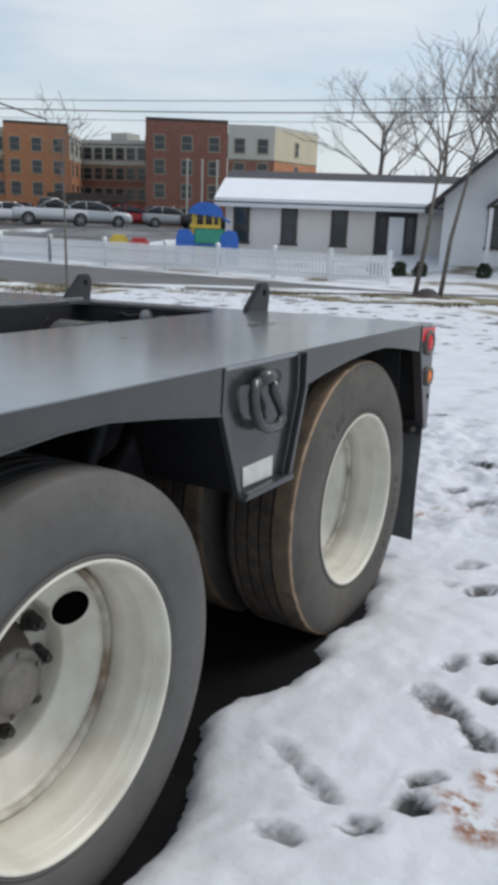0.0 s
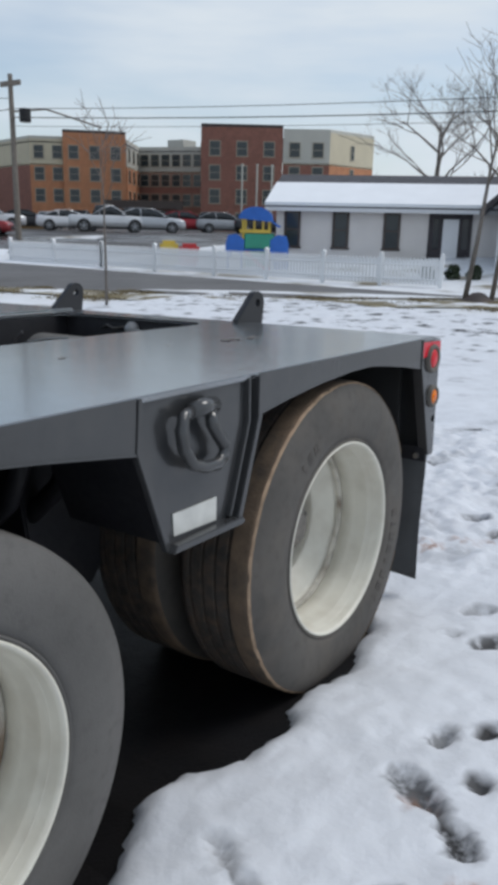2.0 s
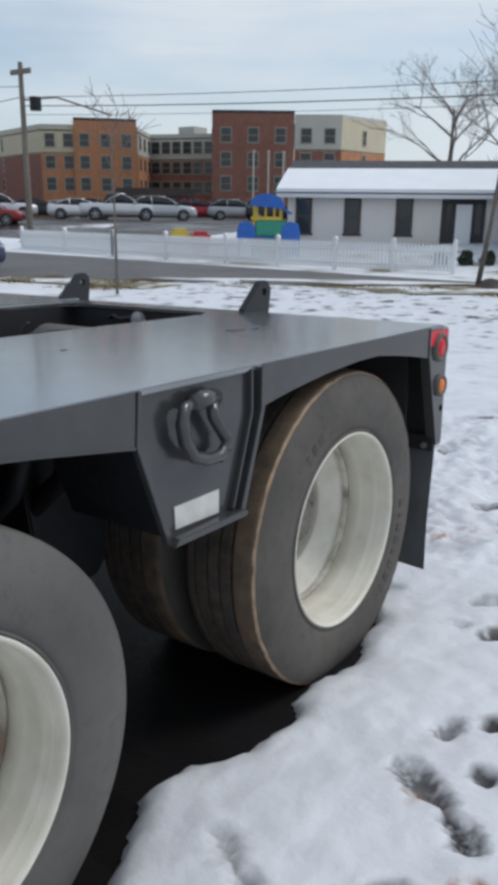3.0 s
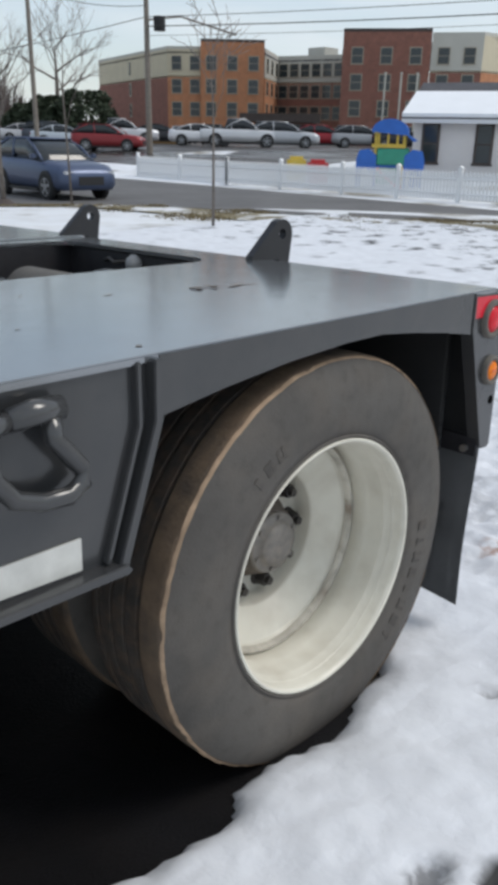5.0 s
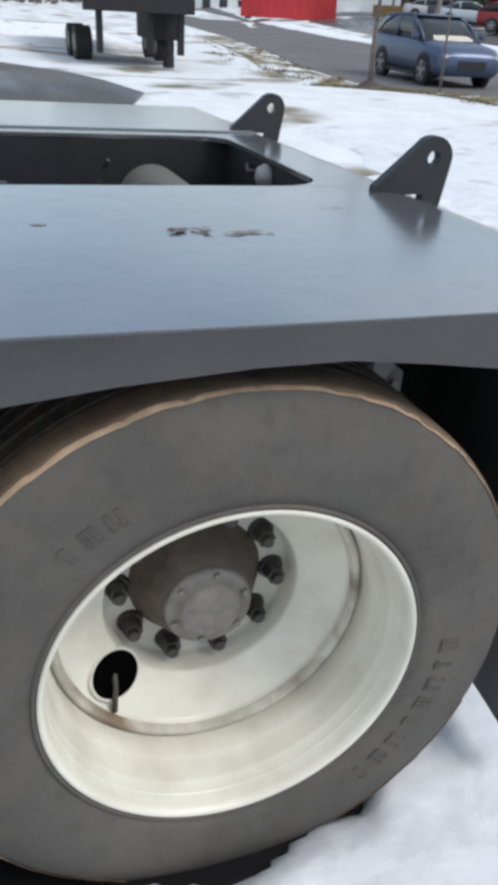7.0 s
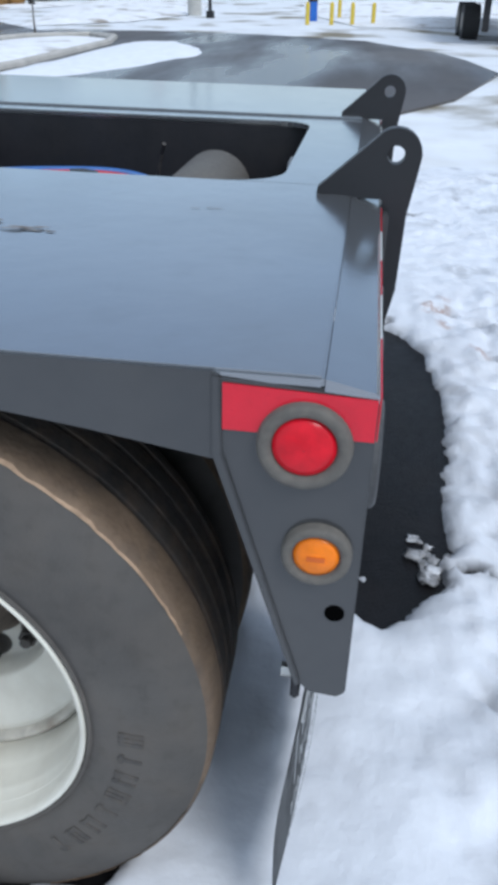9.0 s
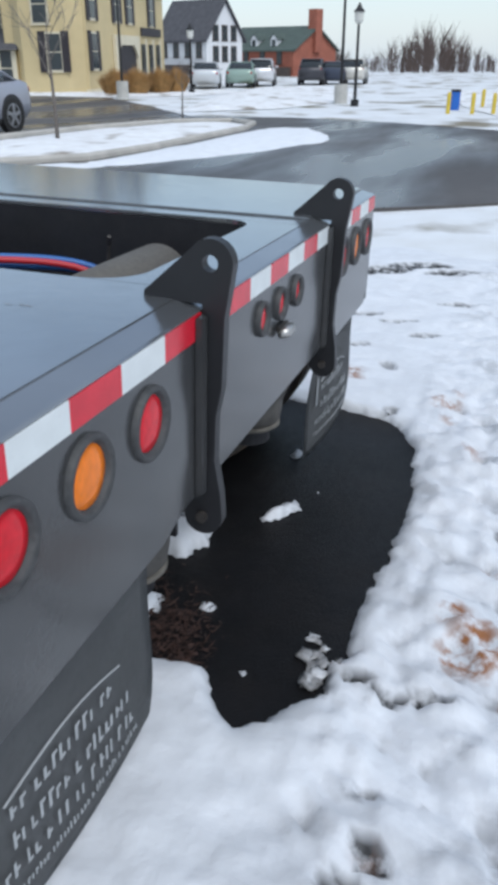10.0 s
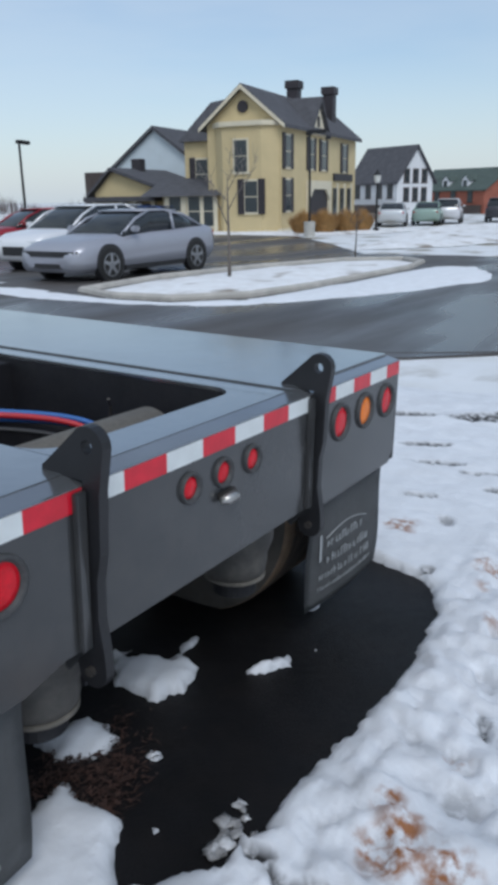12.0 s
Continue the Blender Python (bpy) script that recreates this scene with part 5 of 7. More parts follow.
car("sedan", (0.36, 0.37, 0.42), -14.3, -11.6, 359, "silver grey sedan parked at the yard edge")
car("suv", (0.80, 0.80, 0.82), -16.3, -15.0, 359, "white snow-dusted car parked behind the sedan", "", 1)
car("suv", (0.30, 0.02, 0.035), -20.4, -21.2, 345, "dark red wagon parked in the yard")
car("suv", (0.03, 0.06, 0.16), -20.5, -17.4, 341, "dark blue car parked in the yard")
car("suv", (0.075, 0.10, 0.17), -21.0, 11.8, -4, "blue grey estate car on the street")
for kind, rgb, x, y, h, label in (
        ("sedan", (0.7, 0.7, 0.72), -44.5, 39.5, 45, "white car parked in the hotel lot"), ("pickup", (0.62, 0.63, 0.65), -40.0, 38.9, 46, "white pickup parked in the hotel lot"), ("suv", (0.45, 0.47, 0.5), -37.9, 41.0, 44, "silver car parked in the hotel lot"),
        ("suv", (0.3, 0.02, 0.03), -41.8, 50.0, 40, "red car parked in the hotel lot"), ("suv", (0.35, 0.36, 0.38), -39.2, 51.5, 42, "grey car parked in the hotel lot"), ("sedan", (0.03, 0.03, 0.035), -36.6, 53.4, 44, "black car parked in the hotel lot"),
        ("sedan", (0.03, 0.03, 0.035), -50.5, 40.5, 47, "black car parked in the hotel lot"), ("sedan", (0.72, 0.72, 0.72), -56.0, 47.5, 130, "white car parked near the hotel"), ("suv", (0.05, 0.05, 0.055), -54.0, 49.5, 130, "black car parked near the hotel"),
        ("suv", (0.28, 0.02, 0.03), -57.6, 40.0, 60, "red car parked in the hotel lot"), ("suv", (0.08, 0.08, 0.09), -60.0, 44.0, 130, "dark car parked near the hotel"), ("pickup", (0.6, 0.6, 0.62), -50.0, 36.3, 50, "white pickup parked in the hotel lot"),
        ("suv", (0.25, 0.03, 0.035), -45.2, 31.6, 40, "dark red car at the lot entrance"), ("sedan", (0.45, 0.5, 0.55), -52.5, 33.0, 55, "pale blue car in the hotel lot"), ("suv", (0.06, 0.07, 0.09), -56.5, 34.5, 55, "dark car in the hotel lot"),
        ("sedan", (0.5, 0.5, 0.52), -60.5, 34.8, 55, "grey car in the hotel lot"),
        ("sedan", (0.6, 0.62, 0.64), -51.1, -20.0, 200, "silver car parked by the white house"), ("suv", (0.7, 0.7, 0.72), -56.6, -18.0, 195, "white car parked by the shops"), ("sedan", (0.3, 0.4, 0.35), -53.6, -18.4, 195, "green car parked by the shops"),
        ("suv", (0.06, 0.06, 0.07), -60.2, -15.3, 190, "black car parked by the shops"), ("suv", (0.65, 0.63, 0.58), -63.2, -12.9, 188, "pale van parked by the shops"), ("sedan", (0.05, 0.06, 0.09), -62.2, -14.2, 190, "dark car parked by the shops")):
    car(kind, rgb, x, y, h, label, "cars in the far lots")


# ---- buildings ----
BRICK_O = mat("orange_brown_brick", (0.48, 0.215, 0.11), 0.9, 0, 0.12, 1.2, dirt=(0.32, 0.14, 0.08), dirt_amount=0.5)
BRICK_D = mat("dark_red_brick", (0.26, 0.115, 0.085), 0.9, 0, 0.12, 1.2, dirt=(0.14, 0.07, 0.06), dirt_amount=0.5)
CREAM = mat("cream_stucco", (0.56, 0.50, 0.37), 0.9, 0, 0.05, 0.6)
CREAM_GREY = mat("pale_grey_stucco", (0.50, 0.49, 0.44), 0.9, 0, 0.05, 0.6)
WIN_GLASS = mat("dark_window_glass", (0.035, 0.045, 0.05), 0.12, 0, 0.3, 0.7)
WIN_FRAME = mat("beige_window_frame", (0.38, 0.34, 0.27), 0.7, 0, 0.1, 4)
DARK_TRIM = mat("dark_brown_trim", (0.06, 0.045, 0.04), 0.7, 0, 0.2, 3)
WHITE_WALL = mat("white_siding", (0.68, 0.69, 0.71), 0.75, 0, 0.04, 1.0)
PINK_WALL = mat("warm_white_stucco", (0.66, 0.63, 0.61), 0.8, 0, 0.04, 1.0)
SHINGLE = mat("dark_grey_shingles", (0.075, 0.075, 0.085), 0.85, 0, 0.2, 2.5, 0.004, 12)
ROOF_SNOW = mat("roof_snow", (0.82, 0.84, 0.87), 0.75, 0, 0.03, 1.0)
YELLOW = mat("cream_yellow_clapboard", (0.58, 0.47, 0.265), 0.75, 0, 0.05, 1.2)
YELLOW_TRIM = mat("pale_cream_trim", (0.66, 0.60, 0.46), 0.7, 0, 0.05, 2)
SHUTTER = mat("dark_shutter_paint", (0.03, 0.025, 0.03), 0.6, 0, 0.1, 4)
PALE_BLUE = mat("pale_blue_siding", (0.55, 0.62, 0.66), 0.75, 0, 0.04, 1.2)
BRICK_R = mat("red_shop_brick", (0.30, 0.10, 0.065), 0.9, 0, 0.15, 1.5)
GREEN_ROOF = mat("green_grey_roof", (0.07, 0.095, 0.085), 0.8, 0, 0.15, 1.5)
RED_PAINT = mat("bright_red_paint", (0.50, 0.03, 0.035), 0.5, 0, 0.1, 1)
OCHRE = mat("ochre_boards", (0.28, 0.17, 0.07), 0.85, 0, 0.15, 1.0)


def window_mesh(w, h, frame_m, bars=1):
    """The meshes of a window in the xz plane, facing -y: a frame with a sill, and one pane that hangs in it twice (or four times)."""
    fm = bpy.data.meshes.new("window")
    prism([(-w / 2 - 0.07, 0.0), (-w / 2 - 0.07, h + 0.07), (w / 2 + 0.07, h + 0.07), (w / 2 + 0.07, 0.0), (w / 2 + 0.12, 0.0), (w / 2 + 0.12, -0.09), (-w / 2 - 0.12, -0.09), (-w / 2 - 0.12, 0.0)], "y", -0.06, 0.05).to_mesh(fm)
    fm.materials.append(frame_m)
    pm = bpy.data.meshes.new("pane")
    box(-w / 2 / bars + 0.03, w / 2 / bars - 0.03, -0.075, -0.05, 0.03, h / 2 - 0.03).to_mesh(pm)
    pm.materials.append(WIN_GLASS)
    return fm, pm, w, h, bars


def hang(spec, parent, m):
    fm, pm, w, h, bars = spec
    o = new("window", fm)
    o.parent = parent
    o.matrix_basis = m
    for i in range(bars):
        for k in range(2):
            p = new("pane", pm)
            p.parent = o
            p.matrix_basis = Matrix.Translation(((i - (bars - 1) / 2) * w / bars, 0, k * h / 2))
    return o


def put_window(spec, parent, a, b, u, z, out=0.0):
    """Hang a window on the wall from a to b (as seen from outside, left to right), u metres along, sill at z."""
    a, b = Vector((*a, 0)), Vector((*b, 0))
    d = (b - a).normalized()
    n = Vector((d.y, -d.x, 0))
    return hang(spec, parent, Matrix.Translation(a + d * u + n * out + Vector((0, 0, z))) @ Matrix.Rotation(math.atan2(d.y, d.x), 4, "Z"))


def wall_panel(name, a, b, z0, z1, thick, m, parent, label=""):
    """A wall from a to b (seen from outside, left to right)."""
    a, b = Vector((*a, 0)), Vector((*b, 0))
    d = (b - a).normalized()
    n = Vector((d.y, -d.x, 0))
    q = [a, b, b - n * thick, a - n * thick]
    return part(name, prism([(p.x, p.y) for p in q], "z", z0, z1), m, parent, label)


def hotel():
    h = empty("hotel", Matrix.Translation((0, 0, 0.9)), "four-storey brick and cream stucco hotel", "hotel")
    z0 = -0.8
    win = window_mesh(1.25, 1.65, WIN_FRAME, 1)
    slit = window_mesh(0.6, 1.65, WIN_FRAME, 1)
    runs = [  # wall from, to, brick, top, number of windows, top storey in stucco, height
        ((-111, 78), (-86, 71), BRICK_D, CREAM, 0, 11.1), ((-86, 71), (-82.2, 74), BRICK_O, CREAM, 2, 11.1), ((-81.9, 73.1), (-76.1, 78.9), BRICK_O, None, 3, 11.9),
        ((-76.6, 79.6), (-82, 88), BRICK_O, CREAM_GREY, 3, 11.0), ((-82, 88), (-72.5, 91), BRICK_D, CREAM_GREY, 6, 11.0), ((-72.5, 91), (-61.2, 76.2), BRICK_D, None, 4, 11.9), ((-61, 76), (-53, 81.6), BRICK_D, None, 3, 11.9),
        ((-53, 81.7), (-48.2, 84.6), BRICK_D, CREAM_GREY, 2, 11.5), ((-48.2, 84.6), (-46.6, 93.0), BRICK_O, CREAM, 0, 11.5)]
    for a, b, brick, top, n, hgt in runs:
        L = math.hypot(b[0] - a[0], b[1] - a[1])
        split = 7.9 if top else hgt
        wall_panel("wall", a, b, z0, split, 0.5, brick, h)
        if top:
            wall_panel("wall", a, b, split, hgt, 0.5, top, h, "stucco top storey")
            wall_panel("belt_course", a, b, split - 0.12, split + 0.12, 0.5, CREAM, h).location += Vector((0, 0, 0))
        wall_panel("cornice", a, b, hgt, hgt + 0.35, 0.75, DARK_TRIM if top is None else CREAM_GREY, h)
        cols = [L * (i + 0.5) / n for i in range(n)] if n else [L * 0.5]
        for u in cols:
            for s in range(4):
                if s == 0 and brick is BRICK_O:
                    continue
                put_window(win if n else slit, h, a, b, u, 0.4 + s * 2.75, 0.02)
    roof = [(-111, 78), (-86, 71), (-82.2, 74), (-76.4, 79.4), (-82, 88), (-72.5, 91), (-61, 76.2), (-53, 81.8), (-48.4, 84.8), (-46.8, 92.9), (-66, 112), (-112, 100)]
    part("roof", prism(roof, "z", 10.6, 10.8), SHINGLE, h)
    part("rooftop_unit", box(-80, -77, 92, 95, 10.8, 12.6), CREAM_GREY, h)
    # porch over the entrance
    p = part("entrance_canopy", prism([(-68, 66.5), (-61, 72.5), (-65, 77), (-72, 71)], "z", 2.3, 3.2), DARK_TRIM, h, "dark brown entrance canopy")
    for x, y in ((-67.6, 67.2), (-64.5, 69.8), (-61.5, 72.4)):
        part("canopy_post", box(x - 0.4, x + 0.4, y - 0.4, y + 0.4, z0, 2.3), DARK_TRIM, p)
    part("doorway", prism([(-69, 70), (-62.5, 75.5), (-62.8, 75.9), (-69.3, 70.4)], "z", z0, 2.2), GLASS_DARK, h)
    for i, (x, y) in enumerate(((-53.5, 74.0), (-52.2, 75.1), (-50.9, 76.2))):
        f = empty("flagpole", Matrix.Translation((x, y, 0.5)), "white flagpole in front of the hotel", "flagpole", "flagpoles")
        part("pole", tube([(0, 0, 0), (0, 0, 7.6)], 0.10, 8), CREAM_GREY, f)
        part("finial", cyl("z", 7.6, 7.75, 0.16, (0, 0), 8), CREAM_GREY, f)


hotel()


def gable_house(name, label, origin, along, width, depth, z0, eave, ridge, wall_m, roof_m, over=0.3, ridge_deep=True, snow_m=None, lift=0.0):
    """A house block: origin is its near left corner, along the unit vector of its front, left to right; the roof's ridge runs in depth or along the front."""
    u = Vector((*along, 0)).normalized()
    n = Vector((-u.y, u.x, 0))
    m = Matrix((( u.x, n.x, 0, origin[0]), (u.y, n.y, 0, origin[1]), (0, 0, 1, lift), (0, 0, 0, 1)))
    h = empty(name, m, label, "house")
    w, d = width, depth
    if ridge_deep:
        part("wall", prism([(0, z0), (w, z0), (w, eave), (w / 2, ridge), (0, eave)], "y", 0, d), wall_m, h)
        for s in (0, 1):
            e = [(-over, eave - over * (ridge - eave) / (w / 2)), (w / 2, ridge), (w / 2, ridge + 0.22), (-over, eave + 0.2 - over * (ridge - eave) / (w / 2))]
            if s:
                e = [(w - a, b) for a, b in e]
            part("roof", prism(e, "y", -over, d + over), roof_m, h, "dark shingle roof")
        for s in (0, 1):
            e = [(-over, eave - 0.05 - over * (ridge - eave) / (w / 2)), (w / 2, ridge - 0.05), (w / 2, ridge + 0.16), (-over, eave + 0.16 - over * (ridge - eave) / (w / 2))]
            if s:
                e = [(w - a, b) for a, b in e]
            part("barge_board", prism(e, "y", -over - 0.06, -over), YELLOW_TRIM if wall_m is YELLOW else (SHUTTER if wall_m is WHITE_WALL else wall_m), h)
    else:
        part("wall", prism([(0, z0), (d, z0), (d, eave), (d / 2, ridge), (0, eave)], "x", 0, w), wall_m, h)
        for s in (0, 1):
            e = [(-over, eave - over * (ridge - eave) / (d / 2)), (d / 2, ridge), (d / 2, ridge + 0.2), (-over, eave + 0.18 - over * (ridge - eave) / (d / 2))]
            if s:
                e = [(d - a, b) for a, b in e]
            part("roof", prism(e, "x", -over, w + over), roof_m, h)
        if snow_m:
            k = 0.62
            sn = [(-over - 0.02, eave + 0.2 - over * (ridge - eave) / (d / 2)), (d / 2 * k, eave + (ridge - eave) * k + 0.2), (d / 2 * k, eave + (ridge - eave) * k + 0.30), (-over - 0.02, eave + 0.34 - over * (ridge - eave) / (d / 2))]
            part("roof_snow", prism(sn, "x", -over, w + over), snow_m, h, "thick white snow on the lower roof")
    return h, m


def local_window(h, spec, x, z, face_y=0.0):
    return hang(spec, h, Matrix.Translation((x, face_y, z)))


# the low white building behind the fence
lh, lm = gable_house("low_house", "long white single-storey house with snowy roof", (-18.6, 27.6), (0.915, 0.403), 10.6, 8.2, -1.4, 1.32, 2.72, PINK_WALL, SHINGLE, 0.45, False, ROOF_SNOW, 0.94)
wl_ = window_mesh(0.58, 1.45, DARK_TRIM, 1)
for x in (0.72, 2.85, 5.05):
    local_window(lh, wl_, x, -0.35)
part("fascia", box(-0.45, 11.05, -0.47, -0.42, 1.14, 1.30), WHITE_WALL, lh)
part("door_frame", box(6.6, 8.4, -0.05, 0.02, -0.95, 1.18), SHUTTER, lh, "dark door surround")
part("door", box(7.2, 7.85, -0.09, -0.04, -0.95, 0.92), WHITE_WALL, lh, "white door")
part("door_glass", box(6.8, 7.05, -0.08, -0.03, -0.3, 0.92), GLASS_DARK, lh)
part("door_glass", box(8.0, 8.25, -0.08, -0.03, -0.3, 0.92), GLASS_DARK, lh)

# the gabled white house beyond it
gh, gm = gable_house("white_house", "white gabled house with dark eaves and an arched porch", (-8.9, 28.2), (0.96, 0.28), 9.5, 9.0, -1.5, 1.75, 6.0, WHITE_WALL, SHINGLE, 0.7, True, None, 0.9)
w2 = window_mesh(0.9, 1.5, DARK_TRIM, 2)
for x in (2.2, 5.2):
    local_window(gh, w2, x, -0.1)
part("porch_roof", prism([(1.6, 1.45), (2.9, 2.5), (4.2, 1.45), (4.2, 1.3), (2.9, 2.3), (1.6, 1.3)], "y", -1.3, 0.0), SHUTTER, gh)
for x in (1.75, 4.05):
    part("porch_post", box(x - 0.07, x + 0.07, -1.2, -1.06, -1.0, 1.35), WHITE_WALL, gh)


# the yellow house
def yellow_house():
    hy, m = gable_house("yellow_house", "cream yellow victorian house with dark roofs and shutters", (-38.62, -26.25), (-0.151, 0.987), 4.5, 14.4, -0.5, 5.45, 7.3, YELLOW, SHINGLE, 0.35, True, None, 0.1)
    wv = window_mesh(0.8, 1.7, YELLOW_TRIM, 1)

    def shut(x, z, y=0.0, w=0.8, turn=None):
        o = local_window(hy, wv, x, z, y)
        if turn is not None:
            o.matrix_basis = Matrix.Translation((x, y, z)) @ Matrix.Rotation(radians(turn), 4, "Z")
        for s in (-1, 1):
            q = part("shutter", box(s * 0.62 - 0.2, s * 0.62 + 0.2, -0.08, 0.02, -0.08, 1.8), SHUTTER, hy, "dark louvred shutter")
            q.matrix_basis = o.matrix_basis.copy()
        return o
    shut(3.0, 0.75, -0.72)
    # bay front
    part("bay", prism([(0.5, 0.0), (1.25, -0.7), (3.6, -0.7), (4.35, 0.0)], "z", -0.5, 5.3), YELLOW, hy)
    local_window(hy, wv, 2.4, 2.9, -0.72)
    part("bay_trim", prism([(0.35, 0.0), (1.15, -0.85), (3.7, -0.85), (4.5, 0.0)], "z", 5.3, 5.55), YELLOW_TRIM, hy)
    part("attic_vent", cyl("y", -0.1, 0.05, 0.32, (2.25, 6.35), 20), SHUTTER, hy, "round dark attic vent")
    for y, z in ((0.95, 0.8), (0.95, 3.15), (4.9, 3.15), (7.2, 3.15), (11.6, 3.15)):
        shut(4.5, z, y, 0.8, 90)
    # flat dark panel on the wall in place of the porch's inner shade
    part("porch_shade_panel", box(4.48, 4.56, 4.3, 8.0, -0.2, 2.0), SHUTTER, hy, "dark panel painted as the shade in a porch opening")
    part("porch_arch", prism([(4.0, -0.4), (4.3, -0.4), (4.3, 1.4), (5.0, 2.0), (7.4, 2.0), (8.1, 1.4), (8.1, -0.4), (8.4, -0.4), (8.4, 2.5), (4.0, 2.5)], "x", 4.52, 4.70), YELLOW_TRIM, hy)
    for y in (9.6, 11.2, 12.8):
        part("side_window", box(4.48, 4.58, y - 0.35, y + 0.35, 0.3, 2.1), WIN_GLASS, hy)
        part("side_trim", box(4.5, 4.60, y + 0.36, y + 0.6, -0.3, 2.4), YELLOW_TRIM, hy)
    part("sign_bar", box(4.52, 4.62, 9.2, 13.4, 2.55, 3.0), SHUTTER, hy, "dark sign board with plain bars")
    part("cross_gable", prism([(4.4, 5.1), (7.4, 5.1), (5.9, 7.0)], "x", 3.0, 4.62), YELLOW_TRIM, hy)
    for s, e in ((0, [(4.1, 5.0), (5.9, 7.05), (5.9, 7.3), (4.0, 5.1)]), (1, [(7.7, 5.0), (5.9, 7.05), (5.9, 7.3), (7.8, 5.1)])):
        part("cross_roof", prism(e, "x", 2.2, 4.85), SHINGLE, hy)
    part("gable_vent", box(4.55, 4.66, 5.7, 6.1, 5.6, 6.2), SHUTTER, hy)
    for x, y in ((2.25, 8.0), (3.3, 12.0)):
        c = part("chimney", box(x - 0.35, x + 0.35, y - 0.4, y + 0.4, 5.8, 8.3), SHUTTER, hy, "dark brick chimney")
        part("chimney_cap", box(x - 0.45, x + 0.45, y - 0.5, y + 0.5, 8.1, 8.55), SHUTTER, c)
    # left block with a steep hipped roof
    part("wing_wall", box(-2.45, 0.02, 1.8, 9.0, -0.5, 4.95), YELLOW, hy)
    bm = bmesh.new()
    loft([[(-2.75, 1.5, 4.8), (0.3, 1.5, 4.8), (0.3, 9.2, 4.8), (-2.75, 9.2, 4.8)], [(-1.0, 2.6, 7.0), (0.6, 2.6, 7.2), (0.6, 7.5, 7.2), (-1.0, 7.5, 7.0)]], bm)
    part("wing_roof", bm, SHINGLE, hy)
    local_window(hy, wv, -1.3, 2.1, 1.8)
    for s in (-1, 1):
        part("shutter", box(-1.3 + s * 0.62 - 0.2, -1.3 + s * 0.62 + 0.2, 1.72, 1.8, 2.0, 3.9), SHUTTER, hy)
    # single-storey front room
    part("front_room", box(-2.7, 0.7, -0.4, 1.9, -0.5, 1.75), YELLOW, hy)
    bm = bmesh.new()
    loft([[(-4.2, -0.8, 1.7), (0.9, -0.8, 1.7), (0.9, 2.2, 1.7), (-4.2, 2.2, 1.7)], [(-4.0, 1.8, 2.75), (0.3, 1.8, 2.75), (0.3, 2.4, 2.75), (-4.0, 2.4, 2.75)]], bm)
    part("front_roof", bm, SHINGLE, hy)
    for x in (-2.0, -0.75, 0.25):
        local_window(hy, wv, x, 0.0, -0.42)
    for x in (-2.6, -1.4, -0.25, 0.62):
        part("corner_post", box(x - 0.12, x + 0.12, -0.5, -0.38, -0.5, 1.75), YELLOW_TRIM, hy)
    # far left: porch wing and a rear gable in pale blue
    part("porch_wing", prism([(-8.8, -0.5), (-2.7, -0.5), (-2.7, 1.7), (-3.9, 2.0), (-7.4, 3.25), (-8.8, 2.0)], "y", 1.4, 7.8), YELLOW, hy)
    for e in ([(-9.2, 1.72), (-7.4, 3.3), (-7.4, 3.5), (-9.2, 1.92)], [(-2.4, 1.62), (-7.4, 3.3), (-7.4, 3.5), (-2.4, 1.82)]):
        part("porch_roof", prism(e, "y", 1.0, 8.3), SHINGLE, hy)
    # one dark panel paints the shade between the porch posts
    part("porch_shade_strip", box(-7.9, -4.6, 1.3, 1.42, -0.4, 1.3), SHUTTER, hy, "dark panel painted as the shade in porch openings")
    for x in (-8.6, -6.7, -5.6, -4.3):
        part("porch_post", box(x - 0.14, x + 0.14, 0.9, 1.2, -0.5, 1.5), YELLOW_TRIM, hy)
    part("porch_eave", box(-9.1, -3.9, 0.5, 1.5, 1.45, 1.75), SHINGLE, hy)
    part("rear_gable", prism([(-12.0, -0.5), (-4.6, -0.5), (-4.6, 3.6), (-8.2, 6.2), (-12.0, 3.4)], "y", 8.2, 16), PALE_BLUE, hy)
    for e in ([(-12.4, 3.1), (-8.2, 6.2), (-8.2, 6.45), (-12.4, 3.35)], [(-3.4, 2.75), (-8.2, 6.2), (-8.2, 6.45), (-3.4, 3.0)]):
        part("rear_roof", prism(e, "y", 7.9, 16.4), SHINGLE, hy)
    part("vent_stack", box(-7.6, -6.9, 4.0, 4.6, 2.6, 4.1), SHUTTER, hy)
    part("brown_shed", box(-15.5, -13.2, 10, 15, -0.5, 3.6), DARK_TRIM, hy)
    part("base_course", box(-0.1, 4.56, -0.04, 14.4, -0.6, -0.15), YELLOW_TRIM, hy)


yellow_house()

# shops beyond
sh, sm = gable_house("white_shop", "white shop house with a dark gable roof", (-71.0, -32.5), (0.41, 0.92), 6.2, 4.4, -0.6, 3.0, 5.8, WHITE_WALL, SHINGLE, 0.3, False)
ws = window_mesh(0.55, 1.1, DARK_TRIM, 1)
for x in (0.9, 2.4, 3.9, 5.3):
    local_window(sh, ws, x, 1.5)
for y in (1.1, 2.2, 3.3):
    hang(ws, sh, Matrix.Translation((6.2, y, 1.2)) @ Matrix.Rotation(radians(90), 4, "Z"))
    hang(ws, sh, Matrix.Translation((6.2, y, 2.8)) @ Matrix.Rotation(radians(90), 4, "Z"))
part("awning", box(-0.1, 6.3, -0.9, 0.0, 0.2, 0.9), DARK_TRIM, sh)
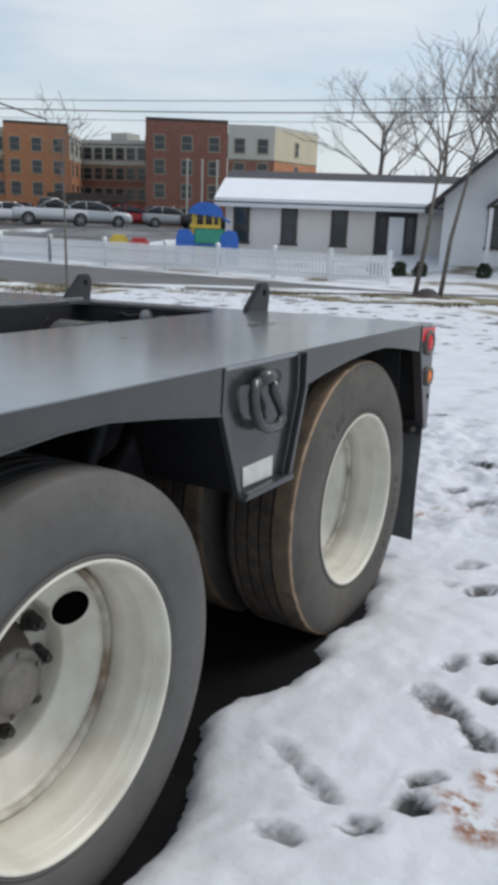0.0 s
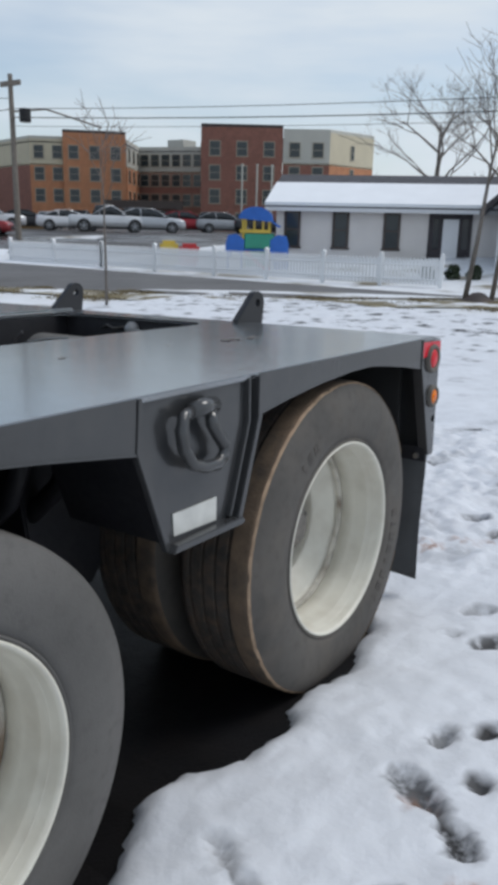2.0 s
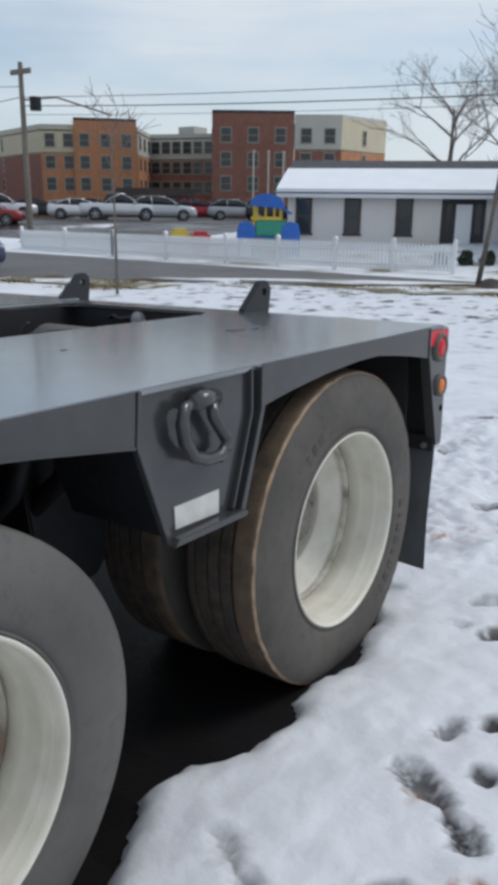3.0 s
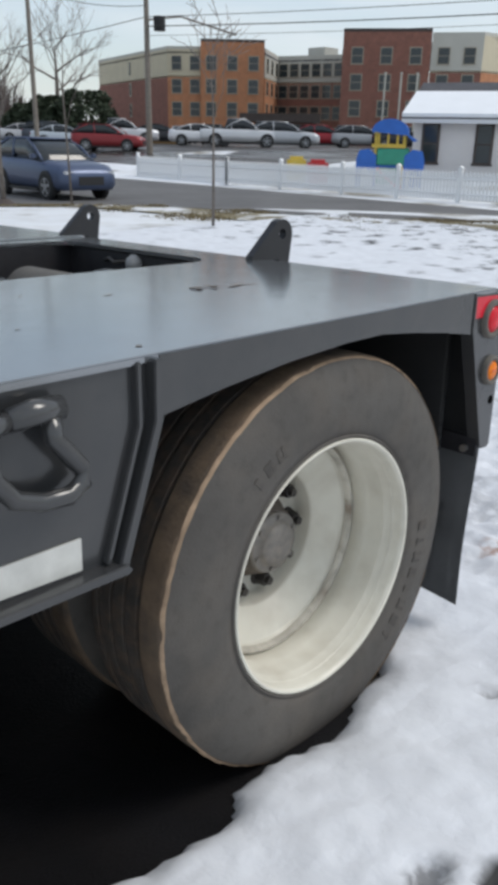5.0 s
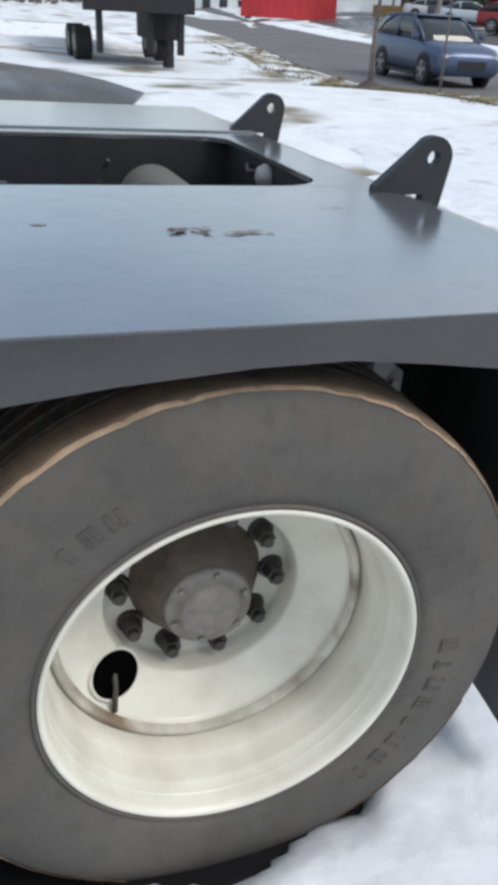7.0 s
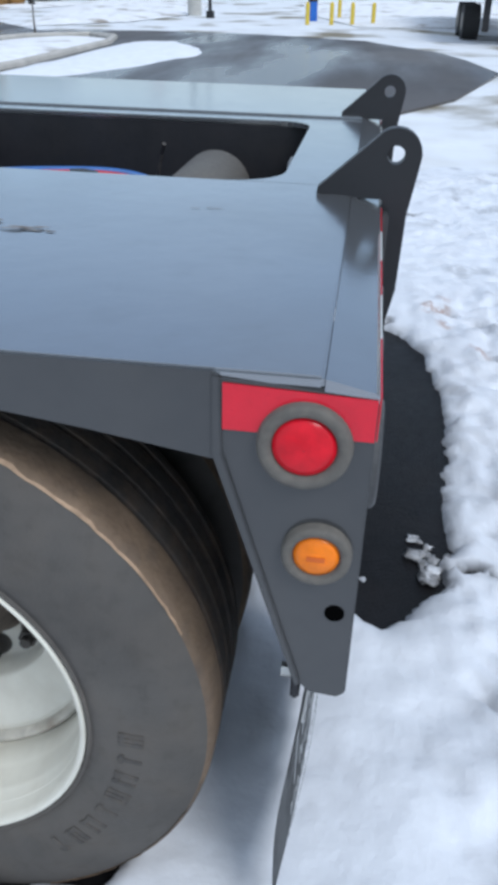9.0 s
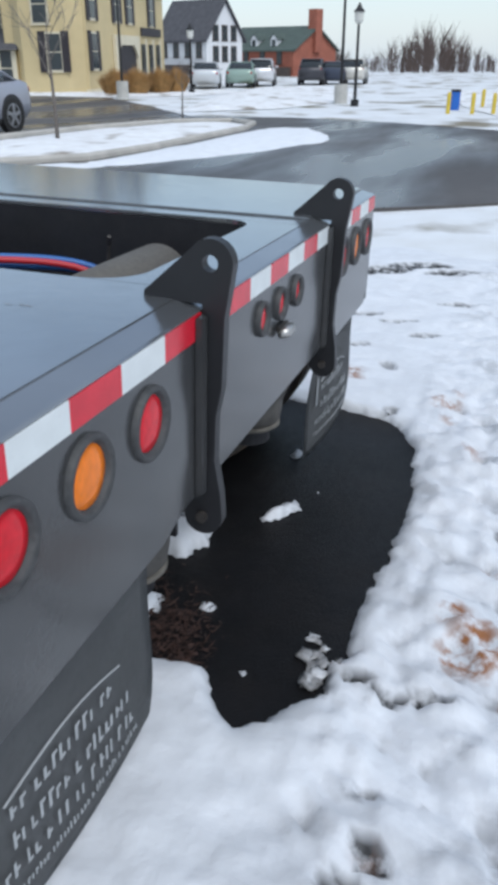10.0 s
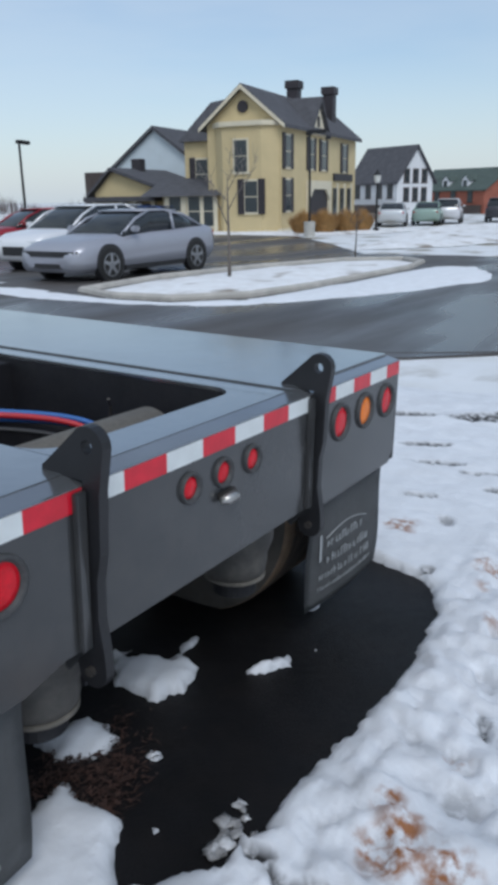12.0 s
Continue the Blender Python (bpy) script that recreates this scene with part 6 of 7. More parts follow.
bs, bm_ = gable_house("brick_shop", "red brick shop building with a green roof and dormers", (-88.7, -33.1), (0.33, 0.945), 9.6, 8.0, -0.9, 2.2, 4.3, BRICK_R, GREEN_ROOF, 0.3, False)
for x in (1.6, 4.2, 6.8):
    d = part("dormer", prism([(x - 0.42, 2.4), (x + 0.42, 2.4), (x + 0.42, 3.2), (x, 3.65), (x - 0.42, 3.2)], "y", 0.35, 2.4), WHITE_WALL, bs, "white dormer")
    part("dormer_window", box(x - 0.22, x + 0.22, 0.28, 0.37, 2.55, 3.15), WIN_GLASS, d)
    for q in (-1, 1):
        part("dormer_roof", prism([(x, 3.68), (x + q * 0.55, 3.12), (x + q * 0.55, 3.18), (x, 3.76)], "y", 0.25, 2.6), GREEN_ROOF, d)
part("chimney", box(9.0, 10.0, 3.4, 4.6, 2.0, 6.0), BRICK_R, bs)
for x in (1.2, 3.4, 5.6, 7.8):
    local_window(bs, ws, x, 0.9)
part("shop_front", box(0.3, 9.3, -0.6, 0.0, -0.6, 0.6), DARK_TRIM, bs)

# houses and a red container beyond the street
rh, _m = gable_house("red_roof_house", "white two-storey house with a red roof", (-110.7, 28.9), (0.25, 0.97), 12, 9, -0.9, 3.3, 5.2, WHITE_WALL, RED_PAINT, 0.4, False)
for x in (1.4, 3.6, 6.0, 8.4, 10.6):
    local_window(rh, w2, x, -0.2)
    local_window(rh, w2, x, 1.9)
th, _m = gable_house("tall_white_house", "tall white gabled house with a dark roof", (-101, 43.5), (0.42, 0.9), 8.5, 10, -1.4, 5.4, 8.6, WHITE_WALL, SHINGLE, 0.3, True, None, 0.4)
for x in (1.6, 3.4):
    local_window(th, w2, x, 3.2)
container = empty("red_container", Matrix.Translation((-73.7, 27.6, land(-73.7, 27.6))) @ Matrix.Rotation(radians(66), 4, "Z"), "bright red steel container at the roadside", "container")
part("body", box(-4.2, 4.2, -1.1, 1.1, 0.15, 2.0, 0.03), RED_PAINT, container)
for i in range(12):
    part("rib", box(-4.0 + i * 0.72, -3.86 + i * 0.72, -1.16, -1.1, 0.2, 1.95), RED_PAINT, container)
for x in (-3.8, 3.4):
    part("skid", box(x, x + 0.4, -1.0, 1.0, 0, 0.15), DARK_TRIM, container)
tagged(link("board_fence", prism([(-74, 36), (-52, 44), (-52.1, 44.2), (-74.1, 36.2)], "z", 0.4, 1.6), OCHRE), "weathered ochre board fence", "fence")

# ---- picket fence and playground ----
PICKET = mat("white_vinyl_pickets", (0.78, 0.79, 0.80), 0.6, 0, 0.03, 3)
FENCE_LINE = [(-8.6, 22.0), (-12.5, 21.2), (-17.0, 21.0), (-23.0, 21.2), (-29.0, 21.4)]


def picket_fence():
    picket = bmesh.new()
    prism([(-0.045, 0.05), (0.045, 0.05), (0.045, 0.84), (0.0, 0.92), (-0.045, 0.84)], "y", -0.012, 0.012, 0, picket)
    pm = bpy.data.meshes.new("picket")
    picket.to_mesh(pm)
    picket.free()
    pm.materials.append(PICKET)
    post = bmesh.new()
    box(-0.065, 0.065, -0.065, 0.065, 0, 1.02, 0.01, post)
    prism([(-0.08, 1.02), (0.08, 1.02), (0.0, 1.1)], "y", -0.08, 0.08, 0, post)
    qm = bpy.data.meshes.new("post")
    post.to_mesh(qm)
    post.free()
    qm.materials.append(PICKET)
    f = empty("picket_fence", Matrix.Identity(4), "white picket fence standing in the snow", "fence")
    for a, b in zip(FENCE_LINE, FENCE_LINE[1:]):
        a, b = Vector((*a, 0)), Vector((*b, 0))
        L = (b - a).length
        d = (b - a).normalized()
        turn = math.atan2(d.y, d.x)
        n = int(L / 0.118)
        for i in range(n):
            p = a + d * (L * (i + 0.5) / n)
            o = new("picket", pm)
            o.matrix_world = Matrix.Translation((p.x, p.y, land(p.x, p.y) + 0.03)) @ Matrix.Rotation(turn, 4, "Z")
            o.parent = f
        k = max(2, int(L / 2.2))
        for i in range(k + 1):
            p = a + d * (L * i / k)
            o = new("post", qm)
            o.matrix_world = Matrix.Translation((p.x, p.y, land(p.x, p.y))) @ Matrix.Rotation(turn, 4, "Z")
            o.parent = f
        for z in (0.25, 0.70):
            part("rail", tube([(p.x - d.y * 0.03, p.y + d.x * 0.03, land(p.x, p.y) + z) for p in (a.lerp(b, i / 6) for i in range(7))], 0.03, 4), PICKET, f)


picket_fence()
PLAY_BLUE = mat("blue_plastic", (0.02, 0.13, 0.50), 0.45, 0, 0.1, 3)
PLAY_GREEN = mat("green_plastic", (0.03, 0.30, 0.20), 0.45, 0, 0.1, 3)
PLAY_YELLOW = mat("yellow_plastic", (0.62, 0.45, 0.07), 0.45, 0, 0.1, 3)


def playset():
    p = empty("playset", Matrix.Translation((-17.7, 24.8, land(-17.7, 24.8))) @ Matrix.Rotation(radians(32), 4, "Z"), "blue, green and yellow plastic playset with canopy", "playset")
    for x in (-0.55, 0.5):
        for y in (-0.5, 0.5):
            part("tower_post", tube([(x, y, 0.0), (x, y, 2.15)], 0.06, 8), PLAY_YELLOW, p, "yellow post")
    part("platform", box(-1.05, 1.05, -0.55, 0.55, 0.72, 0.82, 0.02), PLAY_BLUE, p)
    part("panel", box(-0.5, 0.72, -0.60, -0.52, 0.80, 1.42, 0.04), PLAY_GREEN, p, "green front panel")
    part("rail", box(-0.7, 0.55, -0.60, -0.54, 1.42, 1.56, 0.02), PLAY_YELLOW, p, "yellow rail")
    for x in (-0.45, -0.1, 0.25):
        part("baluster", box(x - 0.04, x + 0.04, -0.58, -0.54, 1.5, 1.95, 0.01), PLAY_YELLOW, p)
    for x0, x1, d in ((-1.25, -0.5, 1), (0.55, 1.3, -1)):
        e = x0 if d > 0 else x1
        i_ = x1 if d > 0 else x0
        side_ = [(e, 0.0), (e + d * 0.16, 0.0), (e + d * 0.18, 0.45), (e + d * 0.34, 0.72), (i_ - d * 0.12, 0.5), (i_ - d * 0.10, 0.0), (i_, 0.0), (i_, 1.15), (i_ - d * 0.3, 1.38), (e + d * 0.1, 1.32), (e, 1.0)]
        part("arched_side", prism(side_, "y", -0.62, -0.52), PLAY_BLUE, p, "blue arched side wall")
    part("climber", prism([(0.75, 0), (1.25, 0), (1.1, 1.0), (0.75, 1.25)], "y", -0.5, 0.4, 0.02), PLAY_BLUE, p)
    part("dark_opening", box(-0.5, 0.55, -0.5, 0.5, 0.1, 0.7), PLAY_GREEN, p)
    roof = [(-0.72, 1.98)] + [(-0.05 + 0.68 * math.cos(radians(a)), 1.98 + 0.46 * math.sin(radians(a))) for a in range(170, -11, -20)] + [(0.98, 1.70), (0.86, 1.64), (0.6, 1.86)]
    part("canopy", prism(roof, "y", -0.75, 0.75), PLAY_BLUE, p, "blue arched canopy")
    part("slide", prism([(-0.4, 0.75), (-0.4, 0.62), (0.3, 0.05), (0.6, 0.02), (0.6, 0.1), (0.3, 0.16)], "y", -1.5, -1.0, 0.02), RED_PAINT, p, "red slide")


playset()
toy = empty("toy_car", Matrix.Translation((-20.1, 22.8, land(-20.1, 22.8))) @ Matrix.Rotation(radians(40), 4, "Z"), "red and yellow plastic toy house in the snow", "toy")
part("body", box(-0.05, 0.75, -0.45, 0.35, 0.1, 1.05, 0.12), RED_PAINT, toy)
part("cabin", box(-0.85, -0.10, -0.35, 0.35, 0.1, 1.15, 0.12), PLAY_YELLOW, toy)

# ---- plants ----
BARK = mat("grey_brown_bark", (0.15, 0.13, 0.115), 0.9, 0, 0.25, 10, 0.006, 40)
# twig brown is lightened towards grey, putting distance haze into the colour
TWIG = mat("brown_winter_twigs_with_haze", (0.19, 0.17, 0.16), 0.9, 0, 0.2, 6)
EVERGREEN = mat("dark_evergreen", (0.030, 0.045, 0.022), 0.8, 0, 0.4, 4)
DRYGRASS = mat("tan_ornamental_grass", (0.42, 0.24, 0.09), 0.85, 0, 0.3, 5)
WOODS = mat("brown_far_woods", (0.085, 0.062, 0.055), 0.95, 0, 0.3, 0.5)


def bare_tree(x, y, height, spread, r, label, levels=4, lean=0.0, seed=1, group="", low=0.3, count=5, base=None):
    rng = random.Random(seed)
    z = land(x, y) if base is None else base
    t = empty("bare_tree", Matrix.Translation((x, y, z - 0.05)), label, "tree", group)
    trunk, crown = bmesh.new(), bmesh.new()
    top = Vector((lean * height, 0.3 * lean * height, height * 0.82))
    axis = [Vector((0, 0, 0)), Vector((lean * height * 0.2 + rng.uniform(-.02, .02) * height, 0, height * 0.25)), Vector((lean * height * 0.55, rng.uniform(-.02, .02) * height, height * 0.55)), top]
    tube(axis, [r, r * 0.8, r * 0.5, r * 0.16], 7, trunk)

    def grow(p, d, length, rad, level):
        mid = p + d * length * 0.5 + Vector((rng.uniform(-1, 1), rng.uniform(-1, 1), rng.uniform(-0.3, 0.8))) * length * 0.08
        end = p + d * length + Vector((0, 0, length * 0.10))
        tube([p, mid, end], [max(rad, 0.006), max(rad * 0.7, 0.005), max(rad * 0.35, 0.0035)], 4 if level < levels - 1 else 3, crown if level > 1 else trunk)
        if level >= levels:
            return
        for i in range(3 if level < 5 else 2):
            f = rng.uniform(0.35, 1.0)
            q = p.lerp(end, f)
            nd = (d + Vector((rng.uniform(-1, 1), rng.uniform(-1, 1), rng.uniform(-0.35, 0.6))) * 0.9).normalized()
            grow(q, nd, length * rng.uniform(0.5, 0.72), rad * 0.47, level + 1)
    for i in range(count):
        f = low + (1 - low) * (i + 0.3) / count
        p = axis[1].lerp(axis[2], (f - 0.25) / 0.3) if f < 0.55 else axis[2].lerp(axis[3], (f - 0.55) / 0.45)
        a = i * 2.4 + rng.uniform(-.4, .4)
        d = Vector((math.cos(a) * spread, math.sin(a) * spread, rng.uniform(0.3, 0.9))).normalized()
        grow(p, d, height * (0.42 - 0.22 * f) * (0.7 + 0.6 * spread), r * (0.46 - 0.24 * f), 1)
    part("trunk", trunk, BARK, t, "", True)
    part("crown", crown, TWIG, t, "", True)
    return t


bare_tree(-16.95, 7.95, 4.2, 0.35, 0.07, "bare street sapling with a mulched foot", 3, 0.02, 3, "street saplings", 0.3, 6)
bare_tree(-15.95, 9.2, 4.6, 0.35, 0.032, "thin bare street sapling", 3, 0.0, 4, "street saplings", 0.35, 6)
bare_tree(-8.88, 7.26, 3.3, 0.22, 0.028, "thin bare street sapling", 3, -0.02, 5, "street saplings", 0.5, 5)
for x, y in ((-16.95, 7.95), (-4.5, 13.6)):
    tagged(link("mulch_mound", revolve([(0.0, 0.42), (0.08, 0.3), (0.2, 0.12), (0.22, 0.01)], "z", 16, (x, y, land(x, y))), DARK_TRIM, None, "", True), "dark mulch mound round a tree foot", "mulch")
bare_tree(-4.75, 13.5, 5.0, 0.35, 0.060, "bare leaning street tree", 3, 0.10, 6, "leaning street trees", 0.45, 6)
bare_tree(-4.25, 13.7, 5.2, 0.35, 0.055, "bare leaning street tree", 3, 0.15, 7, "leaning street trees", 0.5, 6)
bare_tree(-24.5, 60, 10.6, 0.9, 0.33, "large bare spreading tree behind the white house", 6, 0.0, 8, "", 0.3, 8)
bare_tree(-18.5, 58, 10.2, 0.9, 0.30, "bare tree behind the white house", 6, 0.0, 9, "", 0.3, 7)
bare_tree(-13.0, 52, 9.8, 0.9, 0.32, "bare tree behind the white house", 6, 0.0, 10, "", 0.3, 8)
bare_tree(-9.5, 44, 8.2, 0.9, 0.3, "bare tree behind the gabled house", 6, 0.0, 14, "", 0.3, 8)
bare_tree(-75, 47, 11.0, 0.8, 0.35, "bare tree beyond the hotel lot", 5, 0.0, 11, "", 0.3, 7)
bare_tree(-84, 45, 10.0, 0.8, 0.35, "bare tree beyond the hotel lot", 5, 0.0, 12, "", 0.3, 7)
bare_tree(-92, 40, 11.0, 0.8, 0.35, "bare tree beyond the street", 4, 0.0, 13, "", 0.3, 7)
bare_tree(-100, 33, 11.0, 0.8, 0.35, "bare tree beyond the street", 4, 0.0, 15, "", 0.3, 7)
bare_tree(-13.8, -8.3, 2.7, 0.45, 0.045, "thin bare sapling on the island", 3, 0.0, 16, "island saplings", 0.4, 5)
bare_tree(-21.4, -8.9, 1.6, 0.5, 0.03, "small bare sapling on the island", 2, 0.0, 17, "island saplings", 0.4, 5)


def leaf_clump(name, label, category, x, y, rx, ry, rz, m, n, size, seed, up=0.0, base=None, blades=False):
    rng = random.Random(seed)
    z0 = land(x, y) if base is None else base
    bm = bmesh.new()
    for i in range(n):
        a, h = rng.uniform(0, 6.283), rng.random()
        if blades:
            q = rng.random() ** 0.5
            p = Vector((x + rx * q * math.cos(a) * 0.45, y + ry * q * math.sin(a) * 0.45, z0))
            tip = Vector((x + rx * q * math.cos(a) * 1.0 + rng.uniform(-.1, .1), y + ry * q * math.sin(a) + rng.uniform(-.1, .1), z0 + rz * (1.05 - 0.4 * q) * rng.uniform(0.75, 1.0)))
            w = Vector((-math.sin(a), math.cos(a), 0)) * size
            bm.faces.new([bm.verts.new(p - w), bm.verts.new(p + w), bm.verts.new(tip)])
            continue
        lump = 1 + 0.25 * math.sin(a * 3 + seed) * math.cos(h * 7 + seed)
        rr = (1 - abs(h - 0.35) ** 1.6 * 1.1) * rng.uniform(0.6, 1.0) * lump
        c = Vector((x + rx * rr * math.cos(a), y + ry * rr * math.sin(a), z0 + up + rz * h))
        d1 = Vector((rng.uniform(-1, 1), rng.uniform(-1, 1), rng.uniform(-1, 1))).normalized() * size
        d2 = d1.cross(Vector((rng.uniform(-1, 1), rng.uniform(-1, 1), rng.uniform(-1, 1)))).normalized() * size * 0.7
        bm.faces.new([bm.verts.new(c - d1), bm.verts.new(c + d2), bm.verts.new(c + d1), bm.verts.new(c - d2)])
    return tagged(link(name, bm, m), label, category)


for x, y, rx, rz in ((-59, 39.2, 3.2, 4.0), (-62.5, 38.0, 2.6, 3.6), (-65.5, 37.5, 2.0, 3.0)):
    leaf_clump("evergreen_shrub", "large dark evergreen shrub beyond the lot", "shrub", x, y, rx, rx, rz, EVERGREEN, 2600, 0.22, int(-x))
def grass_tufts():
    """Dead grass that pokes out of the snow beside the road."""
    rng = random.Random(21)
    bm = bmesh.new()
    near = KERB_LINE[:12]
    for k in range(5200):
        i = rng.choice((0, 1, 2, 3, 3, 4, 4, 5, 5, 6, 6, 7, 7, 8, 9, 10))
        a, b = Vector(near[i]), Vector(near[i + 1])
        d = (b - a).normalized()
        off = 0.10 + 2.4 * rng.random() ** 1.6
        p = a.lerp(b, rng.random()) + Vector((-d.y, d.x)) * off
        if nz(p.x, p.y, 0.8, 4.0) + 0.4 * nz(p.x, p.y, 2.5, 5.0) < 0.02 + 0.03 * off:
            continue
        z = land(p.x, p.y) + 0.02
        for j in range(5):
            q = Vector((p.x + rng.uniform(-.12, .12), p.y + rng.uniform(-.12, .12), z))
            t = rng.uniform(0, 6.283)
            w = Vector((math.cos(t), math.sin(t), 0)) * rng.uniform(0.008, 0.02)
            tip = q + Vector((rng.uniform(-.08, .08), rng.uniform(-.08, .08), rng.uniform(0.02, 0.07)))
            bm.faces.new([bm.verts.new(q - w), bm.verts.new(q + w), bm.verts.new(tip)])
    tagged(link("grass_tufts", bm, DEADGRASS), "dead brown grass poking through roadside snow", "grass", "", "stuff")


DEADGRASS = mat("dead_brown_grass", (0.16, 0.125, 0.065), 0.9, 0, 0.35, 3)
grass_tufts()
for i, (x, y) in enumerate(((-10.13, 24.55), (-9.3, 24.9), (-8.6, 25.15), (-6.46, 25.8))):
    s = leaf_clump("round_shrub", "small clipped round evergreen shrub", "shrub", x, y, 0.27, 0.27, 0.5, EVERGREEN, 700, 0.05, 40 + i)
    tagged(s, "", "", "clipped shrubs")
for i, (x, y, s_) in enumerate(((-38.0, -19.7, 0.95), (-39.2, -19.1, 1.1), (-40.5, -18.4, 1.0), (-41.4, -17.8, 0.8))):
    g = leaf_clump("ornamental_grass", "clump of dry tan ornamental grass", "grass", x, y, s_, s_, 1.5, DRYGRASS, 1500, 0.03, 60 + i, 0, None, True)
    tagged(g, "", "", "grass clumps")


def far_woods(a0, a1, r, h, seed):
    """A band of far bare woods, uneven along its top."""
    rng = random.Random(seed)
    bm = bmesh.new()
    n = int((a1 - a0) * 16)
    for i in range(n):
        a = radians(a0 + (a1 - a0) * rng.random())
        q = r * rng.uniform(0.95, 1.15)
        x, y = -q * math.sin(a), q * math.cos(a)
        z = land(x, y) - 0.5
        hh = h * rng.uniform(0.45, 1.0) * (0.8 + 0.3 * math.sin(a * 40 + seed))
        w = 0.012 * hh
        d = Vector((math.cos(a), math.sin(a), 0))
        for k in range(14):
            b = Vector((x, y, z + hh * 0.05 * k))
            tip = b + d * rng.uniform(-0.22, 0.22) * hh + Vector((0, 0, hh * rng.uniform(0.25, 0.5)))
            bm.faces.new([bm.verts.new(b - d * w), bm.verts.new(b + d * w), bm.verts.new(tip)])
    return tagged(link("far_woods", bm, WOODS), "bare brown woods in the distance", "woods", "", "stuff")


far_woods(8, 32, 130, 11, 1)
far_woods(60, 84, 150, 13, 2)
far_woods(84, 106, 120, 6.5, 3)
far_woods(106, 150, 150, 4.5, 4)
far_woods(-60, 8, 160, 11, 5)

# ---- poles, lamps, wires, bollards ----
POLE_W = mat("weathered_timber_pole", (0.20, 0.175, 0.15), 0.9, 0, 0.15, 5)
LAMP_BLACK = mat("black_lamp_metal", (0.018, 0.018, 0.02), 0.5, 0.3, 0.1, 8)
LAMP_GLOBE = mat("pale_lamp_glass", (0.6, 0.6, 0.56), 0.3, 0, 0.05, 8)
CONCRETE = mat("pale_concrete", (0.45, 0.44, 0.41), 0.85, 0, 0.1, 4)
YELLOW_P = mat("yellow_bollard_paint", (0.65, 0.48, 0.05), 0.5, 0, 0.1, 5)


def utility_pole(x, y, h, r, arm, lamp, label):
    p = empty("utility_pole", Matrix.Translation((x, y, land(x, y))), label, "utility pole", "utility poles")
    part("pole", tube([(0, 0, -0.2), (0, 0, h)], [r, r * 0.7], 10), POLE_W, p)
    if arm:
        part("lamp_arm", tube([(0, 0, h * 0.78), (1.6, 1.3, h * 0.80), (4.2, 3.4, h * 0.70)], 0.06, 6), POLE_W, p)
    if lamp:
        part("transformer", cyl("z", h * 0.72, h * 0.80, 0.35, (0.6, 0.5), 14), LAMP_BLACK, p)
    part("crossarm", box(-0.9, 0.9, -0.06, 0.06, h * 0.93, h * 0.96), POLE_W, p)
    return p


utility_pole(-40.4, 31.2, 9.6, 0.20, True, True, "timber utility pole with a lamp arm by the hotel lot")
utility_pole(-37.7, 21.6, 9.0, 0.14, False, False, "timber utility pole by the street edge")
utility_pole(-72, 37, 8.5, 0.14, False, False, "timber utility pole beyond the street")
WIRE = mat("black_cable", (0.03, 0.03, 0.03), 0.6, 0, 0.1, 5)


def wire(a, b, sag, r=0.018):
    pts = [Vector(a).lerp(Vector(b), t / 16) - Vector((0, 0, sag * 4 * (t / 16) * (1 - t / 16))) for t in range(17)]
    return tagged(link("overhead_cable", tube(pts, r, 5), WIRE), "black overhead cable strung between poles", "cable", "overhead cables")


wire((-40.4, 31.2, 7.5), (30, 46, 8.3), 0.9, 0.03)
wire((-40.4, 31.2, 8.0), (30, 46, 9.1), 0.9, 0.02)
wire((-40.4, 31.2, 7.0), (30, 46, 7.7), 0.8, 0.014)
wire((-40.4, 31.2, 8.0), (-120, 36, 7.8), 0.9, 0.025)
wire((-37.7, 21.6, 8.0), (-40.4, 31.2, 8.6), 0.3, 0.02)


def street_lamp(x, y, h, style, label, heading=0):
    l = empty("street_lamp", Matrix.Translation((x, y, land(x, y))) @ Matrix.Rotation(radians(heading), 4, "Z"), label, "street lamp")
    part("plinth", cyl("z", 0, 0.75 if style == "arm" else 0.25, 0.28 if style == "arm" else 0.16, (0, 0), 14), CONCRETE if style == "arm" else LAMP_BLACK, l)
    part("post", tube([(0, 0, 0.2), (0, 0, h)], [0.07, 0.05], 10), LAMP_BLACK, l)
    if style == "arm":
        part("head", box(-0.1, 0.85, -0.13, 0.13, h - 0.02, h + 0.14, 0.03), LAMP_BLACK, l)
    else:
        g = part("lantern", revolve([(h, 0.10), (h + 0.1, 0.16), (h + 0.4, 0.19), (h + 0.42, 0.001)], "z", 12), LAMP_GLOBE, l)
        part("lantern_cap", revolve([(h + 0.40, 0.23), (h + 0.55, 0.10), (h + 0.7, 0.03), (h + 0.72, 0.001)], "z", 12), LAMP_BLACK, g)
    return l


street_lamp(-34.7, -7.4, 4.3, "arm", "black area lamp on a concrete plinth", 20)
street_lamp(-32.8, -6.4, 2.9, "lantern", "black lantern post lamp")
street_lamp(-35.9, -18.2, 4.9, "arm", "black area lamp in front of the yellow house", 100)
street_lamp(-41.0, -16.8, 2.6, "lantern", "black lantern post lamp")
street_lamp(-25.5, -27.2, 4.4, "arm", "black area lamp in the yard", 200)
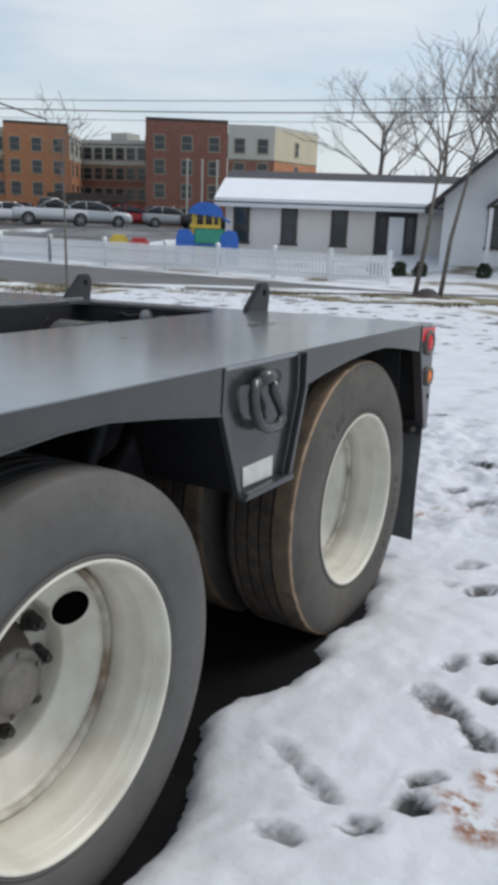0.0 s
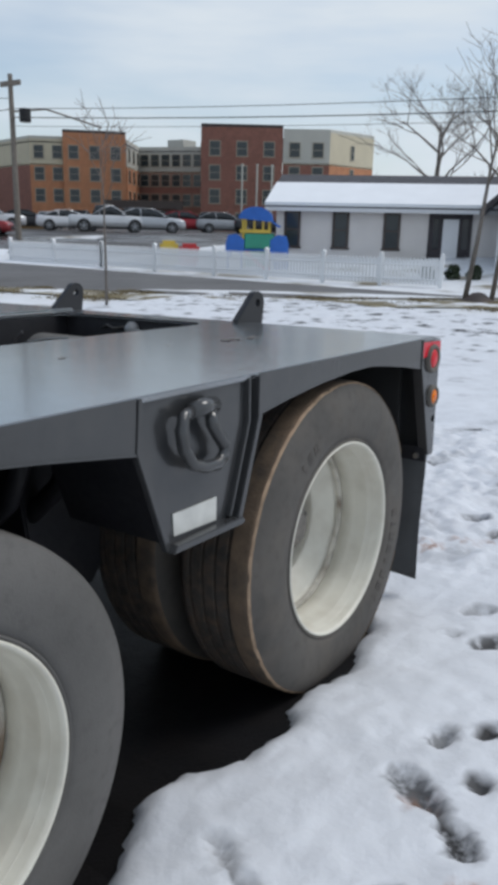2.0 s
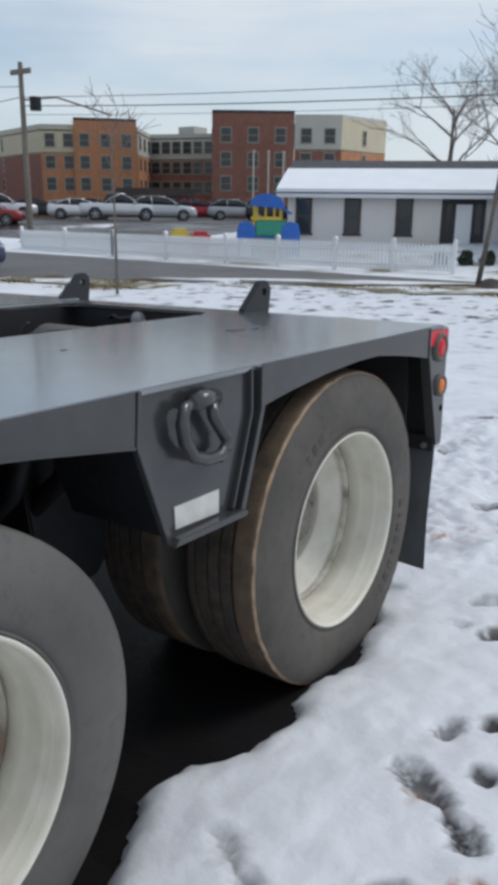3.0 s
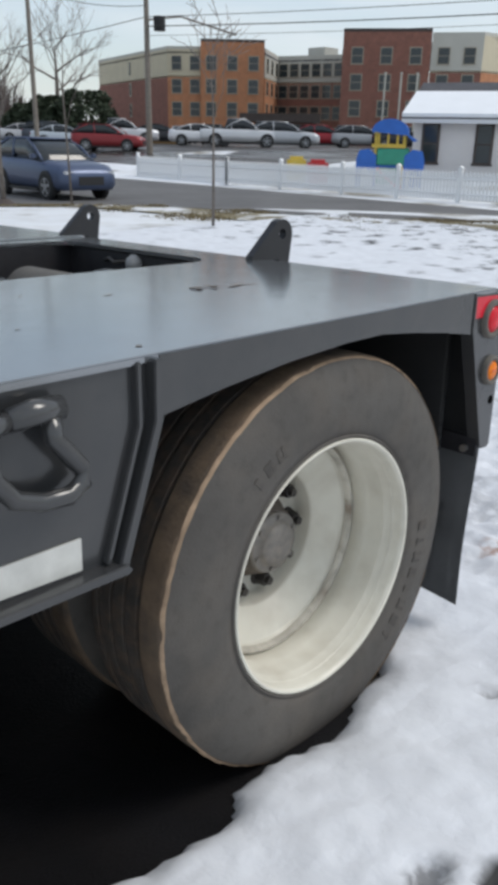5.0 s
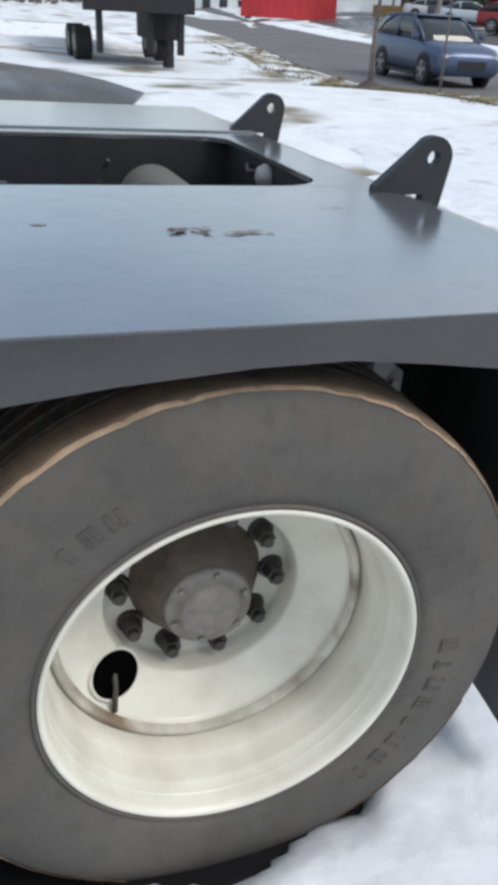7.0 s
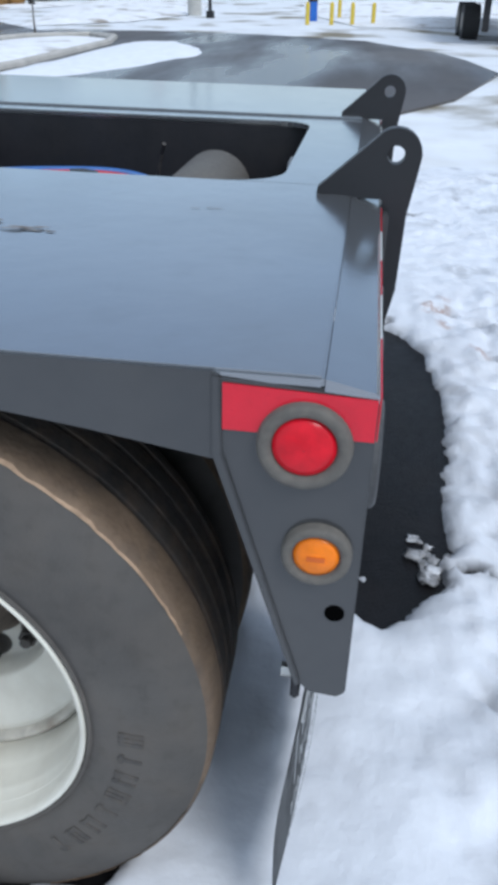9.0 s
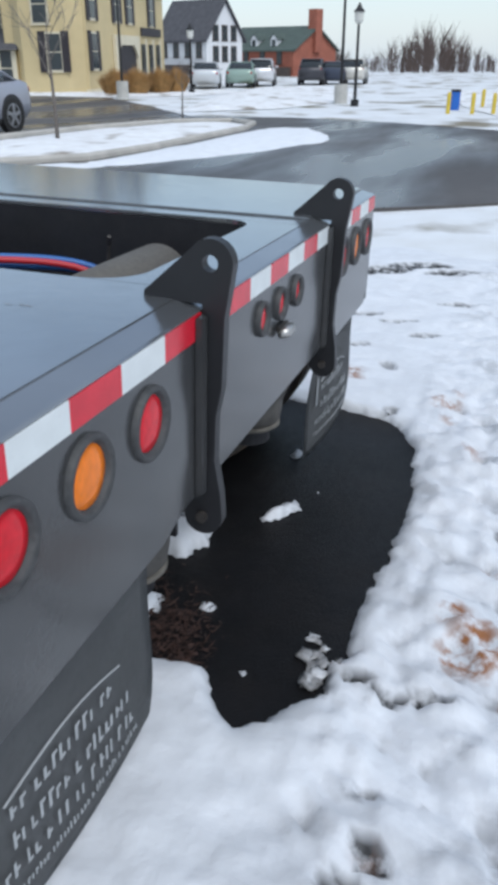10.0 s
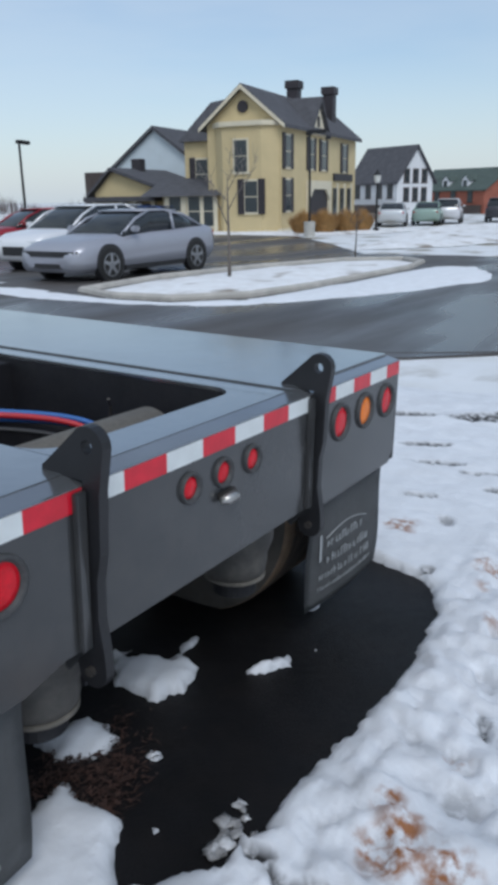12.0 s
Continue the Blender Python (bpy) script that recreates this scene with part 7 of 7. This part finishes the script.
for i, (x, y) in enumerate(((-29.3, -2.4), (-29.5, -1.6), (-29.5, -0.9), (-29.5, -0.2), (-33.0, -1.5))):
    b = empty("bollard", Matrix.Translation((x, y, land(x, y))), "yellow steel bollard beside the driveway", "bollard", "bollards")
    part("post", cyl("z", 0, 0.62, 0.07, (0, 0), 12), YELLOW_P, b)
    part("cap", revolve([(0.62, 0.07), (0.67, 0.05), (0.69, 0.001)], "z", 12), YELLOW_P, b)
bn = empty("litter_bin", Matrix.Translation((-31.6, -2.4, land(-31.6, -2.4))), "blue litter bin by the driveway", "bin")
part("body", cyl("z", 0, 0.62, 0.17, (0, 0), 16), PLAY_BLUE, bn)
part("lid", cyl("z", 0.62, 0.70, 0.18, (0, 0), 16), LAMP_BLACK, bn)


# ---- a second trailer parked across the lot ----
def other_trailer():
    x0, z0 = -21.6, land(-22.3, 3.6) + 0.03
    t = empty("flatbed_trailer", Matrix.Translation((x0, 3.6, z0)) @ Matrix.Diagonal((1.25, 1.1, 1.02, 1)), "dark flatbed trailer parked across the lot", "trailer")
    part("deck", box(-9.0, 0.0, -1.3, 1.3, 1.42, 1.66, 0.01), DARK_SHADE_PAINT, t)
    part("rear_sill", box(-0.1, 0.05, -1.3, 1.3, 1.25, 1.62, 0.01), DARK_SHADE_PAINT, t)
    for y in (-0.9, 0.3, 1.05):
        part("leg", box(-0.35, -0.2, y - 0.07, y + 0.07, 0.3, 1.43), DARK_SHADE_PAINT, t)
    part("foot", cyl("z", 0.0, 0.3, 0.14, (-0.28, 0.75), 12), DARK_SHADE_PAINT, t)
    part("leg", cyl("z", 0.0, 1.43, 0.05, (-0.28, 0.75), 10), DARK_SHADE_PAINT, t)
    part("side_box", box(-2.6, -1.0, 0.5, 1.25, 0.6, 1.42, 0.02), DARK_SHADE_PAINT, t)
    for x in (-2.0, -3.1):
        for y in (-1.05, 1.05):
            w = part("wheel", cyl("y", y - 0.2, y + 0.2, 0.42, (x, 0.42), 24), TYRE, t)
            part("rim", cyl("y", y - 0.205, y + 0.205, 0.22, (x, 0.42), 20), HUB, w)
    part("load", box(-8.8, -4.5, -1.1, 1.1, 1.66, 2.6, 0.05), DARK_TRIM, t)
    part("marker_lamp", box(0.05, 0.08, -1.2, -1.05, 1.48, 1.58), LAMP_RED, t)


other_trailer()


# ---- small litter on the asphalt behind the trailer ----
def litter():
    rng = random.Random(5)
    bm = bmesh.new()
    spots = [(-1.02, -0.18, 0.13, 420), (-0.95, -0.30, 0.10, 260), (-0.92, -0.10, 0.08, 160), (-1.15, -0.30, 0.10, 200)]
    for cx, cy, s, n in spots:
        for i in range(n):
            x, y = cx + rng.gauss(0, s * 0.6), cy + rng.gauss(0, s * 0.4)
            a = rng.uniform(0, 3.14)
            d = Vector((math.cos(a), math.sin(a), rng.uniform(-0.2, 0.4))) * rng.uniform(0.004, 0.016) * rng.choice((1, 1, 2))
            w = Vector((-math.sin(a), math.cos(a), rng.uniform(-0.3, 0.3))) * rng.uniform(0.0008, 0.0045)
            c = Vector((x, y, land(x, y) + 0.026))
            bm.faces.new([bm.verts.new(c - d), bm.verts.new(c - w), bm.verts.new(c + d), bm.verts.new(c + w)])
    tagged(link("leaf_litter", bm, LEAFLITTER), "wet brown leaves and twigs on asphalt", "leaves", "", "stuff")


litter()


# ---- grey slush lumps trodden up at the edge of the bare asphalt ----
def slush_lumps():
    rng = random.Random(9)
    for i in range(14):
        x, y = -1.04 + rng.gauss(0, 0.065), 0.225 + rng.gauss(0, 0.034)
        r = rng.uniform(0.012, 0.030)
        bm = bmesh.new()
        bmesh.ops.create_icosphere(bm, subdivisions=2, radius=1.0)
        for v in bm.verts:
            k = 0.8 + 0.9 * nz(v.co.x + i, v.co.y + v.co.z, 1.9, i)
            v.co = Vector((v.co.x * r * 1.3 * k, v.co.y * r * k, v.co.z * r * 0.30 * k))
        bm.transform(Matrix.Translation((x, y, land(x, y) + 0.014 + r * 0.2)) @ Matrix.Rotation(rng.uniform(0, 3), 4, "Z"))
        tagged(link("slush_lump", bm, SLUSH, None, "", True), "grey lump of frozen slush on asphalt", "slush", "slush lumps by the bumper")


SLUSH = mat("grey_frozen_slush", (0.26, 0.26, 0.265), 0.4, 0, 0.35, 30, 0.006, 90, second=(0.62, 0.63, 0.65), cover=0.56, dirt=(0.14, 0.12, 0.10), dirt_amount=0.5)
slush_lumps()
